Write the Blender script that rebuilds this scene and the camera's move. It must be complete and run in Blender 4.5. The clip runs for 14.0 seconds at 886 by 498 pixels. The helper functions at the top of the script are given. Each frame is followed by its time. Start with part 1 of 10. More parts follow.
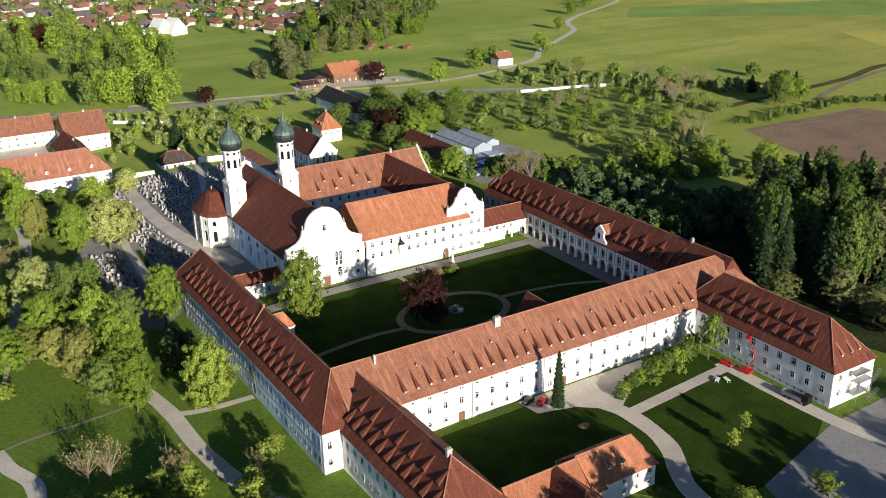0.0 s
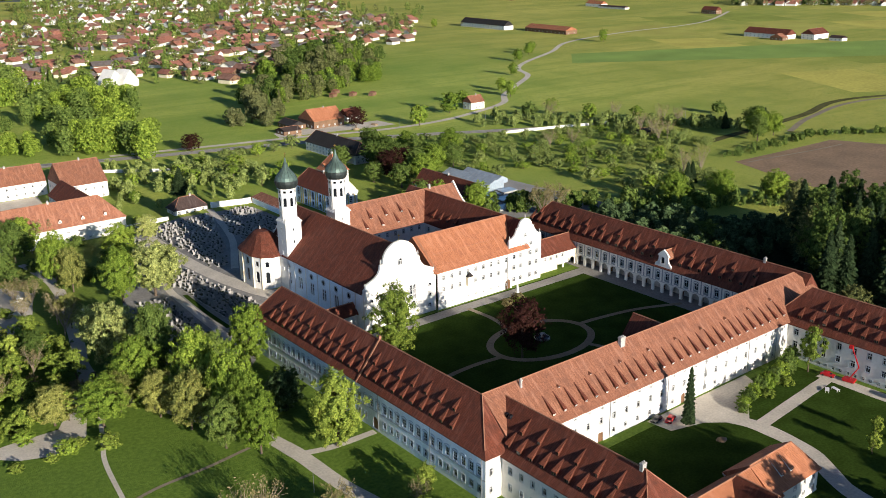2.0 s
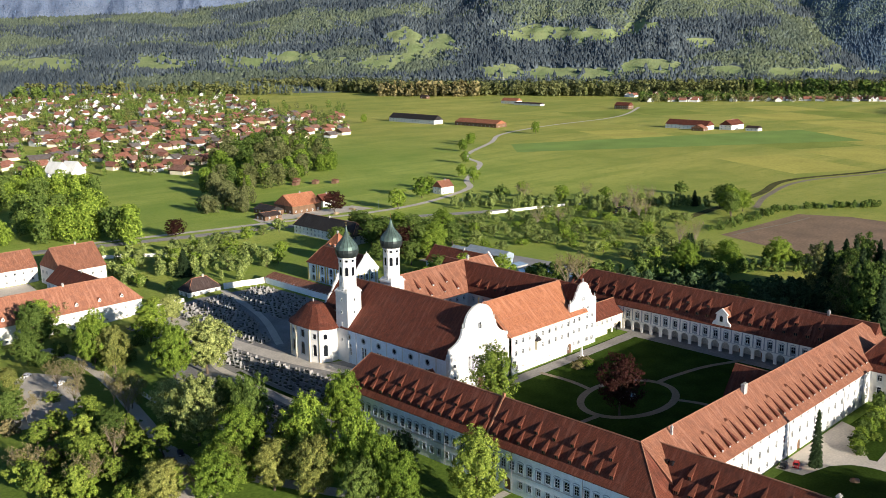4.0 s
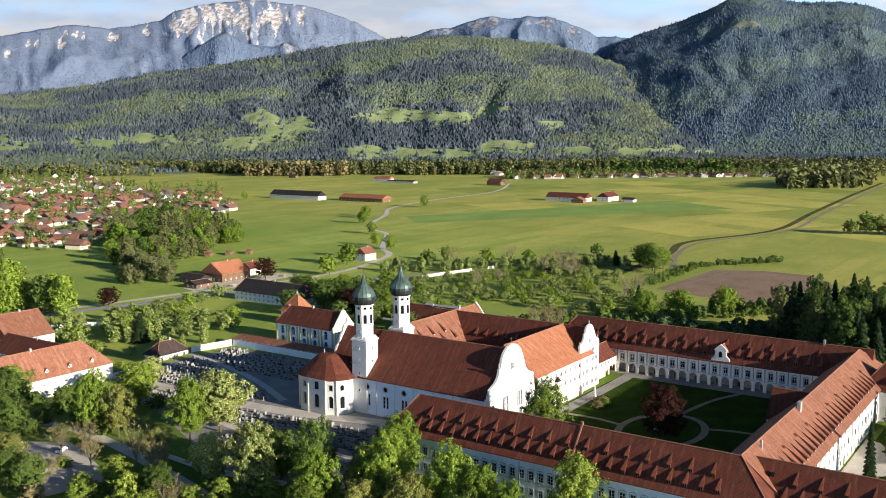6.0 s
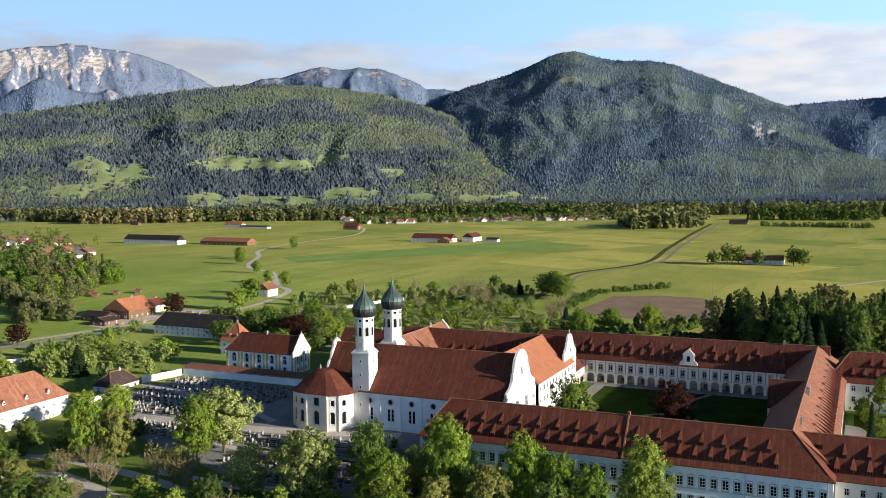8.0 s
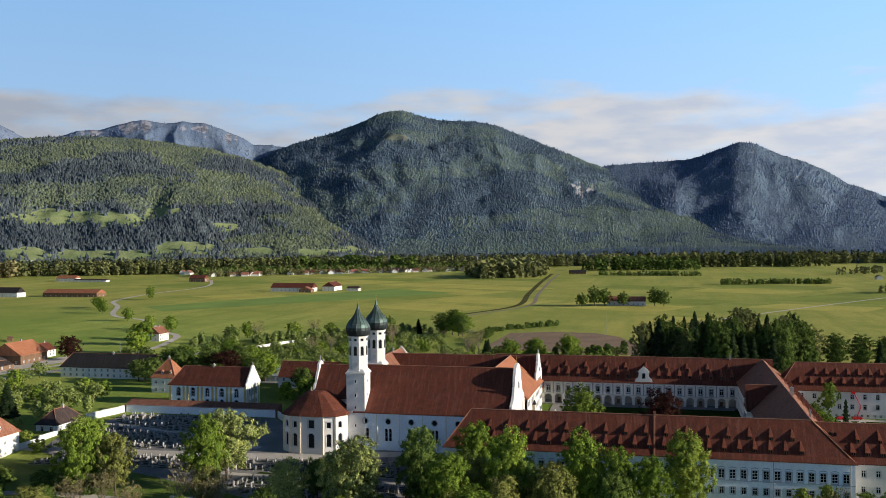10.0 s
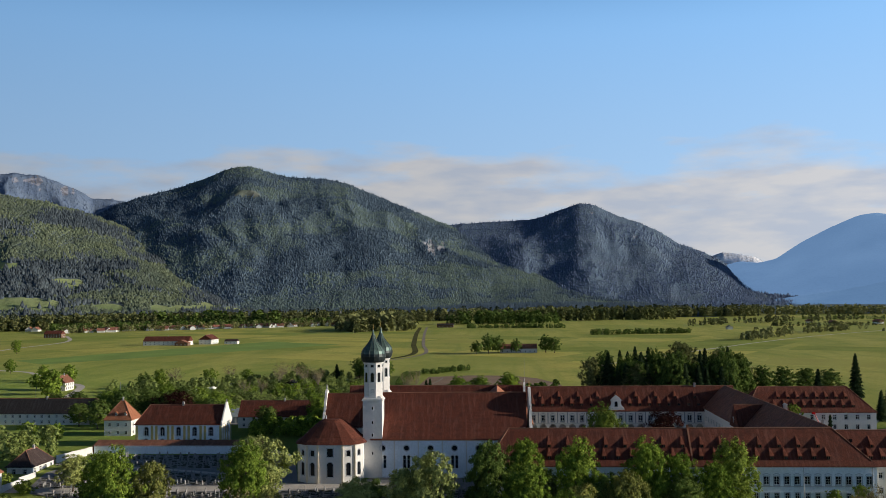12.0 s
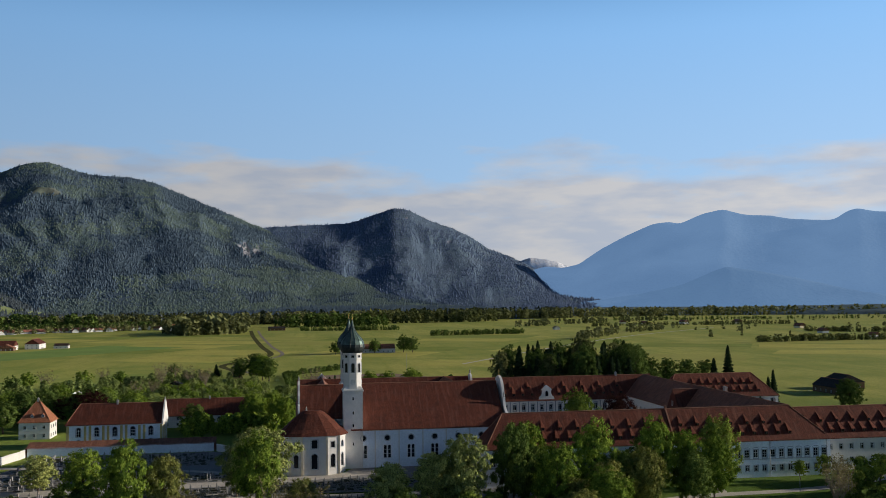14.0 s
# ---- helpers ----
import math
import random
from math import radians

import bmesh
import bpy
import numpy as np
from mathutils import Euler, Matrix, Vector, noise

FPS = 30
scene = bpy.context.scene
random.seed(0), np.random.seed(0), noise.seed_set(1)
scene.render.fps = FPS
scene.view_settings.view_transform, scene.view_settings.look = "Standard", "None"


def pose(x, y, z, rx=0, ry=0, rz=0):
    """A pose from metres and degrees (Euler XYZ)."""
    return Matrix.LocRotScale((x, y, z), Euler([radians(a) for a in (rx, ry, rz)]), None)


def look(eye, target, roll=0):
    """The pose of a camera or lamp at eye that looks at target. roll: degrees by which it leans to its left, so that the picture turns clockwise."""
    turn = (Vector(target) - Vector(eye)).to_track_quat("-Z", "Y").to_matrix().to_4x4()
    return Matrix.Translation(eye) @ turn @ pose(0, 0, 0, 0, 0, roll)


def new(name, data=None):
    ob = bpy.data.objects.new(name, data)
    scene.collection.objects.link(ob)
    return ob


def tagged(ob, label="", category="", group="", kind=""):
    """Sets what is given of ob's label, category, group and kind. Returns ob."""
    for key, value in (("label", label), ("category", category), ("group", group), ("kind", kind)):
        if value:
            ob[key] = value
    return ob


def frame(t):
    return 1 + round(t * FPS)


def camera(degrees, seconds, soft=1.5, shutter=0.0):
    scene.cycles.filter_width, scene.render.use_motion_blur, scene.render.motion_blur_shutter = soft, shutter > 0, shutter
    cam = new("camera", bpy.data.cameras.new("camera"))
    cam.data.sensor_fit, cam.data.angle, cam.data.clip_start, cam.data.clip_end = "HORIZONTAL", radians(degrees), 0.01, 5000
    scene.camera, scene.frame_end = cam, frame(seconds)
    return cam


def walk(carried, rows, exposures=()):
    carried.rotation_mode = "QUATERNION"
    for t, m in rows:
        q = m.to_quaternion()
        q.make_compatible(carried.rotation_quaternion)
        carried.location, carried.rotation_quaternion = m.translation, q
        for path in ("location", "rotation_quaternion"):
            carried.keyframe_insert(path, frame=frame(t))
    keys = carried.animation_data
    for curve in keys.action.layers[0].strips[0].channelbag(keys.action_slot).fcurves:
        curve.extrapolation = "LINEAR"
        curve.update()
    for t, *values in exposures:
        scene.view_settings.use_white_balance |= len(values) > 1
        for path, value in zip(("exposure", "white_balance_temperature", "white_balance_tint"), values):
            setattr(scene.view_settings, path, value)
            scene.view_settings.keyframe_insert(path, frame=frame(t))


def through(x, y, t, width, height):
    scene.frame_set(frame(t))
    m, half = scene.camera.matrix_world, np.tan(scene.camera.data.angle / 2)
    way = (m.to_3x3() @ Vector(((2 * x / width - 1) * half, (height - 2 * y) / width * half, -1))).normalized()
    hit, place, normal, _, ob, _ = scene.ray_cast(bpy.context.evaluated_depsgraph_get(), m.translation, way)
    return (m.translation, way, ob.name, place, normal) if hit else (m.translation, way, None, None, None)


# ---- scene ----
cam = camera(50.2, 14.0, soft=0.55)
METRES, EYE, TILT, LEAN, TURN = 466.4, 139.6, 0.0, 0.0, -31.7
ROWS = [
    (0.0, 0.0, 0.0, 0.0, -0.31, -21.45, 0.8),
    (0.5, -0.0342, -0.0009, -0.002, -2.56, -20.98, 0.81),
    (1.0, -0.0685, -0.0005, -0.0051, -4.67, -20.22, 0.79),
    (1.5, -0.1027, 0.0014, -0.0095, -5.85, -19.36, 0.78),
    (2.0, -0.137, 0.0047, -0.0153, -6.8, -18.31, 0.76),
    (2.5, -0.1722, 0.0092, -0.0213, -8.02, -17.02, 0.73),
    (3.0, -0.2074, 0.0141, -0.0276, -9.56, -15.53, 0.69),
    (5.5, -0.381, 0.0546, -0.0648, -20.86, -8.19, 0.43),
    (6.0, -0.4142, 0.0661, -0.0724, -23.26, -7.29, 0.42),
    (6.5, -0.4475, 0.0786, -0.0805, -25.73, -6.58, 0.43),
    (7.0, -0.4802, 0.0926, -0.0882, -28.48, -5.81, 0.43),
    (7.5, -0.5123, 0.108, -0.0959, -31.28, -5.01, 0.42),
    (8.0, -0.5436, 0.125, -0.1037, -34.09, -4.21, 0.41),
    (10.5, -0.6833, 0.2307, -0.1428, -48.01, 0.24, 0.43),
    (11.0, -0.7082, 0.2556, -0.1503, -50.65, 1.19, 0.45),
    (11.5, -0.7321, 0.2816, -0.1565, -52.66, 2.09, 0.48),
    (12.0, -0.7545, 0.3084, -0.1608, -55.08, 2.85, 0.52),
    (12.5, -0.7758, 0.3361, -0.1646, -58.25, 3.03, 0.53),
    (13.0, -0.7956, 0.3646, -0.1678, -61.5, 3.03, 0.55),
    (13.5, -0.8137, 0.394, -0.1698, -64.26, 3.02, 0.58),
    (14.0, -0.8306, 0.4242, -0.171, -67.05, 3.04, 0.6),
]
walk(cam, [(t, pose(0, 0, EYE, TILT, LEAN, TURN) @ pose(METRES * x, METRES * y, METRES * z, 90 + pitch, roll, yaw)) for t, x, y, z, yaw, pitch, roll in ROWS],
     exposures=[(0.0, 0.76), (3.0, 0.84), (6.0, 0.92), (8.0, 0.78), (10.5, 0.30), (14.0, -0.10)])

# ---- world, sun ----
SUN_AZ, SUN_EL = 182.0, 14.8          # compass from +y towards +x; the sun stands low in the -y sky
sun_dir = Vector((math.sin(radians(SUN_AZ)) * math.cos(radians(SUN_EL)),
                  math.cos(radians(SUN_AZ)) * math.cos(radians(SUN_EL)), math.sin(radians(SUN_EL))))
sun = new("sun", bpy.data.lights.new("sun", "SUN"))
sun.data.energy, sun.data.angle, sun.data.color = 5.0, radians(0.53), (1.0, 0.90, 0.76)
sun.matrix_basis = look(sun_dir * 50, (0, 0, 0))


def make_world():
    world = bpy.data.worlds.new("evening_sky")
    scene.world = world
    world.use_nodes = True
    nt = world.node_tree
    nt.nodes.clear()
    add, link = nt.nodes.new, nt.links.new
    out, bg = add("ShaderNodeOutputWorld"), add("ShaderNodeBackground")
    sky = add("ShaderNodeTexSky")
    sky.sky_type, sky.sun_disc = "NISHITA", False
    sky.sun_elevation, sky.sun_rotation = radians(SUN_EL), radians(SUN_AZ)
    sky.air_density, sky.dust_density, sky.ozone_density = 0.45, 0.3, 4.5
    coord, sep = add("ShaderNodeTexCoord"), add("ShaderNodeSeparateXYZ")
    link(coord.outputs["Generated"], sep.inputs[0])
    stretch = add("ShaderNodeMapping")
    stretch.inputs["Scale"].default_value = (1.0, 1.0, 4.2)
    link(coord.outputs["Generated"], stretch.inputs[0])
    puffs = add("ShaderNodeTexNoise")
    puffs.inputs["Scale"].default_value, puffs.inputs["Detail"].default_value = 5.0, 10.0
    puffs.inputs["Roughness"].default_value = 0.56
    link(stretch.outputs[0], puffs.inputs["Vector"])
    # clouds hug the skyline: thickest a few degrees up, gone above about ten
    height = add("ShaderNodeValToRGB")
    e = height.color_ramp.elements
    e[0].position, e[0].color = 0.0, (0.4, 0.4, 0.4, 1)
    e[1].position, e[1].color = 0.6, (0, 0, 0, 1)
    for pos, val in ((0.05, 0.66), (0.10, 0.66), (0.135, 0.58), (0.16, 0.36), (0.20, 0.18)):
        el = e.new(pos)
        el.color = (val, val, val, 1)
    link(sep.outputs["Z"], height.inputs[0])
    total = add("ShaderNodeMath")
    total.operation = "ADD"
    link(puffs.outputs["Fac"], total.inputs[0])
    link(height.outputs[0], total.inputs[1])
    mask = add("ShaderNodeMapRange")
    mask.inputs["From Min"].default_value, mask.inputs["From Max"].default_value = 0.93, 1.13
    mask.inputs["To Max"].default_value = 0.92
    link(total.outputs[0], mask.inputs["Value"])
    # the air over the valley is hazy: paler and brighter towards the horizon
    veil, depth = add("ShaderNodeMix"), add("ShaderNodeMapRange")
    veil.data_type = "RGBA"
    depth.interpolation_type = "SMOOTHSTEP"
    depth.inputs["From Min"].default_value, depth.inputs["From Max"].default_value = 0.44, 0.26
    depth.inputs["To Max"].default_value = 0.85
    link(sep.outputs["Z"], depth.inputs["Value"])
    link(depth.outputs[0], veil.inputs["Factor"])
    link(sky.outputs[0], veil.inputs["A"])
    tint = add("ShaderNodeValToRGB")
    te = tint.color_ramp.elements
    te[0].position, te[0].color = 0.03, (0.48, 0.675, 0.89, 1)
    te[1].position, te[1].color = 0.34, (0.24, 0.545, 1.0, 1)
    link(sep.outputs["Z"], tint.inputs[0])
    # and brighter on the sun's side
    side = add("ShaderNodeMapRange")
    side.inputs["From Min"].default_value, side.inputs["From Max"].default_value = 0.5, -0.6
    side.inputs["To Min"].default_value, side.inputs["To Max"].default_value = 14.8, 23.8
    link(sep.outputs["Y"], side.inputs["Value"])
    bright = add("ShaderNodeVectorMath")
    bright.operation = "SCALE"
    link(tint.outputs[0], bright.inputs[0])
    link(side.outputs[0], bright.inputs["Scale"])
    link(bright.outputs[0], veil.inputs["B"])
    mix = add("ShaderNodeMix")
    mix.data_type = "RGBA"
    link(mask.outputs[0], mix.inputs["Factor"])
    link(veil.outputs["Result"], mix.inputs["A"])
    body, shade = add("ShaderNodeTexNoise"), add("ShaderNodeMix")
    body.inputs["Scale"].default_value, body.inputs["Detail"].default_value = 14.0, 8.0
    link(stretch.outputs[0], body.inputs["Vector"])
    shade.data_type = "RGBA"
    soft = add("ShaderNodeMapRange")
    soft.inputs["From Min"].default_value, soft.inputs["From Max"].default_value = 0.38, 0.62
    link(body.outputs["Fac"], soft.inputs["Value"])
    link(soft.outputs[0], shade.inputs["Factor"])
    shade.inputs["A"].default_value, shade.inputs["B"].default_value = (0.82, 0.89, 1.04, 1), (1.09, 1.07, 1.08, 1)
    glow, cloud = add("ShaderNodeMapRange"), add("ShaderNodeVectorMath")
    glow.inputs["From Min"].default_value, glow.inputs["From Max"].default_value = 0.6, -0.6
    glow.inputs["To Min"].default_value, glow.inputs["To Max"].default_value = 6.8, 12.8
    link(sep.outputs["Y"], glow.inputs["Value"])
    cloud.operation = "SCALE"
    link(shade.outputs["Result"], cloud.inputs[0])
    link(glow.outputs[0], cloud.inputs["Scale"])
    link(cloud.outputs[0], mix.inputs["B"])
    link(mix.outputs["Result"], bg.inputs["Color"])
    bg.inputs["Strength"].default_value = 0.05
    link(bg.outputs[0], out.inputs[0])


make_world()

# ---- materials ----
def mat(name, base, rough=0.8, metal=0.0, vary=0.0, grain=8.0, blotch=0.25, dark=0.6, bump=0.0, bump_scale=20.0,
        rand=0.0, island=0.0, coords="Object", spec=0.3):
    """A material with grain and blotches; rand and island vary it from object to object and piece to piece."""
    m = bpy.data.materials.new(name)
    m.use_nodes = True
    nt = m.node_tree
    p = nt.nodes["Principled BSDF"]
    add, link = nt.nodes.new, nt.links.new
    p.inputs["Roughness"].default_value, p.inputs["Metallic"].default_value = rough, metal
    p.inputs["Specular IOR Level"].default_value = spec
    tc = add("ShaderNodeTexCoord")
    src = tc.outputs[coords]
    col = add("ShaderNodeRGB")
    col.outputs[0].default_value = (*base, 1)
    last = col.outputs[0]
    if vary:
        for scale, amount in ((grain, vary), (blotch, vary)):
            n = add("ShaderNodeTexNoise")
            n.inputs["Scale"].default_value, n.inputs["Detail"].default_value = scale, 6.0
            link(src, n.inputs["Vector"])
            r = add("ShaderNodeMapRange")
            r.inputs["From Min"].default_value, r.inputs["From Max"].default_value = 0.3, 0.7
            r.inputs["To Min"].default_value, r.inputs["To Max"].default_value = 1 - amount * dark, 1 + amount * 0.5
            link(n.outputs["Fac"], r.inputs["Value"])
            hs = add("ShaderNodeHueSaturation")
            link(r.outputs[0], hs.inputs["Value"])
            link(last, hs.inputs["Color"])
            last = hs.outputs[0]
    for amount, node, sock in ((rand, "ShaderNodeObjectInfo", "Random"), (island, "ShaderNodeNewGeometry", "Random Per Island")):
        if amount:
            o = add(node)
            r = add("ShaderNodeMapRange")
            r.inputs["To Min"].default_value, r.inputs["To Max"].default_value = 1 - amount, 1 + amount
            link(o.outputs[sock], r.inputs["Value"])
            hs = add("ShaderNodeHueSaturation")
            link(r.outputs[0], hs.inputs["Value"])
            h = add("ShaderNodeMapRange")
            h.inputs["To Min"].default_value, h.inputs["To Max"].default_value = 0.5 + amount * 0.06, 0.5 - amount * 0.06
            link(o.outputs[sock], h.inputs["Value"])
            link(h.outputs[0], hs.inputs["Hue"])
            link(last, hs.inputs["Color"])
            last = hs.outputs[0]
    link(last, p.inputs["Base Color"])
    if bump:
        n = add("ShaderNodeTexNoise")
        n.inputs["Scale"].default_value, n.inputs["Detail"].default_value = bump_scale, 5.0
        link(src, n.inputs["Vector"])
        b = add("ShaderNodeBump")
        b.inputs["Strength"].default_value, b.inputs["Distance"].default_value = bump, 0.05
        link(n.outputs["Fac"], b.inputs["Height"])
        link(b.outputs[0], p.inputs["Normal"])
    return m


def tile_mat(name, base, moss=(0.10, 0.06, 0.04)):
    """Clay roof tiles in rows up the slope, weathered in streaks and patches."""
    m = bpy.data.materials.new(name)
    m.use_nodes = True
    nt = m.node_tree
    p = nt.nodes["Principled BSDF"]
    p.inputs["Roughness"].default_value = 0.85
    p.inputs["Specular IOR Level"].default_value = 0.2
    add, link = nt.nodes.new, nt.links.new
    uv = add("ShaderNodeTexCoord").outputs["UV"]
    br = add("ShaderNodeTexBrick")
    br.inputs["Scale"].default_value = 1.0
    br.inputs["Brick Width"].default_value, br.inputs["Row Height"].default_value = 0.36, 0.34
    br.inputs["Mortar Size"].default_value, br.inputs["Bias"].default_value = 0.025, -0.2
    br.inputs["Color1"].default_value = (*base, 1)
    br.inputs["Color2"].default_value = (*[c * 0.72 for c in base], 1)
    br.inputs["Mortar"].default_value = (*[c * 0.4 for c in base], 1)
    link(uv, br.inputs["Vector"])
    last = br.outputs["Color"]
    for scale, lo, hi, blend, squash in ((0.35, 0.45, 0.75, 0.75, 1.0), (1.6, 0.5, 0.8, 0.5, 0.16), (6.0, 0.5, 0.8, 0.4, 1.0)):
        mp = add("ShaderNodeMapping")
        mp.inputs["Scale"].default_value = (1.0, squash, 1.0)
        link(uv, mp.inputs[0])
        n = add("ShaderNodeTexNoise")
        n.inputs["Scale"].default_value, n.inputs["Detail"].default_value = scale, 7.0
        link(mp.outputs[0], n.inputs["Vector"])
        r = add("ShaderNodeMapRange")
        r.inputs["From Min"].default_value, r.inputs["From Max"].default_value, r.inputs["To Max"].default_value = lo, hi, blend
        link(n.outputs["Fac"], r.inputs["Value"])
        mx = add("ShaderNodeMix")
        mx.data_type = "RGBA"
        link(r.outputs[0], mx.inputs["Factor"])
        link(last, mx.inputs["A"])
        mx.inputs["B"].default_value = (*moss, 1)
        last = mx.outputs["Result"]
    # paler weathered runs down the slope
    mp, n, r, mx = add("ShaderNodeMapping"), add("ShaderNodeTexNoise"), add("ShaderNodeMapRange"), add("ShaderNodeMix")
    mp.inputs["Scale"].default_value, mp.inputs["Location"].default_value = (1.0, 0.12, 1.0), (7.3, 2.1, 0.0)
    link(uv, mp.inputs[0])
    n.inputs["Scale"].default_value, n.inputs["Detail"].default_value, n.inputs["Roughness"].default_value = 0.9, 9.0, 0.65
    link(mp.outputs[0], n.inputs["Vector"])
    r.inputs["From Min"].default_value, r.inputs["From Max"].default_value, r.inputs["To Max"].default_value = 0.5, 0.68, 0.55
    link(n.outputs["Fac"], r.inputs["Value"])
    mx.data_type = "RGBA"
    link(r.outputs[0], mx.inputs["Factor"])
    link(last, mx.inputs["A"])
    mx.inputs["B"].default_value = (base[0] * 1.25 + 0.02, base[1] * 1.4 + 0.02, base[2] * 1.5 + 0.02, 1)
    last = mx.outputs["Result"]
    o = add("ShaderNodeObjectInfo")
    r = add("ShaderNodeMapRange")
    r.inputs["To Min"].default_value, r.inputs["To Max"].default_value = 0.85, 1.12
    link(o.outputs["Random"], r.inputs["Value"])
    hs = add("ShaderNodeHueSaturation")
    link(r.outputs[0], hs.inputs["Value"])
    link(last, hs.inputs["Color"])
    link(hs.outputs[0], p.inputs["Base Color"])
    b = add("ShaderNodeBump")
    b.inputs["Strength"].default_value, b.inputs["Distance"].default_value = 0.5, 0.04
    link(br.outputs["Fac"], b.inputs["Height"])
    b.invert = True
    link(b.outputs[0], p.inputs["Normal"])
    return m


def leaf_mat(name, base, rand=0.24, island=0.5, through=0.16):
    """Leaves: matt, letting some light through, each clump and each tree a little different."""
    m = bpy.data.materials.new(name)
    m.use_nodes = True
    nt = m.node_tree
    nt.nodes.clear()
    add, link = nt.nodes.new, nt.links.new
    out, dif, tra, mix = add("ShaderNodeOutputMaterial"), add("ShaderNodeBsdfDiffuse"), add("ShaderNodeBsdfTranslucent"), add("ShaderNodeMixShader")
    col = add("ShaderNodeRGB")
    col.outputs[0].default_value = (*base, 1)
    last = col.outputs[0]
    for amount, node, sock in ((rand, "ShaderNodeObjectInfo", "Random"), (island, "ShaderNodeNewGeometry", "Random Per Island")):
        o, r, h, hs = add(node), add("ShaderNodeMapRange"), add("ShaderNodeMapRange"), add("ShaderNodeHueSaturation")
        r.inputs["To Min"].default_value, r.inputs["To Max"].default_value = 1 - amount, 1 + amount
        h.inputs["To Min"].default_value, h.inputs["To Max"].default_value = 0.5 + amount * 0.03, 0.5 - amount * 0.03
        link(o.outputs[sock], r.inputs["Value"])
        link(o.outputs[sock], h.inputs["Value"])
        link(r.outputs[0], hs.inputs["Value"])
        link(h.outputs[0], hs.inputs["Hue"])
        link(last, hs.inputs["Color"])
        last = hs.outputs[0]
    link(last, dif.inputs["Color"])
    link(last, tra.inputs["Color"])
    mix.inputs["Fac"].default_value = through
    link(dif.outputs[0], mix.inputs[1])
    link(tra.outputs[0], mix.inputs[2])
    link(mix.outputs[0], out.inputs["Surface"])
    return m


def meadow_mat():
    """Grass that changes over the valley: strips of mown field, yellow flowering patches, darker damp spots."""
    m = bpy.data.materials.new("meadow")
    m.use_nodes = True
    nt = m.node_tree
    p = nt.nodes["Principled BSDF"]
    p.inputs["Roughness"].default_value, p.inputs["Specular IOR Level"].default_value = 0.95, 0.1
    add, link = nt.nodes.new, nt.links.new
    co = add("ShaderNodeTexCoord").outputs["Object"]
    mp = add("ShaderNodeMapping")
    mp.inputs["Rotation"].default_value = (0, 0, radians(-25))
    mp.inputs["Scale"].default_value = (0.0022, 0.009, 1)
    link(co, mp.inputs[0])
    lines = add("ShaderNodeMapping")
    lines.inputs["Rotation"].default_value = (0, 0, radians(-25))
    lines.inputs["Scale"].default_value = (0.004, 0.075, 1)
    link(co, lines.inputs[0])
    base = add("ShaderNodeRGB")
    base.outputs[0].default_value = (0.335, 0.35, 0.076, 1)
    last = base.outputs[0]
    for vec, scale, lo, hi, blend, colour in ((mp.outputs[0], 1.0, 0.42, 0.62, 0.8, (0.52, 0.46, 0.115)), (co, 0.02, 0.45, 0.7, 0.55, (0.20, 0.275, 0.05)),
                                              (lines.outputs[0], 1.0, 0.5, 0.66, 0.4, (0.225, 0.295, 0.05)), (co, 0.16, 0.5, 0.75, 0.55, (0.25, 0.31, 0.055)), (co, 0.5, 0.5, 0.7, 0.4, (0.16, 0.215, 0.036)), (co, 1.3, 0.48, 0.7, 0.45, (0.10, 0.15, 0.022))):
        n = add("ShaderNodeTexNoise")
        n.inputs["Scale"].default_value, n.inputs["Detail"].default_value = scale, 5.0
        link(vec, n.inputs["Vector"])
        r = add("ShaderNodeMapRange")
        r.inputs["From Min"].default_value, r.inputs["From Max"].default_value, r.inputs["To Max"].default_value = lo, hi, blend
        link(n.outputs["Fac"], r.inputs["Value"])
        mx = add("ShaderNodeMix")
        mx.data_type = "RGBA"
        link(r.outputs[0], mx.inputs["Factor"])
        link(last, mx.inputs["A"])
        mx.inputs["B"].default_value = (*colour, 1)
        last = mx.outputs["Result"]
    # pastures below the village stand lusher than the hay fields of the plain
    below = add("ShaderNodeVectorMath")
    below.operation = "DISTANCE"
    link(co, below.inputs[0])
    below.inputs[1].default_value = (260, 820, 0)
    lush, deep = add("ShaderNodeMapRange"), add("ShaderNodeMix")
    lush.inputs["From Min"].default_value, lush.inputs["From Max"].default_value = 280, 560
    lush.inputs["To Min"].default_value, lush.inputs["To Max"].default_value = 0.52, 0.0
    link(below.outputs["Value"], lush.inputs["Value"])
    deep.data_type, deep.blend_type = "RGBA", "MULTIPLY"
    link(lush.outputs[0], deep.inputs["Factor"])
    link(last, deep.inputs["A"])
    deep.inputs["B"].default_value = (0.66, 1.0, 0.80, 1)
    last = deep.outputs["Result"]
    # mown park grass round the monastery, fading into hay meadow
    away = add("ShaderNodeVectorMath")
    away.operation = "DISTANCE"
    link(co, away.inputs[0])
    away.inputs[1].default_value = (110, 240, 0)
    edge = add("ShaderNodeMapRange")
    edge.inputs["From Min"].default_value, edge.inputs["From Max"].default_value = 150, 270
    edge.inputs["To Min"].default_value, edge.inputs["To Max"].default_value = 1.0, 0.0
    link(away.outputs["Value"], edge.inputs["Value"])
    park = add("ShaderNodeMix")
    park.data_type = "RGBA"
    tone = add("ShaderNodeTexNoise")
    tone.inputs["Scale"].default_value, tone.inputs["Detail"].default_value = 0.9, 10.0
    link(co, tone.inputs["Vector"])
    ramp = add("ShaderNodeMix")
    ramp.data_type = "RGBA"
    link(tone.outputs["Fac"], ramp.inputs["Factor"])
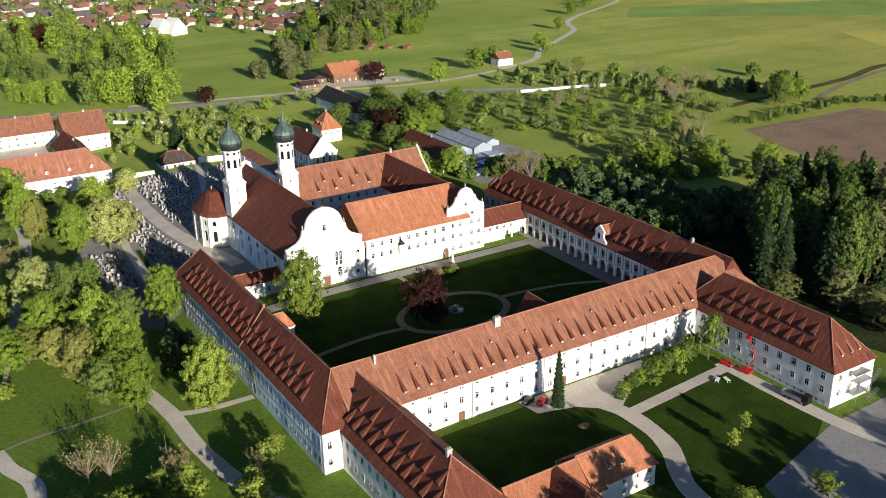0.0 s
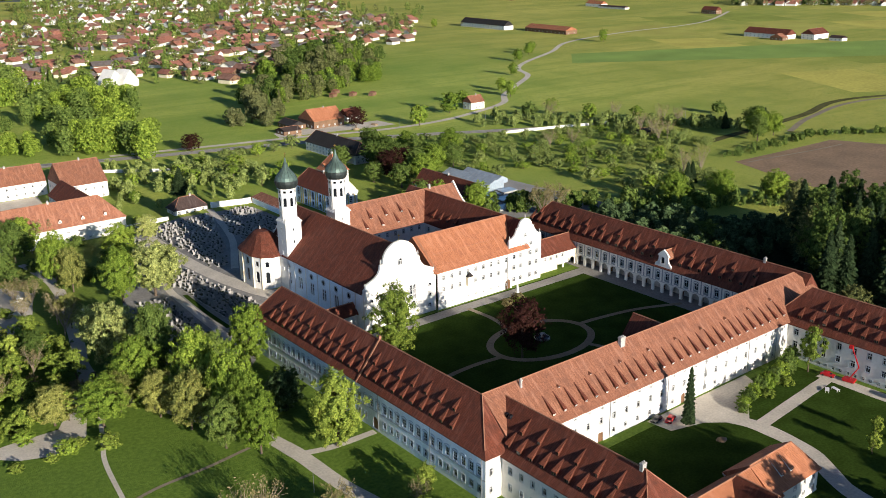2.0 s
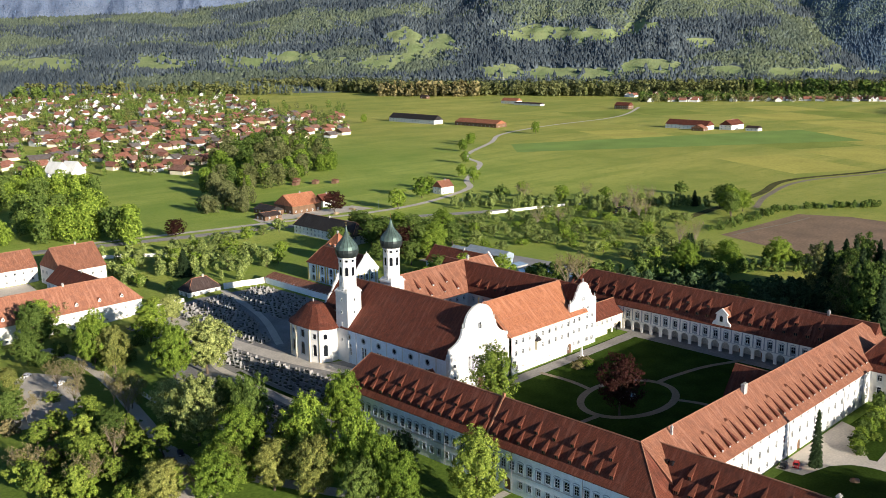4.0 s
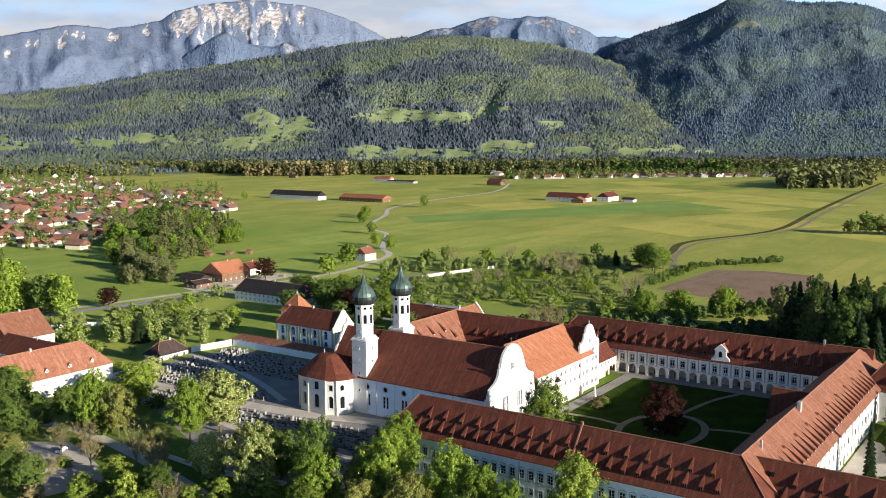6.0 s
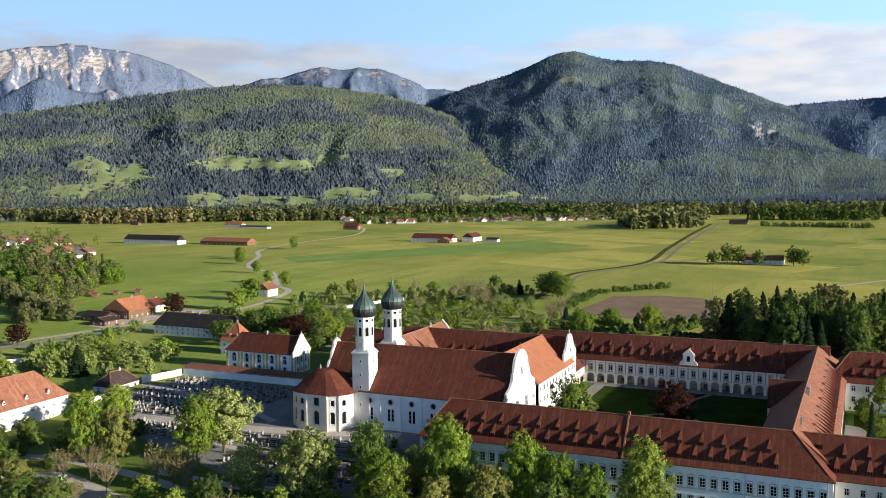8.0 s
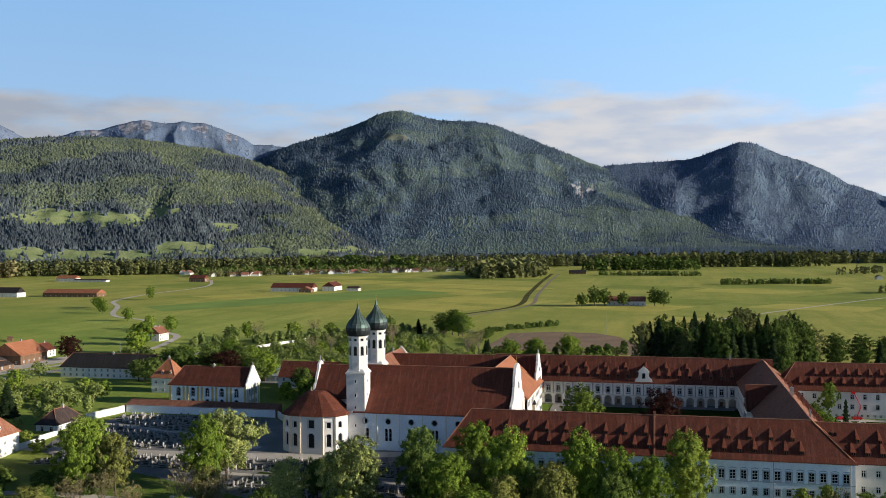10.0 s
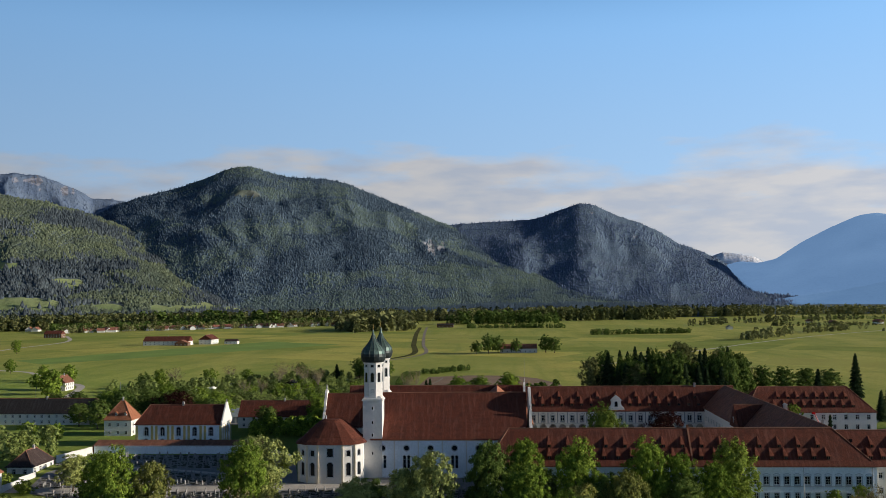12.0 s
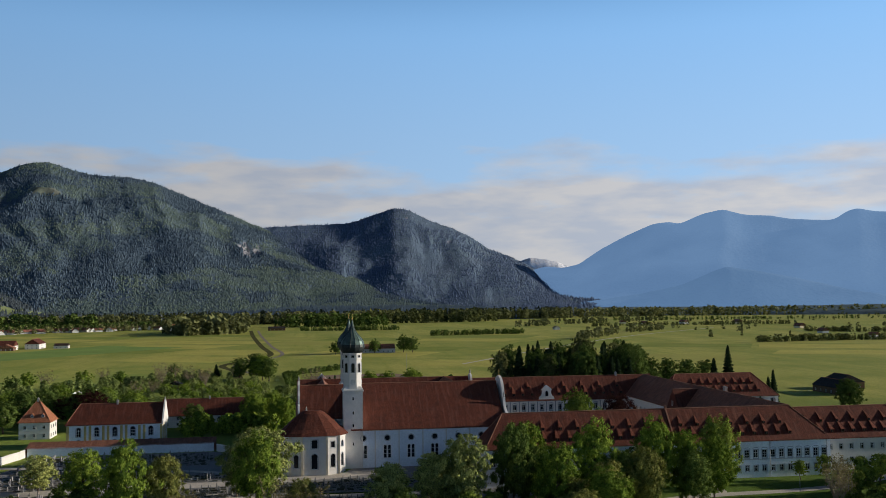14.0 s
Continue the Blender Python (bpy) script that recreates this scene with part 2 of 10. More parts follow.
    ramp.inputs["A"].default_value, ramp.inputs["B"].default_value = (0.034, 0.076, 0.011, 1), (0.185, 0.275, 0.042, 1)
    link(edge.outputs[0], park.inputs["Factor"])
    link(last, park.inputs["A"])
    link(ramp.outputs["Result"], park.inputs["B"])
    last = park.outputs["Result"]
    link(last, p.inputs["Base Color"])
    n = add("ShaderNodeTexNoise")
    n.inputs["Scale"].default_value, n.inputs["Detail"].default_value = 2.5, 6.0
    link(co, n.inputs["Vector"])
    b = add("ShaderNodeBump")
    b.inputs["Strength"].default_value, b.inputs["Distance"].default_value = 0.8, 0.3
    link(n.outputs["Fac"], b.inputs["Height"])
    link(b.outputs[0], p.inputs["Normal"])
    return m


def mountain_mat(name, forest, light_wood, meadow=None, rock=None, glow=None):
    """Wooded mountainside: floor of the woods in two tones, pastures and bare limestone where the mesh carries them."""
    m = bpy.data.materials.new(name)
    m.use_nodes = True
    nt = m.node_tree
    p = nt.nodes["Principled BSDF"]
    p.inputs["Roughness"].default_value, p.inputs["Specular IOR Level"].default_value = 1.0, 0.0
    add, link = nt.nodes.new, nt.links.new
    co = add("ShaderNodeTexCoord").outputs["Object"]

    def noise_mask(scale, lo, hi, detail=5.0, vec=None):
        n, r = add("ShaderNodeTexNoise"), add("ShaderNodeMapRange")
        n.inputs["Scale"].default_value, n.inputs["Detail"].default_value = scale, detail
        link(vec or co, n.inputs["Vector"])
        r.inputs["From Min"].default_value, r.inputs["From Max"].default_value = lo, hi
        link(n.outputs["Fac"], r.inputs["Value"])
        return r.outputs[0]

    def blend(a, b, fac):
        mx = add("ShaderNodeMix")
        mx.data_type = "RGBA"
        link(fac, mx.inputs["Factor"])
        for key, c in (("A", a), ("B", b)):
            if isinstance(c, tuple):
                mx.inputs[key].default_value = (*c, 1)
            else:
                link(c, mx.inputs[key])
        return mx.outputs["Result"]

    def carried_mask(key, lo, hi):
        at, r = add("ShaderNodeAttribute"), add("ShaderNodeMapRange")
        at.attribute_name = key
        r.inputs["From Min"].default_value, r.inputs["From Max"].default_value = lo, hi
        link(at.outputs["Fac"], r.inputs["Value"])
        return r.outputs[0]

    # air haze of the farthest ranges is put into emission, in two tones
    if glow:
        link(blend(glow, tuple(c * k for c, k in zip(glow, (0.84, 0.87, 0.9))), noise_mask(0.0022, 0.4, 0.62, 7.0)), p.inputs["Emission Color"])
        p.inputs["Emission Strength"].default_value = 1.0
    last = blend(forest, light_wood, noise_mask(0.006, 0.44, 0.6, 9.0))
    last = blend(last, tuple(c * 0.7 for c in forest), noise_mask(0.07, 0.5, 0.75, 4.0))
    if meadow:
        grass = blend(meadow, tuple(c * k for c, k in zip(meadow, (0.78, 0.86, 0.8))), noise_mask(0.012, 0.4, 0.65, 7.0))
        last = blend(last, grass, carried_mask("open_land", 0.42, 0.52))
    if rock:
        up = add("ShaderNodeMapping")
        up.inputs["Scale"].default_value = (1.0, 1.0, 0.16)
        link(co, up.inputs[0])
        face = blend(rock, tuple(c * 0.5 for c in rock), noise_mask(0.045, 0.44, 0.58, 10.0, up.outputs[0]))
        last = blend(last, face, carried_mask("bare_rock", 0.35, 0.65))
    link(last, p.inputs["Base Color"])
    n, b = add("ShaderNodeTexNoise"), add("ShaderNodeBump")
    n.inputs["Scale"].default_value, n.inputs["Detail"].default_value = 0.06, 6.0
    link(co, n.inputs["Vector"])
    b.inputs["Strength"].default_value, b.inputs["Distance"].default_value = 0.5, 5.0
    link(n.outputs["Fac"], b.inputs["Height"])
    link(b.outputs[0], p.inputs["Normal"])
    return m


def crown_mat(name, a, b):
    """Crowns of a far forest: two tones in stands, each crown a little different."""
    m = bpy.data.materials.new(name)
    m.use_nodes = True
    nt = m.node_tree
    p = nt.nodes["Principled BSDF"]
    p.inputs["Roughness"].default_value, p.inputs["Specular IOR Level"].default_value = 1.0, 0.0
    add, link = nt.nodes.new, nt.links.new
    co = add("ShaderNodeTexCoord").outputs["Object"]
    n, mx = add("ShaderNodeTexNoise"), add("ShaderNodeMix")
    n.inputs["Scale"].default_value, n.inputs["Detail"].default_value = 0.0055, 7.0
    link(co, n.inputs["Vector"])
    mx.data_type = "RGBA"
    r = add("ShaderNodeMapRange")
    r.inputs["From Min"].default_value, r.inputs["From Max"].default_value = 0.42, 0.56
    link(n.outputs["Fac"], r.inputs["Value"])
    link(r.outputs[0], mx.inputs["Factor"])
    mx.inputs["A"].default_value, mx.inputs["B"].default_value = (*a, 1), (*b, 1)
    g, v, hs = add("ShaderNodeNewGeometry"), add("ShaderNodeMapRange"), add("ShaderNodeHueSaturation")
    v.inputs["To Min"].default_value, v.inputs["To Max"].default_value = 0.84, 1.16
    link(g.outputs["Random Per Island"], v.inputs["Value"])
    link(v.outputs[0], hs.inputs["Value"])
    link(mx.outputs["Result"], hs.inputs["Color"])
    link(hs.outputs[0], p.inputs["Base Color"])
    return m


M_WHITE = mat("lime_plaster", (0.70, 0.68, 0.645), 0.9, vary=0.10, grain=1.2, blotch=0.12, bump=0.2, bump_scale=6)
M_BLUE = mat("pale_blue_plaster", (0.80, 0.85, 0.90), 0.9, vary=0.16, grain=1.4, blotch=0.14, bump=0.2, bump_scale=6)
M_PALE = mat("weathered_plaster", (0.62, 0.62, 0.60), 0.9, vary=0.22, grain=1.5, blotch=0.15, bump=0.2, bump_scale=6)
M_CREAM = mat("cream_plaster", (0.72, 0.64, 0.48), 0.9, vary=0.14, grain=1.0, blotch=0.2)
M_TRIM = mat("grey_stucco_trim", (0.45, 0.47, 0.48), 0.85, vary=0.15, grain=3.0)
M_GREY_PAINT = mat("grey_painted_ornament", (0.25, 0.28, 0.31), 0.9, vary=0.2, grain=2.0)
M_BLUE_GREY = mat("blue_grey_painted_stucco", (0.40, 0.45, 0.51), 0.9, vary=0.2, grain=2.0)
M_OCHRE = mat("ochre_pilaster_paint", (0.52, 0.42, 0.17), 0.9, vary=0.15, grain=2.0)
M_TILE = tile_mat("clay_tiles", (0.325, 0.137, 0.082), (0.15, 0.070, 0.050))
M_TILE_OLD = tile_mat("old_clay_tiles", (0.158, 0.046, 0.027), (0.056, 0.024, 0.018))
M_TILE_DORMER = tile_mat("weathered_dormer_tiles", (0.255, 0.078, 0.044), (0.11, 0.040, 0.026))
M_TILE_NEW = tile_mat("orange_clay_tiles", (0.43, 0.168, 0.085), (0.24, 0.095, 0.055))
M_TILE_BROWN = tile_mat("brown_roof_tiles", (0.075, 0.05, 0.045), (0.04, 0.03, 0.028))
M_TILE_DARK = tile_mat("dark_roof_tiles", (0.035, 0.03, 0.03), (0.02, 0.02, 0.02))
M_RIDGE = mat("ridge_tiles", (0.30, 0.14, 0.085), 0.85, vary=0.3, grain=1.5)
M_COPPER = mat("patinated_copper", (0.085, 0.13, 0.115), 0.5, 0.35, vary=0.5, grain=0.6, blotch=0.25, coords="Object")
M_COPPER_DARK = mat("dark_copper_sheet", (0.035, 0.045, 0.045), 0.45, 0.4, vary=0.4, grain=1.0)
M_GOLD = mat("gilded_metal", (0.75, 0.5, 0.15), 0.3, 1.0, vary=0.1)
M_GLASS = mat("dark_window_glass", (0.012, 0.014, 0.018), 0.12, 0.0, vary=0.3, grain=0.6, spec=0.35, rand=0.3)
M_FRAME = mat("white_window_wood", (0.80, 0.80, 0.79), 0.6, vary=0.1)
M_WOOD = mat("weathered_wood", (0.17, 0.10, 0.06), 0.85, vary=0.4, grain=3, bump=0.3)
M_DOOR = mat("oak_door_wood", (0.16, 0.085, 0.045), 0.6, vary=0.3, grain=4)
M_STONE = mat("grey_stone", (0.36, 0.35, 0.33), 0.85, vary=0.3, grain=2, bump=0.3)
M_GRAVE = mat("gravestone", (0.24, 0.235, 0.225), 0.7, vary=0.3, grain=4, rand=0.6)
M_GRAVE_BED = mat("planted_grave_soil", (0.05, 0.055, 0.03), 0.95, vary=0.5, grain=5, rand=0.5)
M_HAY = mat("ripe_hay_meadow", (0.45, 0.415, 0.10), 0.95, vary=0.25, grain=0.3, blotch=0.02, bump=0.4, bump_scale=2, spec=0.05)
M_MOWN = mat("freshly_mown_meadow", (0.365, 0.36, 0.088), 0.95, vary=0.2, grain=0.4, blotch=0.015, bump=0.4, bump_scale=2, spec=0.05)
M_RANK = mat("rank_meadow", (0.245, 0.29, 0.06), 0.95, vary=0.3, grain=0.4, blotch=0.02, bump=0.5, bump_scale=2, spec=0.05)
M_GRAVEL = mat("pale_gravel", (0.52, 0.475, 0.41), 0.95, vary=0.25, grain=1.5, blotch=0.1, bump=0.3, bump_scale=10)
M_GRIT = mat("brown_path_grit", (0.24, 0.20, 0.14), 0.95, vary=0.3, grain=1.5, blotch=0.1, bump=0.3, bump_scale=10)
M_GREY_GRAVEL = mat("grey_gravel", (0.24, 0.23, 0.22), 0.95, vary=0.3, grain=1.2, blotch=0.1, bump=0.3, bump_scale=10)
M_ASPHALT = mat("road_asphalt", (0.27, 0.265, 0.26), 0.9, vary=0.25, grain=1.0, blotch=0.08, bump=0.2)
M_SOIL = mat("ploughed_soil", (0.235, 0.155, 0.095), 0.95, vary=0.35, grain=0.6, blotch=0.05, bump=0.8, bump_scale=3)
M_DITCH = mat("rough_ditch_grass", (0.10, 0.10, 0.045), 0.95, vary=0.5, grain=0.5, blotch=0.05, bump=0.8, bump_scale=2, spec=0.0)
M_CROP = mat("young_crop", (0.21, 0.31, 0.07), 0.95, vary=0.25, grain=0.6, blotch=0.02, bump=0.5, bump_scale=3, spec=0.1)
M_LAWN = mat("lawn_grass", (0.036, 0.064, 0.012), 0.95, vary=0.4, grain=1.4, blotch=0.12, bump=0.6, bump_scale=5, spec=0.0)
M_BARK = mat("bark", (0.12, 0.09, 0.065), 0.95, vary=0.4, grain=3, bump=0.6)
M_STEEL = mat("galvanised_steel", (0.35, 0.36, 0.38), 0.45, 0.8, vary=0.2)
M_RUBBER = mat("black_rubber", (0.015, 0.015, 0.016), 0.8, vary=0.2)
M_RED_PAINT = mat("red_car_paint", (0.42, 0.012, 0.016), 0.25, 0.1, vary=0.05, spec=0.5)
M_DARK_PAINT = mat("black_car_paint", (0.012, 0.013, 0.016), 0.25, 0.1, vary=0.05, spec=0.5)
M_WHITE_PAINT = mat("white_car_paint", (0.75, 0.75, 0.76), 0.3, 0.0, vary=0.05, spec=0.5)
M_GREENHOUSE = mat("greenhouse_glass", (0.30, 0.36, 0.42), 0.15, 0.0, vary=0.25, grain=0.8, spec=0.8)
M_BALLAST = mat("track_ballast", (0.33, 0.30, 0.26), 0.95, vary=0.3, grain=2)
M_MEADOW = meadow_mat()
L_SPRING = leaf_mat("spring_leaves", (0.165, 0.240, 0.036))
L_DEEP = leaf_mat("deep_green_leaves", (0.102, 0.152, 0.036))
L_YELLOW = leaf_mat("yellow_green_leaves", (0.195, 0.258, 0.046))
L_BLOSSOM = leaf_mat("blossoming_chestnut_leaves", (0.31, 0.35, 0.115), island=0.55)
L_COPPER = leaf_mat("copper_beech_leaves", (0.046, 0.020, 0.016), through=0.2)
L_OLIVE = leaf_mat("olive_woodland_leaves", (0.15, 0.165, 0.06))
L_YEW = leaf_mat("yew_needles", (0.06, 0.098, 0.042), through=0.15)
L_CONIFER = leaf_mat("conifer_needles", (0.04, 0.065, 0.028), through=0.1)
L_TWIG = leaf_mat("budding_twigs", (0.25, 0.215, 0.10), through=0.2)
L_ORCHARD = leaf_mat("orchard_leaves", (0.185, 0.235, 0.07))
L_BUD = leaf_mat("yellow_brown_budding_leaves", (0.215, 0.230, 0.064))
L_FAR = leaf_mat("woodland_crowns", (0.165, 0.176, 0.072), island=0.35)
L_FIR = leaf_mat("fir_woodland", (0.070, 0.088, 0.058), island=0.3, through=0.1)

# ---- building kit ----
class Shape:
    """Collects faces of one mesh; every face gets metric UVs along its own slope."""

    def __init__(self):
        self.v, self.f, self.m = [], [], []

    def face(self, pts, mi=0):
        n = len(self.v)
        self.v += [tuple(p) for p in pts]
        self.f.append(tuple(range(n, n + len(pts))))
        self.m.append(mi)

    def box(self, x0, x1, y0, y1, z0, z1, mi=0):
        n = len(self.v)
        self.v += [(x0, y0, z0), (x1, y0, z0), (x1, y1, z0), (x0, y1, z0), (x0, y0, z1), (x1, y0, z1), (x1, y1, z1), (x0, y1, z1)]
        for q in ((3, 2, 1, 0), (4, 5, 6, 7), (0, 1, 5, 4), (1, 2, 6, 5), (2, 3, 7, 6), (3, 0, 4, 7)):
            self.f.append(tuple(n + i for i in q))
            self.m.append(mi)

    def prism(self, ring, z0, z1, mi=0, scale=1.0, cap=True):
        """A ring of (x, y), counter-clockwise, pulled up from z0 to z1; scale widens or narrows its top."""
        n, k = len(self.v), len(ring)
        cx, cy = sum(p[0] for p in ring) / k, sum(p[1] for p in ring) / k
        self.v += [(x, y, z0) for x, y in ring] + [(cx + (x - cx) * scale, cy + (y - cy) * scale, z1) for x, y in ring]
        for i in range(k):
            j = (i + 1) % k
            self.f.append((n + i, n + j, n + k + j, n + k + i))
            self.m.append(mi)
        if cap:
            self.f.append(tuple(n + k + i for i in range(k)))
            self.f.append(tuple(n + i for i in reversed(range(k))))
            self.m += [mi, mi]

    def lathe(self, profile, cx, cy, sides=16, mi=0, turn=0.0):
        n = len(self.v)
        for r, z in profile:
            self.v += [(cx + r * math.cos(turn + 2 * math.pi * i / sides), cy + r * math.sin(turn + 2 * math.pi * i / sides), z) for i in range(sides)]
        for a in range(len(profile) - 1):
            for i in range(sides):
                j = (i + 1) % sides
                self.f.append((n + a * sides + i, n + a * sides + j, n + (a + 1) * sides + j, n + (a + 1) * sides + i))
                self.m.append(mi)

    def tube(self, a, b, r0, r1, sides=6, mi=0):
        a, b = Vector(a), Vector(b)
        q = (b - a).to_track_quat("Z", "Y").to_matrix()
        n = len(self.v)
        for c, r in ((a, r0), (b, r1)):
            self.v += [tuple(c + q @ Vector((r * math.cos(2 * math.pi * i / sides), r * math.sin(2 * math.pi * i / sides), 0))) for i in range(sides)]
        for i in range(sides):
            j = (i + 1) % sides
            self.f.append((n + i, n + j, n + sides + j, n + sides + i))
            self.m.append(mi)
        self.f.append(tuple(n + sides + i for i in range(sides)))
        self.m.append(mi)

    def mesh(self, name, mats, smooth=False):
        me = bpy.data.meshes.new(name)
        me.from_pydata(self.v, [], self.f)
        for m in (mats if isinstance(mats, (list, tuple)) else [mats]):
            me.materials.append(m)
        me.polygons.foreach_set("material_index", self.m)
        if smooth:
            me.polygons.foreach_set("use_smooth", [True] * len(self.f))
        uv = me.uv_layers.new(name="UVMap").data
        for poly in me.polygons:
            n = poly.normal
            u = Vector((-n.y, n.x, 0))
            u = u.normalized() if u.length > 1e-4 else Vector((1, 0, 0))
            w = n.cross(u)
            for li in poly.loop_indices:
                p = me.vertices[me.loops[li].vertex_index].co
                uv[li].uv = (p.dot(u), p.dot(w))
        me.update()
        return me


def part(name, shape, mats, parent, label="", smooth=False, m=None):
    """One mesh object under a thing or a part; shape is a Shape or a ready mesh."""
    ob = new(name, shape if isinstance(shape, bpy.types.Mesh) else shape.mesh(name, mats, smooth))
    ob.parent = parent
    if m is not None:
        ob.matrix_basis = m
    if label:
        tagged(ob, label)
    return ob


def thing(name, label, category, group="", kind="", at=(0, 0, 0), turn=0.0):
    ob = new(name)
    ob.empty_display_size = 0.5
    ob.matrix_basis = pose(*at, 0, 0, turn)
    return tagged(ob, label, category, group, kind)


def smooth_step(t):
    t = min(1.0, max(0.0, t))
    return t * t * (3 - 2 * t)


def ground_z(x, y):
    """The ground: level in the forecourt, about two metres lower beside the church and towards the barn."""
    return -2.0 * smooth_step((122 - x) / 40) * smooth_step((y - 120) / 80) * smooth_step((700 - y) / 200) - 1.4 * smooth_step((y - 400) / 80) * smooth_step((160 - x) / 60) * smooth_step((700 - y) / 150)


def wall_frame(a, b):
    """Length of a wall from a to b and the pose of its left foot: x along it, y into it, z up. Its outer face lies to the right of a -> b."""
    d = Vector((b[0] - a[0], b[1] - a[1]))
    return d.length, pose(a[0], a[1], 0, 0, 0, math.degrees(math.atan2(d.y, d.x)))


def pierced(shape, length, z0, z1, holes, depth=0.35, mi=0):
    """A wall face with openings that go in to depth: holes are (u0, u1, v0, v1, arch) with arch the rise of a round head."""
    us = sorted({0.0, length, *(h[0] for h in holes), *(h[1] for h in holes)})
    vs = sorted({z0, z1, *(h[2] for h in holes), *(h[3] for h in holes)})
    for i in range(len(us) - 1):
        uc = (us[i] + us[i + 1]) / 2
        col = [h for h in holes if h[0] < uc < h[1]]
        start = None
        for j in range(len(vs) - 1):
            vc = (vs[j] + vs[j + 1]) / 2
            solid = not any(h[2] < vc < h[3] for h in col)
            if solid and start is None:
                start = vs[j]
            if start is not None and (not solid or j == len(vs) - 2):
                end = vs[j + 1] if solid else vs[j]
                shape.face([(us[i], 0, start), (us[i + 1], 0, start), (us[i + 1], 0, end), (us[i], 0, end)], mi)
                start = None
    for u0, u1, v0, v1, arch in holes:
        top = v1 - arch
        shape.face([(u0, 0, v0), (u0, 0, top), (u0, depth, top), (u0, depth, v0)], mi)
        shape.face([(u1, 0, top), (u1, 0, v0), (u1, depth, v0), (u1, depth, top)], mi)
        shape.face([(u1, 0, v0), (u0, 0, v0), (u0, depth, v0), (u1, depth, v0)], mi)
        c, r = (u0 + u1) / 2, (u1 - u0) / 2
        if arch:
            pts = [(c - r * math.cos(math.pi * k / 10), top + arch * math.sin(math.pi * k / 10)) for k in range(11)]
            for (pa, qa), (pb, qb) in zip(pts, pts[1:]):
                shape.face([(pa, 0, qa), (pb, 0, qb), (pb, 0, v1), (pa, 0, v1)], mi)
                shape.face([(pb, 0, qb), (pa, 0, qa), (pa, depth, qa), (pb, depth, qb)], mi)
        else:
            shape.face([(u0, 0, v1), (u1, 0, v1), (u1, depth, v1), (u0, depth, v1)], mi)


WINDOWS = {}


def welded(me):
    """Joins corners that touch, so that the pieces of one part hang together."""
    bm = bmesh.new()
    bm.from_mesh(me)
    bmesh.ops.remove_doubles(bm, verts=bm.verts[:], dist=0.0005)
    bm.to_mesh(me)
    bm.free()
    return me


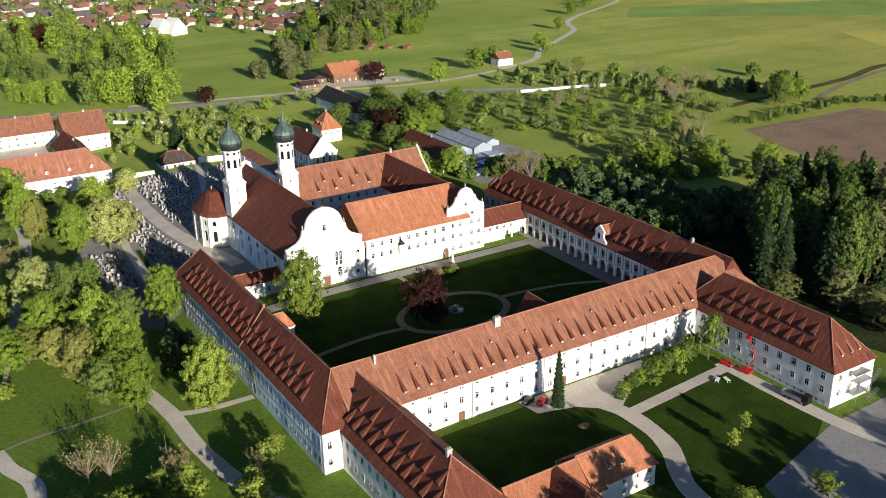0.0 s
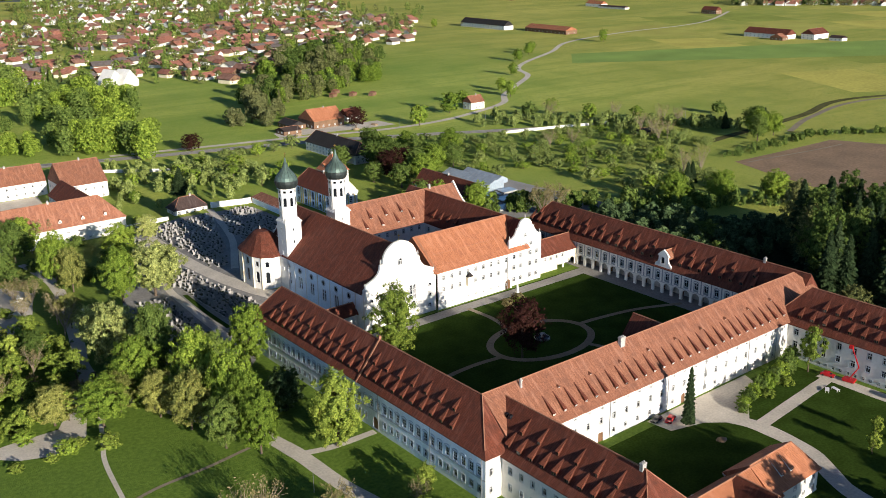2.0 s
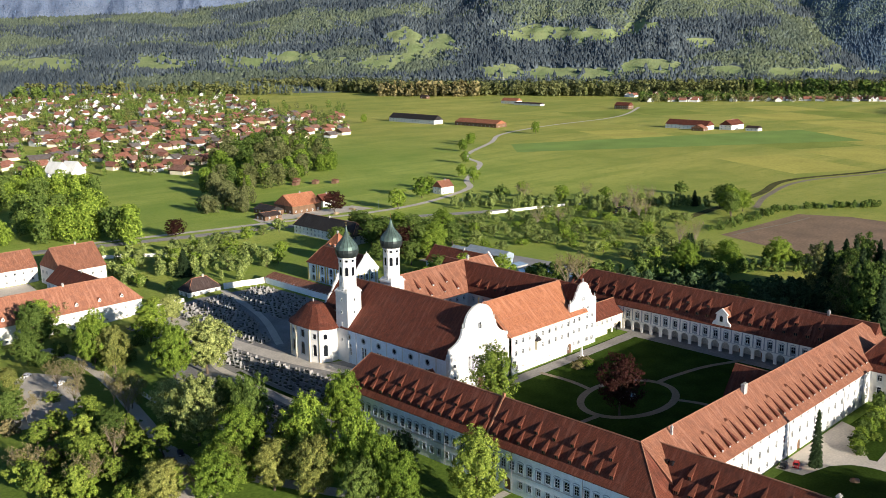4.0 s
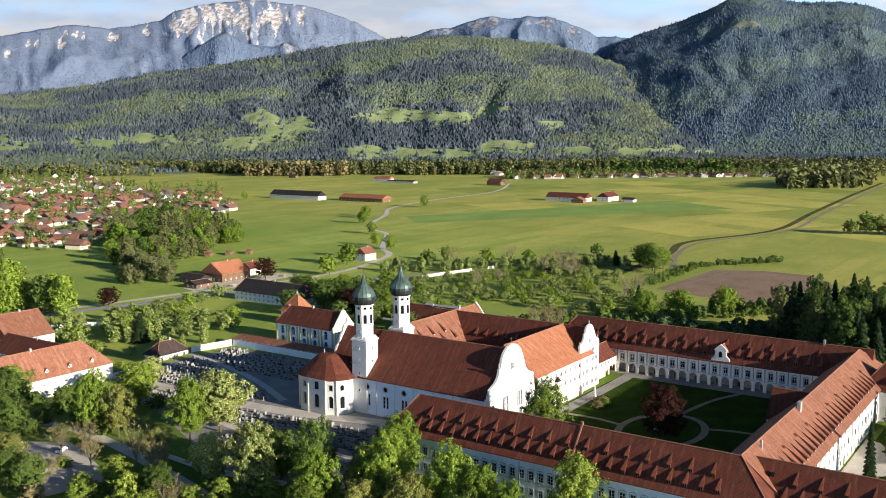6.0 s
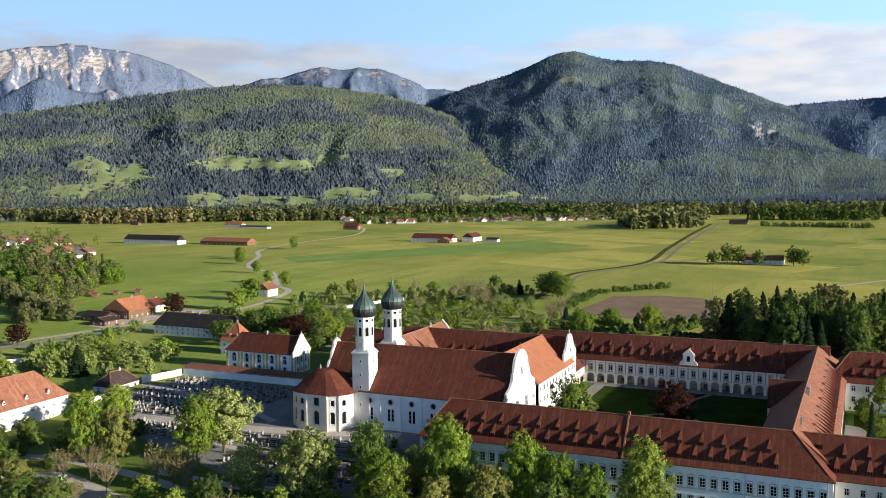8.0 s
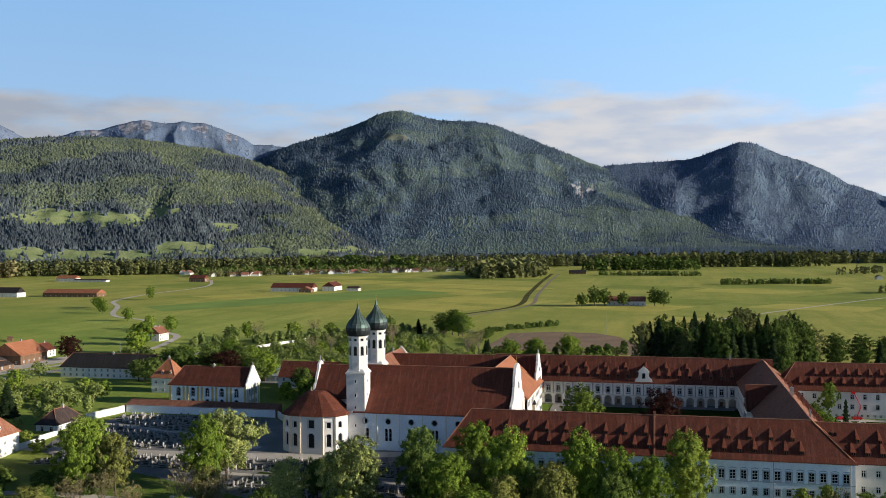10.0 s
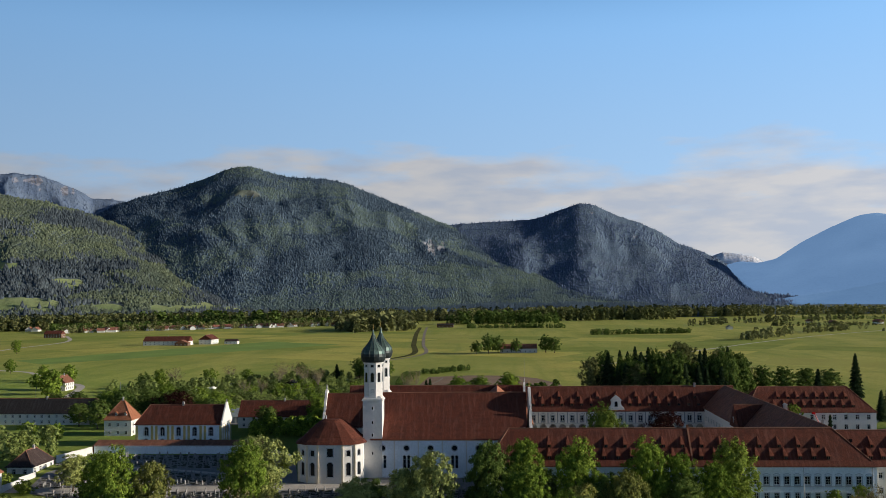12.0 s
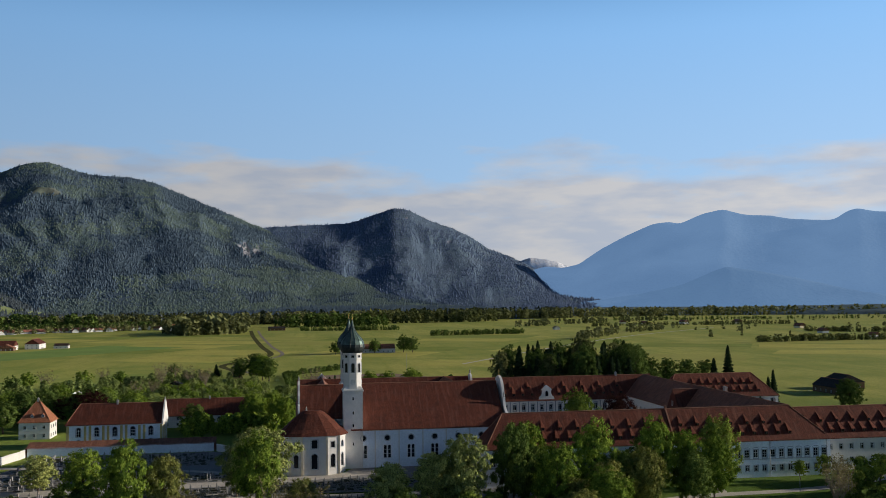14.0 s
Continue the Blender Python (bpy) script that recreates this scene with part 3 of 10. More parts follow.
def window_meshes(style, w, h):
    """Frame and pane of a window of that style, its sill's middle at the origin, looking along -y."""
    key = (style, w, h)
    if key in WINDOWS:
        return WINDOWS[key]
    s, g = Shape(), Shape()
    rise = w / 2 if style in ("arched", "arched_grey", "twin", "bare_arch") else 0.0
    f = 0.09
    m = f / 2
    y0, y1 = 0.16, 0.24
    top = h - rise
    # stiles, mullion and bars meet corner to corner
    bars = [h * k for k in (() if style.startswith("bare") else (0.66,) if h < 2.6 else (0.33, 0.66)) if h * k + 0.1 < top]
    levels = [0.0, f] + [z for b in bars for z in (b - m, b + m)] + ([top] if rise else [h - f, h])
    posts = [(-w / 2, -w / 2 + f), (w / 2 - f, w / 2)]
    if style not in ("twin", "bare", "bare_arch"):
        posts.insert(1, (-m, m))
    for z0, z1 in zip(levels, levels[1:]):
        for x0, x1 in posts:
            s.box(x0, x1, y0, y1, z0, z1)
    rails = [(0.0, f)] + [(b - m, b + m) for b in bars] + ([] if rise else [(h - f, h)])
    for z0, z1 in rails:
        for (_, x0), (x1, _) in zip(posts, posts[1:]):
            s.box(x0, x1, y0, y1, z0, z1)
    for sx in (-1, 1):
        s.face([(sx * w / 2, 0, 0), (sx * w / 2, y0, 0), (sx * w / 2, y0, levels[-1]), (sx * w / 2, 0, levels[-1])][::-sx], 1)
    # sill and surround stand proud of the wall
    t = 0.16 if style in ("plain", "tiny") else 0.27
    if style == "tiny":
        t = 0.08
    s.box(-w / 2 - t, w / 2 + t, -0.14, 0.0, -0.14, 0.0, 1)
    s.box(-w / 2 - t, -w / 2, -0.07, 0.0, 0.0, h - rise, 1)
    s.box(w / 2, w / 2 + t, -0.07, 0.0, 0.0, h - rise, 1)
    if rise:
        for k in range(8):
            a0, a1 = math.pi * k / 8, math.pi * (k + 1) / 8
            ri, ro, zb = w / 2, w / 2 + t, h - rise
            p = [(-r * math.cos(a), yy, zb + r * math.sin(a)) for a in (a0, a1) for r in (ri, ro) for yy in (-0.07, 0.0)]
            s.face([p[0], p[4], p[6], p[2]][::-1], 1)
            s.face([p[2], p[6], p[7], p[3]][::-1], 1)
    else:
        s.box(-w / 2 - t, w / 2 + t, -0.09, 0.0, h, h + t, 1)
    if style.startswith("ornate"):
        # an arched hood over the lintel
        for k in range(8):
            a0, a1 = math.pi * k / 8, math.pi * (k + 1) / 8
            p = [(-(w / 2 + 0.45) * math.cos(a), h + 0.28 + sz * math.sin(a)) for a in (a0, a1) for sz in (0.42, 0.68)]
            s.face([(p[0][0], -0.16, p[0][1]), (p[2][0], -0.16, p[2][1]), (p[3][0], -0.16, p[3][1]), (p[1][0], -0.16, p[1][1])], 1)
            s.face([(p[1][0], -0.16, p[1][1]), (p[3][0], -0.16, p[3][1]), (p[3][0], 0, p[3][1]), (p[1][0], 0, p[1][1])], 1)
            s.face([(p[2][0], -0.16, p[2][1]), (p[0][0], -0.16, p[0][1]), (p[0][0], 0, p[0][1]), (p[2][0], 0, p[2][1])], 1)
        for sx in (-1, 1):
            s.face([(sx * (w / 2 + t), 0, h + t), (sx * (w / 2 + 0.45), 0, h + 0.28), (sx * (w / 2 + 0.45), -0.16, h + 0.28)], 1)
        s.box(-w / 2 - t, w / 2 + t, -0.08, 0.0, -0.75, -0.14, 1)
    if rise:
        ring = [(-w / 2, 0.21, 0), (w / 2, 0.21, 0)] + [(w / 2 * math.cos(math.pi * k / 10), 0.21, h - rise + rise * math.sin(math.pi * k / 10)) for k in range(11)]
        g.face(ring)
    else:
        g.face([(-w / 2, 0.21, 0), (w / 2, 0.21, 0), (w / 2, 0.21, h), (-w / 2, 0.21, h)])
    WINDOWS[key] = (welded(s.mesh("window", [M_FRAME, M_FRAME if style in ("tiny", "twin") else M_BLUE_GREY if style in ("ornate", "framed") else M_GREY_PAINT if style in ("ornate_grey", "arched_grey") else M_TRIM])), g.mesh("pane", M_GLASS))
    return WINDOWS[key]


def build_wall(parent, a, b, z0, z1, rows, material, depth=0.35, extra=(), name="wall", cornice=True, plinth=True):
    """A wall with its windows. rows: (style, centres, width, height, sill). extra: further openings (u0, u1, v0, v1, arch)."""
    length, m = wall_frame(a, b)
    holes, sites = list(extra), []
    for style, centres, w, h, sill in rows:
        rise = w / 2 if style in ("arched", "twin", "bare_arch") else 0.0
        for u in centres:
            holes.append((u - w / 2, u + w / 2, sill, sill + h, rise))
            sites.append((style, w, h, u, sill))
    s = Shape()
    pierced(s, length, z0, z1, holes, depth)
    w_ob = part(name, s, material, parent, m=m)
    if cornice:
        c = Shape()
        c.box(-0.3, length + 0.3, -0.32, -0.003, z1 - 0.55, z1 - 0.25)
        c.box(-0.15, length + 0.15, -0.16, -0.003, z1 - 0.85, z1 - 0.55)
        part("cornice", c, M_WHITE, parent, m=m)
    if plinth and not extra:
        c = Shape()
        c.box(0, length, -0.12, -0.003, z0, z0 + 1.6)
        part("plinth", c, material, parent, m=m)
    for style, w, h, u, sill in sites:
        frame_me, pane_me = window_meshes(style, w, h)
        win = part("window", frame_me, None, parent, m=m @ pose(u, 0, sill))
        part("pane", pane_me, None, win)
    return w_ob


def spaced(n, u0, u1):
    step = (u1 - u0) / n
    return [u0 + step * (k + 0.5) for k in range(n)]


def hip_roof(parent, x0, x1, y0, y1, eave, ridge, along="y", hips=(None, None), over=0.6, material=None, thick=0.22, kick=True, caps=True, name="roof"):
    """A steep tiled roof over a rectangle. hips: how far each end of the ridge stands in from its eave (None: a gable end)."""
    if along == "x":
        conv = lambda p: (p[1], p[0], p[2])
        a0, a1, b0, b1 = y0, y1, x0, x1
    else:
        conv = lambda p: p
        a0, a1, b0, b1 = x0, x1, y0, y1
    mid, half = (a0 + a1) / 2, (a1 - a0) / 2
    slope = (ridge - eave) / half
    drop = over * slope * 0.55
    r0 = b0 + hips[0] if hips[0] is not None else b0 - 0.15
    r1 = b1 - hips[1] if hips[1] is not None else b1 + 0.15
    e0 = b0 - (over if hips[0] is not None else 0.15)
    e1 = b1 + (over if hips[1] is not None else 0.15)
    A, B, C, D = (a0 - over, e0, eave - drop), (a1 + over, e0, eave - drop), (a1 + over, e1, eave - drop), (a0 - over, e1, eave - drop)
    P, Q = (mid, r0, ridge), (mid, r1, ridge)
    # the slope eases off a little above the eaves
    def eased(lo, hi):
        if not kick:
            return None
        t = 0.16
        return tuple(lo[i] + (hi[i] - lo[i]) * t - (0.18 if i == 2 else 0) for i in range(3))
    s = Shape()

    def slab(quad_lo, quad_hi):
        lo0, lo1 = quad_lo
        hi0, hi1 = quad_hi
        if kick:
            m0, m1 = eased(lo0, hi0), eased(lo1, hi1)
            s.face([conv(p) for p in (lo0, lo1, m1, m0)])
            s.face([conv(p) for p in ((m0, m1, hi1) if hi0 == hi1 else (m0, m1, hi1, hi0))])
        else:
            s.face([conv(p) for p in ((lo0, lo1, hi1) if hi0 == hi1 else (lo0, lo1, hi1, hi0))])

    slab((D, A), (Q, P))
    slab((B, C), (P, Q))
    if hips[0] is not None:
        slab((A, B), (P, P))
    if hips[1] is not None:
        slab((C, D), (Q, Q))
    low = [(p[0], p[1], p[2] - thick) for p in (A, B, C, D)]
    for (p, q), (pl, ql) in zip(((A, B), (B, C), (C, D), (D, A)), ((low[0], low[1]), (low[1], low[2]), (low[2], low[3]), (low[3], low[0]))):
        s.face([conv(v) for v in (pl, ql, q, p)])
    s.face([conv(v) for v in (low[3], low[2], low[1], low[0])])
    for end, c in ((0, (A, B, P)), (1, (C, D, Q))):
        if hips[end] is None:
            s.face([conv(v) for v in c])
    if along == "x":
        s.f = [tuple(reversed(f)) for f in s.f]
    roof = part(name, s, material or M_TILE, parent)
    if caps:
        c = Shape()
        c.tube(conv((mid, r0, ridge + 0.02)), conv((mid, r1, ridge + 0.02)), 0.2, 0.2, 6)
        for end, (p, q, top) in enumerate(((A, B, P), (C, D, Q))):
            if hips[end] is not None:
                for corner in (p, q):
                    k = eased(corner, top) or corner
                    c.tube(conv(k), conv(top), 0.16, 0.16, 6)
        part("ridge_cap", c, M_RIDGE, roof)
    return roof


DORMERS = {}


def dormer_meshes(w, h, slope, style):
    key = (w, h, round(slope, 3), style)
    if key in DORMERS:
        return DORMERS[key]
    s = Shape()
    back = h / slope
    t = 0.12
    if style == "gable":
        peak = h + w * 0.62
        pb = peak / slope
        for sx in (-1, 1):
            s.face([(sx * w / 2, 0, 0), (sx * w / 2, back, h), (sx * w / 2, 0, h)][::-sx], 1)
            over = sx * (w / 2 + 0.22)
            drop = 0.22 * (peak - h) / (w / 2)
            q = [(over, -0.25, h - drop), (over, (h - drop) / slope, h - drop), (0, pb, peak), (0, -0.25, peak)]
            s.face(q[::sx], 0)
            s.face([(p[0], p[1], p[2] - t) for p in q][::-sx], 0)
            s.face([q[0], q[3], (q[3][0], q[3][1], q[3][2] - t), (q[0][0], q[0][1], q[0][2] - t)][::sx], 0)
            s.face([q[1], q[0], (q[0][0], q[0][1], q[0][2] - t), (q[1][0], q[1][1], q[1][2] - t)][::sx], 0)
        s.face([(-w / 2, 0, -0.1), (w / 2, 0, -0.1), (w / 2, 0, h), (0, 0, peak), (-w / 2, 0, h)], 1)
    else:
        lift = h + 0.0
        far = (4.2 if h < 1.2 else 3.0 if h > 1.4 else 2.7) * h / slope
        zf = far * slope
        for sx in (-1, 1):
            s.face([(sx * w / 2, 0, 0), (sx * w * 0.12, far, zf), (sx * w / 2, 0, lift)][::-sx], 1)
        q = [(-w / 2 - 0.1, -0.2, lift - 0.12), (w / 2 + 0.1, -0.2, lift - 0.12), (w * 0.12, far, zf + 0.05), (-w * 0.12, far, zf + 0.05)]
        s.face(q, 0)
        s.face([(p[0], p[1], p[2] - t) for p in q][::-1], 0)
        s.face([(q[0][0], q[0][1], q[0][2] - t), (q[1][0], q[1][1], q[1][2] - t), q[1], q[0]], 0)
        for i, j in ((3, 0), (1, 2)):
            s.face([(q[i][0], q[i][1], q[i][2] - t), (q[j][0], q[j][1], q[j][2] - t), q[j], q[i]], 0)
        s.face([(-w / 2, 0, -0.1), (w / 2, 0, -0.1), (w / 2, 0, lift), (-w / 2, 0, lift)], 1)
    g = Shape()
    ww, hh = w * 0.84, h * 0.82
    g.box(-ww / 2, ww / 2, -0.07, -0.004, 0.12, 0.12 + hh, 0)
    for sx in (-1, 1):
        g.box(sx * ww / 4 - ww * 0.16, sx * ww / 4 + ww * 0.16, -0.075, -0.07, 0.2, 0.04 + hh, 1)
    DORMERS[key] = (s, g.mesh("dormer_window", [M_FRAME if h < 1.1 else M_WOOD, M_GLASS]))
    return DORMERS[key]


DORMER_CACHE = {}


def dormer(parent, x, y, z, turn, slope, w=1.3, h=1.2, style="gable", tile=None, cheek=None):
    """A dormer whose foot stands on the slope at (x, y, z), looking along its own -y, turned about z."""
    s, g = dormer_meshes(w, h, slope, style)
    key = (w, h, round(slope, 3), style, (tile or M_TILE).name, (cheek or M_TILE).name)
    if key not in DORMER_CACHE:
        DORMER_CACHE[key] = s.mesh("dormer", [tile or M_TILE, cheek or M_TILE])
    d = part("dormer", DORMER_CACHE[key], None, parent, m=pose(x, y, z, 0, 0, turn))
    part("dormer_window", g, None, d)


def chimney(parent, x, y, z0, z1, w=1.0, d=0.8, material=None):
    s = Shape()
    s.box(x - w / 2, x + w / 2, y - d / 2, y + d / 2, z0, z1)
    s.box(x - w / 2 - 0.1, x + w / 2 + 0.1, y - d / 2 - 0.1, y + d / 2 + 0.1, z1 - 0.35, z1 - 0.15)
    for k in (-0.25, 0.25):
        s.box(x + k * w - 0.12, x + k * w + 0.12, y - 0.12, y + 0.12, z1 + 0.003, z1 + 0.35)
    part("chimney", s, material or M_STONE, parent)


def downpipe(parent, x, y, z0, z1):
    s = Shape()
    s.tube((x, y, z0), (x, y, z1), 0.09, 0.09, 6)
    part("downpipe", s, M_STEEL, parent)

# ---- ground, roads, fields ----
def make_ground():
    xs = sorted({*np.linspace(-40, 240, 71).round(2), *np.linspace(-1000, -40, 14).round(1), *np.linspace(240, 1000, 20).round(1), *np.linspace(1000, 5200, 22).round(1), -2500.0, -5000.0})
    ys = sorted({*np.linspace(80, 720, 129).round(2), *np.linspace(-1000, 80, 14).round(1), *np.linspace(720, 1500, 14).round(1), *np.linspace(1500, 5200, 20).round(1), -2500.0, -5000.0})
    nx = len(xs)
    verts = [(x, y, ground_z(x, y)) for y in ys for x in xs]
    faces = [(j * nx + i, j * nx + i + 1, (j + 1) * nx + i + 1, (j + 1) * nx + i) for j in range(len(ys) - 1) for i in range(nx - 1)]
    me = bpy.data.meshes.new("ground")
    me.from_pydata(verts, [], faces)
    me.materials.append(M_MEADOW)
    me.polygons.foreach_set("use_smooth", [True] * len(faces))
    tagged(new("ground", me), "green spring meadow on the valley floor", "ground", kind="structure")


make_ground()


def smooth_line(pts, n=8):
    """A smooth curve through the points."""
    out, p = [], [Vector((*q, 0)) for q in pts]
    p = [p[0] * 2 - p[1]] + p + [p[-1] * 2 - p[-2]]
    for i in range(1, len(p) - 2):
        a, b, c, d = p[i - 1:i + 3]
        for k in range(n):
            t = k / n
            out.append(0.5 * (2 * b + (c - a) * t + (2 * a - 5 * b + 4 * c - d) * t * t + (3 * b - a - 3 * c + d) * t ** 3))
    return out + [p[-2]]


def strip(name, label, category, pts, width, material, lift=0.05, n=8):
    """A road or path laid on the ground along a smooth line."""
    line = smooth_line(pts, n)
    if len(line) > 1 and max((b - a).length for a, b in zip(line, line[1:])) > 12 and line[0].length < 900:
        dense = []
        for a, b in zip(line, line[1:]):
            k = max(1, int((b - a).length / 6))
            dense += [a.lerp(b, i / k) for i in range(k)]
        line = dense + [line[-1]]
    s = Shape()
    left, right = [], []
    for i, p in enumerate(line):
        d = (line[min(i + 1, len(line) - 1)] - line[max(i - 1, 0)]).normalized()
        side = Vector((-d.y, d.x, 0)) * width / 2
        wob = 1 + 0.08 * noise.noise(p * 0.15)
        for lst, q in ((left, p + side * wob), (right, p - side * wob)):
            lst.append((q.x, q.y, ground_z(q.x, q.y) + lift))
    for i in range(len(line) - 1):
        s.face([right[i], right[i + 1], left[i + 1], left[i]])
    return tagged(new(name, s.mesh(name, material)), label, category, kind="structure")


def patch(name, label, category, ring, material, lift=0.04, step=6.0):
    """A level area with a straight or curved outline, laid on the ground."""
    bm = bmesh.new()
    f = bm.faces.new([bm.verts.new((x, y, 0)) for x, y in ring])
    bmesh.ops.triangulate(bm, faces=[f])
    for _ in range(6):
        long = [e for e in bm.edges if e.calc_length() > step]
        if not long:
            break
        bmesh.ops.subdivide_edges(bm, edges=long, cuts=1)
        bmesh.ops.triangulate(bm, faces=bm.faces[:])
    for v in bm.verts:
        v.co.z = ground_z(v.co.x, v.co.y) + lift
    bmesh.ops.recalc_face_normals(bm, faces=bm.faces[:])
    if sum(face.normal.z for face in bm.faces) < 0:
        bmesh.ops.reverse_faces(bm, faces=bm.faces[:])
    me = bpy.data.meshes.new(name)
    bm.to_mesh(me)
    bm.free()
    me.materials.append(material)
    return tagged(new(name, me), label, category, kind="structure")


# near-black green that paints deep shade onto the ground of the wood
M_WOOD_SHADE = mat("painted_woodland_shade", (0.036, 0.046, 0.02), 0.95, vary=0.6, grain=0.8, blotch=0.08, bump=0.8, bump_scale=3, spec=0.0)


# monastery courtyard: dark lawn with a ring path and spokes
patch("courtyard_lawn", "mown courtyard lawn inside the monastery square", "lawn", [(97.5, 211.5), (224, 211.5), (224, 293), (97.5, 293)], M_LAWN, 0.03)
patch("forecourt_lawn", "mown lawn between the white wings", "lawn", [(106, 153), (128, 153), (150, 126), (180, 122), (206, 136), (206, 186), (106, 186)], M_LAWN, 0.03)
strip("church_path", "pale gravel path along the church front", "path", [(100, 288.5), (150, 289.5), (200, 289.5), (224, 290)], 5.5, M_GREY_GRAVEL, 0.06)
strip("arcade_path", "pale gravel path along the arcade", "path", [(221, 292), (221, 250), (221, 213)], 5.0, M_GREY_GRAVEL, 0.075)
strip("ring_path", "round gravel path about the courtyard fountain", "path", [(158.5 + 20 * math.cos(a * math.pi / 8), 250 + 14 * math.sin(a * math.pi / 8)) for a in range(17)], 2.6, M_GRIT, 0.09, 3)
strip("garden_path", "gravel path across the courtyard lawn", "path", [(178, 251), (187, 250.4), (205, 247), (222, 240)], 2.0, M_GRIT, 0.105)
strip("garden_path", "gravel path across the courtyard lawn", "path", [(156, 264), (158, 275), (157.5, 288)], 2.0, M_GRIT, 0.105)
strip("garden_path", "gravel path across the courtyard lawn", "path", [(139, 248), (127, 249), (112, 248), (99, 247)], 2.0, M_GRIT, 0.105)
strip("garden_path", "gravel path across the courtyard lawn", "path", [(168, 237.5), (171, 228), (172, 214)], 2.0, M_GRIT, 0.105)
# forecourt drive
patch("forecourt_drive", "pale tarmac forecourt before the white wing", "drive", [(141, 188.8), (188, 188.8), (186, 184), (170, 175), (163, 170), (153, 178), (142, 181)], M_GRAVEL, 0.06)
strip("drive", "narrow tarmac drive between lawns", "drive", [(160, 177), (163, 166), (161, 150), (152, 134), (150, 118)], 5.5, M_GRAVEL, 0.075)
strip("drive", "narrow tarmac drive between lawns", "drive", [(163, 167), (185, 169), (207, 171)], 4.0, M_GRAVEL, 0.09)
strip("drive", "tarmac drive along the white wing", "drive", [(206.5, 174), (206.5, 150), (208, 128), (214, 108)], 5.0, M_GRAVEL, 0.105)
patch("car_park", "grey tarmac yard beside the drive", "yard", [(168, 124), (205, 133), (232, 134), (246, 112), (225, 84), (180, 92), (162, 108)], M_ASPHALT, 0.05)
# dark sheet laid where the tall wood shades the grass
patch("woodland_floor", "ground painted dark as shade under the tall wood", "woodland floor", [(243, 196), (243, 322), (256, 338), (268, 334), (285, 340), (296, 326), (310, 306), (322, 292), (340, 288), (352, 272), (372, 262), (400, 190), (384, 92), (300, 110), (256, 140)], M_WOOD_SHADE, 0.05)
# park side, by the long wing
strip("park_road", "pale tarmac park road under trees", "road", [(72, 172), (66, 186), (61, 200), (57.7, 220), (56.5, 242), (53, 260), (46, 274), (40, 288), (33, 304), (29, 320), (30, 336), (34, 352), (39, 374), (44, 397), (48, 430), (46, 462)], 4.8, M_GRAVEL, 0.06)
strip("park_path", "narrow worn footpath through the park lawn", "path", [(2, 246), (12, 247), (21, 249), (35, 250), (48, 252)], 1.2, M_GRIT, 0.06)
strip("park_path", "narrow worn footpath through the park lawn", "path", [(11, 248), (14, 270), (18, 283), (22, 297)], 1.3, M_GRAVEL, 0.075)
strip("park_path", "pale curved path at the edge of the park", "path", [(11, 247), (13, 237), (17, 226), (15, 212), (8, 198)], 4.5, M_GRAVEL, 0.09)
patch("car_park", "pale gravel lot at the edge of the park", "yard", [(-14, 296), (-4, 297), (10, 297), (17, 309), (27, 330), (31, 326), (21, 305), (15, 288), (8, 281), (-4, 286)], M_GRAVEL, 0.045)
strip("doorstep_path", "short paved path to the wing door", "path", [(57, 240), (66, 237.5), (80, 237)], 2.6, M_GRAVEL, 0.075)
patch("car_park", "pale gravel car park under trees", "yard", [(4, 380), (23, 374), (30, 392), (38, 418), (30, 434), (14, 430), (4, 404)], M_GRAVEL, 0.045)
patch("cemetery_ground", "grey gravel of the walled cemetery", "cemetery", [(70, 296), (92, 318), (108, 340), (110, 378), (140, 385), (165, 404), (163, 470), (128, 478), (100, 472), (82, 430), (62, 384), (48, 352), (52, 318)], M_GREY_GRAVEL, 0.04)
patch("church_yard", "grey paved yard along the church wall", "yard", [(98, 306.5), (116, 306.5), (117, 352), (107, 358), (99, 345)], M_GREY_GRAVEL, 0.05)
strip("cemetery_walk", "pale gravel walk between the rows of graves", "path", [(112, 334), (109, 350), (105.5, 364), (102, 390), (101, 414), (102, 445), (103.4, 480)], 6.2, M_GRAVEL, 0.07)
strip("cemetery_walk", "pale gravel walk between the rows of graves", "path", [(78, 322), (78.6, 343), (80, 365), (82, 388), (90, 400)], 3.2, M_GRAVEL, 0.07)
strip("cemetery_walk", "pale gravel walk between the rows of graves", "path", [(112, 388), (130, 427), (142, 471), (144, 481)], 3.2, M_GRAVEL, 0.07)
strip("grave_hedge_strip", "narrow grass verge beside the cemetery walk", "verge", [(82.5, 334), (82.6, 352), (84, 376)], 2.0, M_LAWN, 0.085)
patch("farm_yard", "pale gravel farm yard between barns", "yard", [(56, 560), (83, 555), (86, 577), (60, 577)], M_GRAVEL, 0.06)
# country roads and tracks
strip("country_road", "pale winding country lane between fields", "road", [(150, 640), (215, 624), (268, 612), (330, 594), (385, 592), (440, 606), (476, 622), (502, 650), (545, 682), (600, 724), (626, 766), (668, 800), (760, 852), (850, 912), (990, 945), (1140, 953), (1250, 985), (1400, 1060)], 5.6, M_GRAVEL, 0.15, 10)
strip("railway_bed", "brown ballast railway line", "railway", [(60, 660), (170, 622), (260, 596), (330, 566), (420, 520)], 10.0, M_BALLAST, 0.12)
strip("farm_track", "pale gravel farm track across the plain", "track", [(540, 396), (600, 416), (694, 428), (833, 389), (1050, 406), (1400, 431), (1735, 451)], 4.6, M_GRIT, 0.15)
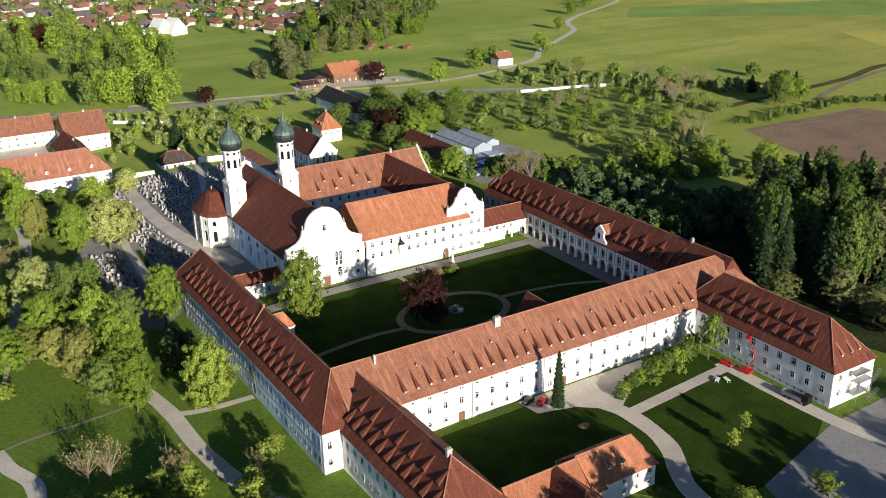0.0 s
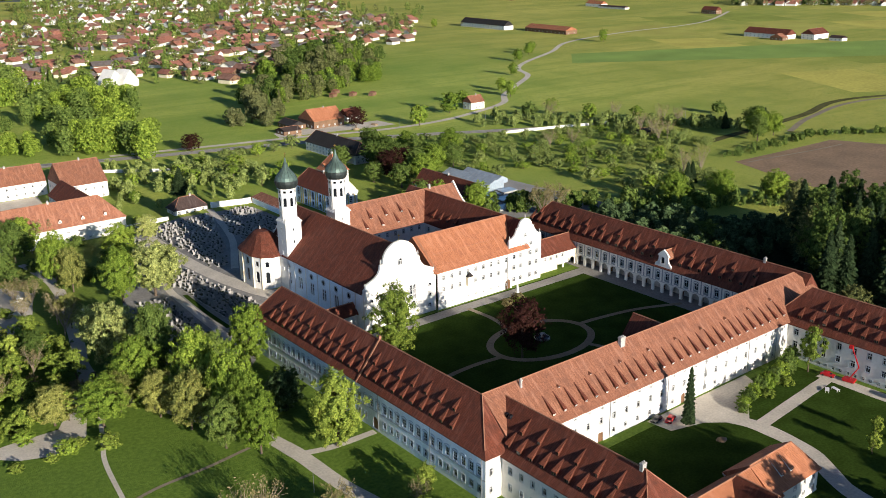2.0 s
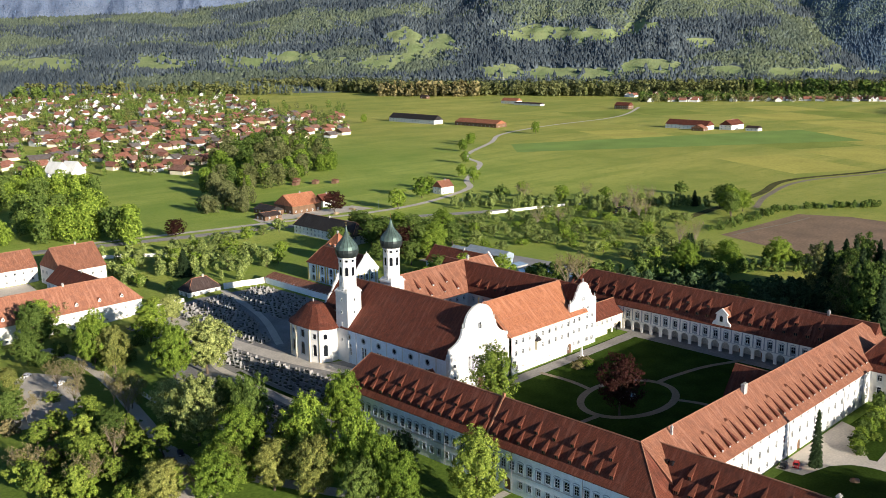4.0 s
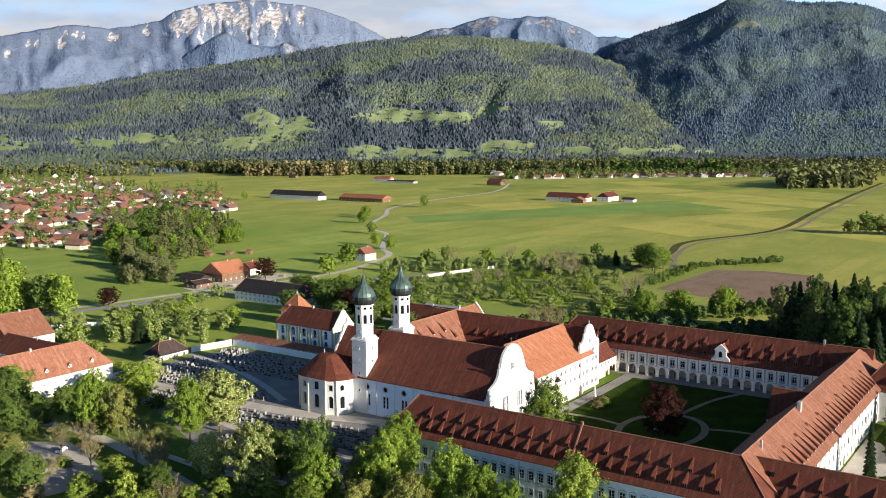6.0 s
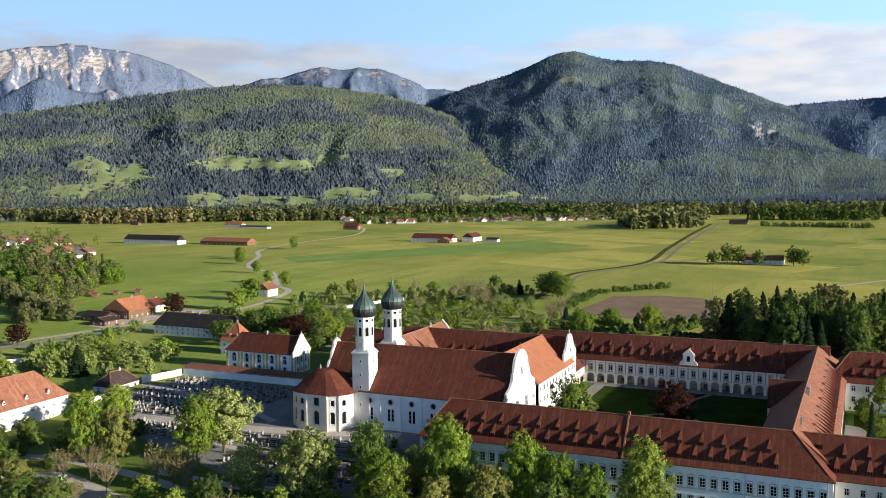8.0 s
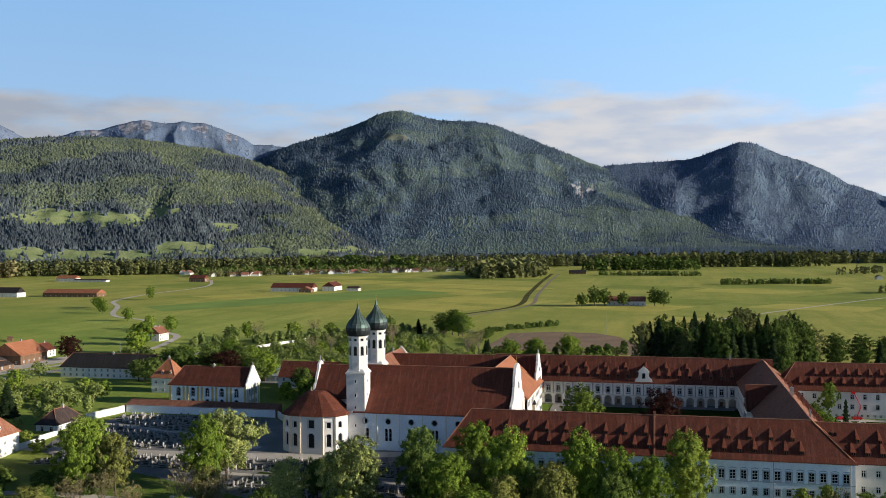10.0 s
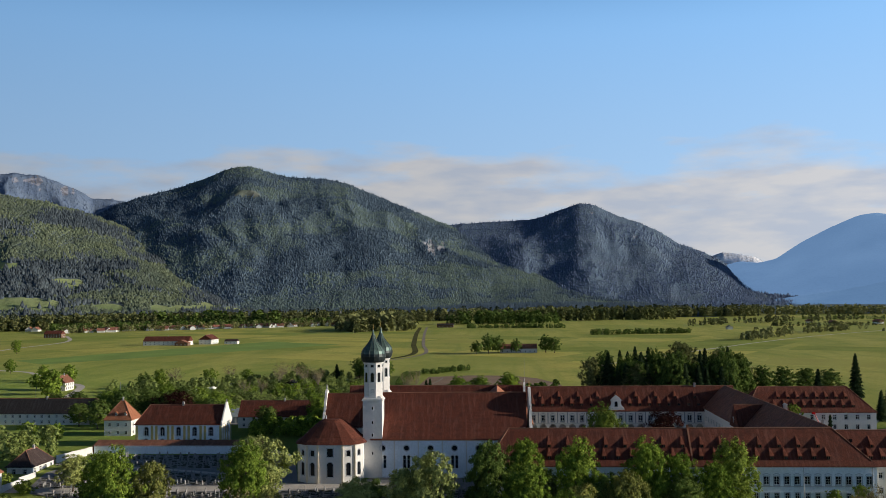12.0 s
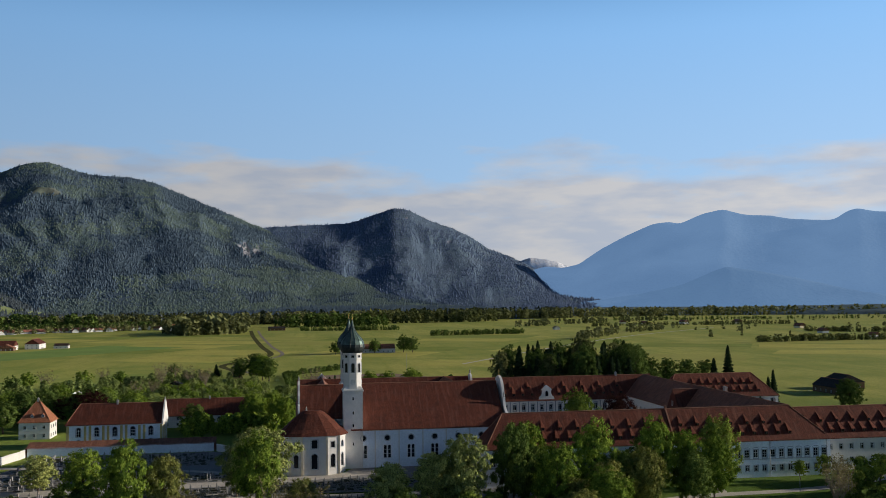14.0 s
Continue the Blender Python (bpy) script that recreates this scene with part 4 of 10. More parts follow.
strip("field_track", "thin pale track through meadows", "track", [(640, 220), (900, 60), (1200, -150), (1500, -420)], 4.0, M_GRAVEL, 0.15)
strip("ditch_bank", "rough grassy ditch bank across the fields", "ditch", [(470, 412), (600, 424), (690, 440), (830, 402), (1050, 419), (1400, 445), (1735, 465)], 7.0, M_DITCH, 0.13)
patch("ploughed_field", "brown ploughed field with a track line", "field", [(434, 366), (470, 364), (535, 362), (548, 330), (545, 296), (518, 276), (470, 262), (407, 258), (414, 300), (424, 338)], M_SOIL, 0.08, 40)
strip("field_track", "pale worn track across the ploughed field", "track", [(438, 360), (464, 357), (500, 352), (527, 350)], 1.6, M_GRIT, 0.12)
patch("dark_field", "darker green crop field on the plain", "field", [(700, 760), (760, 820), (1150, 640), (1060, 520)], M_CROP, 0.06, 80)


def parcels():
    """Hay and grazing parcels over the plain, long and narrow, laid side by side."""
    rng = random.Random(77)
    u, v = Vector((math.cos(radians(62)), math.sin(radians(62)))), Vector((-math.sin(radians(62)), math.cos(radians(62))))
    for i in range(9):
        for j in range(10):
            if rng.random() < 0.3:
                continue
            o = Vector((620, 60)) + u * (i * 165 - 260) - v * (j * 118 - 560)
            a, b = rng.uniform(120, 160), rng.uniform(70, 112)
            ring = [o, o + u * a, o + u * (a + rng.uniform(-14, 14)) - v * b, o - v * b]
            if any(q.x < 560 + max(0, (q.y - 250) * 0.45) or q.x > 1700 or q.y > 1400 for q in ring):
                continue
            kind = rng.choice((("hay_field", "yellow-green ripening hay meadow", M_HAY), ("mown_field", "pale freshly mown meadow", M_MOWN), ("grazing_field", "deep green grazing meadow", M_RANK)))
            patch(kind[0], kind[1], "field", [(q.x, q.y) for q in ring], kind[2], 0.02 + 0.004 * rng.randrange(6), 60)


parcels()

# ---- monastery ----
def slope_at(a0, a1, eave, ridge, z, over=0.6):
    """How far in from the wall face the roof has reached the height z, and its slope."""
    half = (a1 - a0) / 2
    drop = over * (ridge - eave) / half * 0.55
    k = (ridge - eave + drop) / (half + over)
    return (z - eave + drop) / k - over, k


def long_wing():
    t = thing("monastery_wing", "long white monastery wing with ornate windows and dark dormered roof", "monastery wing")
    x0, x1, y0, y1, ev, rd = 80.7, 97.0, 189.6, 311.0, 10.9, 21.2
    n = 38
    c = spaced(n, 0.8, y1 - y0 - 0.8)
    w = build_wall(t, (x0, y1), (x0, y0), -3.5, ev, [("ornate", c, 1.6, 2.6, 4.7), ("framed", c[:22] + c[24:], 1.3, 2.0, 0.1)], M_BLUE,
                   extra=[((c[22] + c[23]) / 2 - 1.2, (c[22] + c[23]) / 2 + 1.2, -1.6, 2.2, 1.2)])
    build_wall(t, (x1, 211.3), (x1, y1), -1, ev, [("plain", spaced(22, 0, 99), 1.2, 2.0, 5.4), ("plain", spaced(22, 0, 99), 1.2, 1.8, 1.2)], M_WHITE)
    build_wall(t, (x1, y1), (x0, y1), -3.5, ev, [("plain", spaced(4, 0, 16.3), 1.2, 2.0, 5.2), ("plain", spaced(4, 0, 16.3), 1.2, 1.8, 0.8)], M_WHITE)
    build_wall(t, (x0, y0), (x1, y0), -3.5, ev, [("plain", (1.9,), 1.2, 2.2, 5.0), ("plain", (1.9,), 1.2, 1.9, 0.2)], M_WHITE)
    d = Shape()
    yd = y1 - (c[22] + c[23]) / 2
    d.box(x0 + 0.25, x0 + 0.33, yd - 1.2, yd + 1.2, -1.6, 2.2)
    part("door", d, M_DOOR, t, "arched dark wooden door")
    s = Shape()
    s.box(x0 - 0.1, x0 - 0.003, y0, y1, 4.0, 4.25)
    part("string_course", s, M_TRIM, t)
    roof = hip_roof(t, x0, x1, y0, y1, ev, rd, "y", (10.7, 7.2), material=M_TILE_OLD)
    inset, k = slope_at(x0, x1, ev, rd, 12.3)
    for i in range(23):
        y = 204 + i * 4.35
        if abs(y - 246) > 1.2:
            dormer(roof, x0 + inset, y, 12.3, -90, k, 1.25, 1.3, "shed", M_TILE_DORMER, M_TILE_OLD)
    inset, k = slope_at(x0, x1, ev, rd, 15.6)
    for i in range(16):
        y = 206.2 + i * 6.05
        if abs(y - 246) > 1.5:
            dormer(roof, x0 + inset, y, 15.6, -90, k, 1.15, 1.2, "shed", M_TILE_DORMER, M_TILE_OLD)
    # fire wall breaking the roof
    f = Shape()
    for y in (245.8,):
        f.face([(x0 - 0.7, y, ev - 0.3), (88.85, y, rd + 0.45), (88.85, y + 0.5, rd + 0.45), (x0 - 0.7, y + 0.5, ev - 0.3)][::-1])
        f.face([(x0 - 0.7, y, ev - 0.9), (88.85, y, rd - 0.5), (88.85, y, rd + 0.45), (x0 - 0.7, y, ev - 0.3)])
        f.face([(x0 - 0.7, y + 0.5, ev - 0.9), (88.85, y + 0.5, rd - 0.5), (88.85, y + 0.5, rd + 0.45), (x0 - 0.7, y + 0.5, ev - 0.3)][::-1])
        f.box(88.5, 89.2, y - 0.1, y + 0.6, rd - 0.6, rd + 1.1)
    part("fire_wall", f, M_RIDGE, roof)
    for y in (300, 262, 236, 212, 191):
        downpipe(t, x0 - 0.15, y, -2, ev - 0.4)


def front_wing():
    t = thing("monastery_wing", "long white three-storey monastery wing with orange dormered roof", "monastery wing")
    y0, y1, ev, rd = 189.6, 211.4, 12.0, 21.3
    x0, x1 = 97.0, 211.5
    c = spaced(22, 2.5, 114.5)
    build_wall(t, (x0, y0), (x1, y0), -1, ev, [("plain", c, 1.1, 0.95, 9.9), ("plain", c, 1.2, 2.1, 5.4), ("plain", c[:4] + c[5:11] + c[12:], 1.2, 1.6, 1.2)], M_WHITE,
               extra=[(c[11] - 1, c[11] + 1, -1, 3.2, 1.0), (c[4] - 1, c[4] + 1, -1, 2.9, 0.0)])
    build_wall(t, (225, y1), (97, y1), -1, ev, [("plain", spaced(24, 1, 127), 1.2, 2.0, 6.2), ("plain", spaced(24, 1, 127), 1.2, 1.8, 1.6)], M_WHITE)
    for cc, h in ((c[11], 3.2), (c[4], 2.9)):
        d = Shape()
        d.box(x0 + cc - 1, x0 + cc + 1, y0 + 0.25, y0 + 0.33, -1, h)
        part("door", d, M_DOOR, t, "dark wooden door")
    roof = hip_roof(t, 88.9, 239.5, y0, y1, ev, rd, "x", (None, 9.4), material=M_TILE)
    inset, k = slope_at(y0, y1, ev, rd, 13.3)
    for i in range(27):
        dormer(roof, 105.5 + i * 4.04, y0 + inset, 13.3, 0, k, 0.95, 0.95, "shed", M_TILE_OLD, M_TILE)
    inset, k = slope_at(y0, y1, ev, rd, 17.4)
    for i in range(9):
        dormer(roof, 112 + i * 12.2, y0 + inset, 17.4, 0, k, 0.55, 0.5, "gable", M_TILE, M_TILE)
    chimney(roof, 140.8, 199.4, 18.5, 23.0, 1.9, 1.1)
    chimney(roof, 101.0, 199.0, 19, 22.2, 0.6, 0.6)
    for x in (125.8, 150.6, 168, 190, 205):
        downpipe(t, x, y0 - 0.15, -0.2, ev - 0.4)


def stair_annex():
    t = thing("cross_gable", "white gabled cross roof over the courtyard side of the wing", "gable")
    ring = [(155.6, -1.0), (168.4, -1.0), (168.4, 12.0), (162.0, 20.1), (155.6, 12.0)]
    g = Shape()
    g.face([(x, 213.2, z) for x, z in ring][::-1])
    g.face([(x, 212.7, z) for x, z in ring])
    for (x, z), (x2, z2) in zip(ring, ring[1:] + ring[:1]):
        g.face([(x, 213.2, z), (x2, 213.2, z2), (x2, 212.7, z2), (x, 212.7, z)])
    part("gable_wall", g, M_WHITE, t)
    for x in (155.6, 168.2):
        w = Shape()
        w.box(x, x + 0.2, 211.5, 212.7, -1, 12)
        part("side_wall", w, M_WHITE, t)
    hip_roof(t, 155.6, 168.4, 201.5, 213.2, 12, 20.4, "y", (None, None), material=M_TILE_OLD)
    for x, z in ((159.2, 8.0), (164.8, 8.0), (162.0, 13.5)):
        proud_window(t, "plain", 1.1, 1.8, x, 213.45, z, 180)


def arcade_wing():
    t = thing("arcaded_wing", "long white wing over an open arcade with dark dormered roof", "monastery wing")
    x0, x1, y0, y1, ev, rd = 225.0, 242.0, 211.4, 329.0, 10.6, 21.0
    n = 26
    c = spaced(n, 0, y1 - y0)
    build_wall(t, (x0, y1), (x0, y0), -1, ev, [("ornate_grey", c, 1.6, 2.5, 5.7)], M_WHITE, depth=0.7, plinth=False,
               extra=[(u - 1.65, u + 1.65, -1, 4.3, 1.65) for u in c])
    b = Shape()
    b.box(x0 + 4.2, x0 + 4.6, y0, y1, -1, 5)
    for u in c[::2]:
        b.box(x0 + 4.05, x0 + 4.2, y1 - u - 0.7, y1 - u + 0.7, -0.4, 2.1, 1)
    # back wall in darker grey than the front, painting in the arcade's inner shade
    part("gallery_wall", b, [M_STONE, M_DOOR], t)
    b = Shape()
    b.box(x0 - 2.6, x0 + 4.2, y0, y1, -0.5, 0.12)
    part("gallery_floor", b, M_GREY_GRAVEL, t, "grey paved gallery floor")
    b = Shape()
    b.box(x0 + 0.7, x0 + 4.2, y0, y1, 4.6, 4.9)
    part("gallery_ceiling", b, M_STONE, t)
    for u in [0.15] + [(p + q) / 2 for p, q in zip(c, c[1:])]:
        p = Shape()
        p.box(x0 - 0.1, x0 - 0.003, y1 - u - 0.22, y1 - u + 0.22, 4.75, ev - 0.55)
        part("pilaster", p, M_GREY_PAINT, t)
    s = Shape()
    s.box(x0 - 0.16, x0 - 0.004, y0, y1, 4.45, 4.75)
    part("string_course", s, M_TRIM, t)
    build_wall(t, (x1, y0), (x1, y1), -1, ev, [("plain", spaced(24, 0, y1 - y0), 1.2, 1.9, 6.0)], M_PALE)
    build_wall(t, (x1, y1), (x0, y1), -1, ev, [("plain", (4, 8.5, 13), 1.2, 1.9, 6.0)], M_WHITE)
    roof = hip_roof(t, x0, x1, 196.0, y1, ev, rd, "y", (None, 8), material=M_TILE_OLD)
    inset, k = slope_at(x0, x1, ev, rd, 12.4)
    for i in range(26):
        y = y1 - c[i]
        if abs(y - 252) > 5:
            dormer(roof, x0 + inset, y, 12.4, -90, k, 1.5, 1.45, "shed", M_TILE_DORMER, M_TILE_OLD)
    inset, k = slope_at(x0, x1, ev, rd, 15.6)
    for i in range(1, 26, 2):
        dormer(roof, x0 + inset, y1 - c[i] + 1.2, 15.6, -90, k, 1.3, 1.2, "shed", M_TILE_DORMER, M_TILE_OLD)
    # baroque gable over the middle of the arcade
    g = Shape()
    ring = [(-3.9, 10.7), (3.9, 10.7), (3.6, 11.9), (2.7, 12.5), (2.3, 13.6), (2.2, 15.0), (2.8, 15.2), (1.6, 16.4), (0, 17.7), (-1.6, 16.4), (-2.8, 15.2), (-2.2, 15.0), (-2.3, 13.6), (-2.7, 12.5), (-3.6, 11.9)]
    g.face([(x0 - 0.2, 252 - a, z) for a, z in ring])
    g.face([(x0 + 0.5, 252 - a, z) for a, z in ring][::-1])
    for (a, z), (a2, z2) in zip(ring, ring[1:] + ring[:1]):
        g.face([(x0 - 0.2, 252 - a2, z2), (x0 - 0.2, 252 - a, z), (x0 + 0.5, 252 - a, z), (x0 + 0.5, 252 - a2, z2)])
    gable = part("gable", g, M_WHITE, t, "white curved baroque gable")
    wf, wp = window_meshes("arched", 1.3, 2.4)
    win = part("window", wf, None, gable, m=pose(x0 - 0.3, 252, 12.3, 0, 0, -90))
    part("pane", wp, None, win, m=pose(0, -0.18, 0))
    hip_roof(t, x0 + 0.4, x0 + 6.5, 249.8, 254.2, 14.4, 17.3, "x", (None, None), over=0.2, material=M_TILE, name="gable_roof", kick=False)
    chimney(roof, 233.5, 214, 19, 22.4, 0.9, 0.9)


def side_wing():
    t = thing("monastery_wing", "pale two-storey wing with tall casement windows and hipped roof", "monastery wing")
    x0, x1, y0, y1, ev, rd = 211.5, 229.5, 138.6, 196.0, 11.5, 21.8
    c = spaced(10, 1.0, 50.6)
    build_wall(t, (x0, y1), (x0, y0), -1, ev, [("plain", [u + 6 for u in c], 1.4, 2.1, 8.2 - 0.4), ("plain", [u + 6 for u in c], 1.4, 2.1, 3.6), ("plain", [u + 6 + o for u in c for o in (-1.2, 1.2)], 0.9, 1.3, 0.2)], M_WHITE)
    build_wall(t, (x0, y0), (x1, y0), -1, ev, [("plain", (3, 7.5, 12), 1.3, 2.0, 7.6), ("plain", (3, 7.5, 12), 1.3, 2.0, 3.0)], M_WHITE)
    build_wall(t, (x1, y0), (x1, y1), -1, ev, [("plain", spaced(10, 0, 50), 1.3, 2.0, 7.6), ("plain", spaced(10, 0, 50), 1.3, 2.0, 3.2)], M_WHITE)
    roof = hip_roof(t, x0, x1, y0, y1, ev, rd, "y", (9.6, 8), material=M_TILE_OLD)
    for z, n, off, st in ((13.2, 10, 0, "shed"), (16.6, 8, 2, "shed")):
        inset, k = slope_at(x0, x1, ev, rd, z)
        for i in range(n):
            dormer(roof, x0 + inset, 148 + off + i * 4.3, z, -90, k, 1.4, 1.2, st, M_TILE_DORMER, M_TILE_OLD)
    inset, k = slope_at(y0, y0 + 19, ev, rd, 14)
    for x in (217.5, 221.5, 225):
        dormer(roof, x, y0 + inset, 13.6, 0, k, 0.9, 0.9, "shed", M_TILE, M_TILE)
    # iron escape stair on the end wall
    s = Shape()
    for i, z in enumerate((3.2, 6.4, 9.2)):
        s.box(218 + (i % 2) * 1.5, 224.5 + (i % 2) * 1.5, y0 - 2.6, y0 - 0.2, z, z + 0.12)
        for x in (218.2 + (i % 2) * 1.5, 224.3 + (i % 2) * 1.5):
            s.tube((x, y0 - 2.5, -0.5), (x, y0 - 2.5, z + 1.1), 0.06, 0.06, 5)
        s.tube((218 + (i % 2) * 1.5, y0 - 2.5, z + 1.1), (224.5 + (i % 2) * 1.5, y0 - 2.5, z + 1.1), 0.04, 0.04, 5)
        for q in range(9):
            f = (q + 0.5) / 9
            s.box(224 - i % 2 * 5 + (f * 4 if i % 2 == 0 else -f * 4 + 4) - 0.2, 224 - i % 2 * 5 + (f * 4 if i % 2 == 0 else -f * 4 + 4) + 0.2, y0 - 4, y0 - 2.7, z - 3.2 * (1 - f), z - 3.2 * (1 - f) + 0.06)
    part("escape_stair", s, M_STEEL, t, "dark iron outside escape stair")


def near_wing():
    t = thing("monastery_wing", "lower white wing with a steep dark tiled dormered roof", "monastery wing")
    x0, x1, y0, y1, ev, rd = 86.0, 104.5, 143.0, 189.4, 9.9, 19.6
    c = spaced(11, 1.0, 45)
    build_wall(t, (x0, y1), (x0, y0), -3, ev, [("plain", c, 1.2, 1.9, 5.6), ("plain", c, 1.2, 1.8, 1.0)], M_WHITE)
    build_wall(t, (x1, y0), (x1, y1), -1, ev, [("plain", c, 1.2, 1.9, 5.6), ("plain", c, 1.2, 1.8, 1.0)], M_WHITE)
    build_wall(t, (x0, y0), (x1, y0), -1, ev, [("plain", (4, 9, 14), 1.2, 1.9, 5.6)], M_WHITE)
    roof = hip_roof(t, x0, x1, y0, 198.5, ev, rd, "y", (9.0, None), material=M_TILE_OLD)
    for z, n, off, st, w in ((11.4, 11, 0, "shed", 1.5), (14.6, 7, 2, "shed", 1.0)):
        inset, k = slope_at(x0, x1, ev, rd, z)
        for i in range(n):
            dormer(roof, x0 + inset, 148 + off + i * (4.1 if n > 8 else 6.2), z, -90, k, w, 1.25, st, M_TILE_DORMER, M_TILE_OLD)
    chimney(roof, 95.2, 153, 17, 21, 1.3, 0.9)
    for y in (193.2, 194.6):
        inset, k = slope_at(x0, x1, ev, rd, 16.5)
        r = Shape()
        r.box(x0 + inset - 0.5, x0 + inset + 0.5, y - 0.35, y + 0.35, 16.2, 17.2)
        part("skylight", r, M_GLASS, roof)


def low_ranges():
    t = thing("low_wing", "low range with an orange tiled roof joining two wings", "outbuilding")
    build_wall(t, (104.5, 139), (130, 139), -1, 5.6, [("plain", spaced(6, 0, 25), 1.1, 1.4, 2)], M_WHITE)
    build_wall(t, (130, 152), (104.5, 152), -1, 5.6, [("plain", spaced(6, 0, 25), 1.1, 1.4, 2)], M_WHITE)
    hip_roof(t, 104.5, 130, 139, 152, 5.6, 11.2, "x", (None, None), material=M_TILE_NEW)
    t = thing("gate_house", "small white two-storey house with an orange hipped roof", "house")
    x0, x1, y0, y1, ev, rd = 126.0, 146.0, 139.2, 152.5, 6.6, 11.6
    build_wall(t, (x0, y0), (x1, y0), -1, ev, [("plain", (10, 14, 18), 1.1, 1.5, 4.0), ("plain", (10, 14, 18), 1.1, 1.5, 0.8)], M_WHITE)
    build_wall(t, (x1, y0), (x1, y1), -1, ev, [("plain", (4, 9), 1.1, 1.5, 4.0), ("plain", (4, 9), 1.1, 1.5, 0.8)], M_WHITE)
    build_wall(t, (x1, y1), (x0, y1), -1, ev, [("plain", (4, 9, 14), 1.1, 1.5, 4.0)], M_WHITE)
    roof = hip_roof(t, x0, x1, y0, y1, ev, rd, "x", (None, 2.5), material=M_TILE_NEW)
    inset, k = slope_at(y0, y1, ev, rd, 8.2)
    for x in (133, 137):
        dormer(roof, x, y0 + inset, 8.2, 0, k, 1.3, 0.8, "shed", M_TILE_NEW, M_WHITE)
    t = thing("low_wing", "dark tiled cross range beside the gate house", "outbuilding")
    build_wall(t, (113, 152), (113, 128), -1, 6.0, [("plain", spaced(5, 0, 24), 1.1, 1.4, 2)], M_WHITE)
    build_wall(t, (113, 128), (126, 128), -1, 6.0, [("plain", (4, 9), 1.1, 1.4, 2)], M_WHITE)
    build_wall(t, (126, 128), (126, 139), -1, 6.0, [("plain", (4, 8), 1.1, 1.4, 2)], M_WHITE)
    hip_roof(t, 113, 126, 128, 147, 6.0, 12.0, "y", (6, 2), material=M_TILE_OLD)


def baroque_gable(parent, cx, y, ring, thick=1.0, material=None, label="", name="facade"):
    s = Shape()
    s.face([(cx + a, y, z) for a, z in ring])
    s.face([(cx + a, y + thick, z) for a, z in ring][::-1])
    for (a, z), (a2, z2) in zip(ring, ring[1:] + ring[:1]):
        s.face([(cx + a2, y, z2), (cx + a, y, z), (cx + a, y + thick, z), (cx + a2, y + thick, z2)])
    return part(name, s, material or M_WHITE, parent, label)


def mirrored(right):
    return right + [(-a, z) for a, z in reversed(right) if a > 0]


def proud_window(parent, style, w, h, x, y, z, turn=0.0):
    """A window set on a wall face whose stone it stands a hand's width proud of."""
    f, g = window_meshes(style, w, h)
    win = part("window", f, None, parent, m=pose(x, y, z, 0, 0, turn))
    part("pane", g, None, win)


def statue_finial(parent, x, y, z, h=1.6):
    s = Shape()
    s.lathe([(0.35, z), (0.3, z + 0.3), (0.2, z + 0.4), (0.32, z + h * 0.55), (0.16, z + h * 0.8), (0.2, z + h * 0.9), (0.02, z + h)], x, y, 8)
    part("finial", s, M_STONE, parent, smooth=True)


def cross(parent, x, y, z, h=2.0):
    s = Shape()
    s.tube((x, y, z), (x, y, z + h), 0.09, 0.07, 5)
    s.box(x - 0.55, x + 0.55, y - 0.07, y + 0.07, z + h * 0.62, z + h * 0.62 + 0.15)
    s.lathe([(0.02, z - 0.3), (0.35, z), (0.02, z + 0.3)], x, y, 8)
    part("cross", s, M_GOLD, parent)


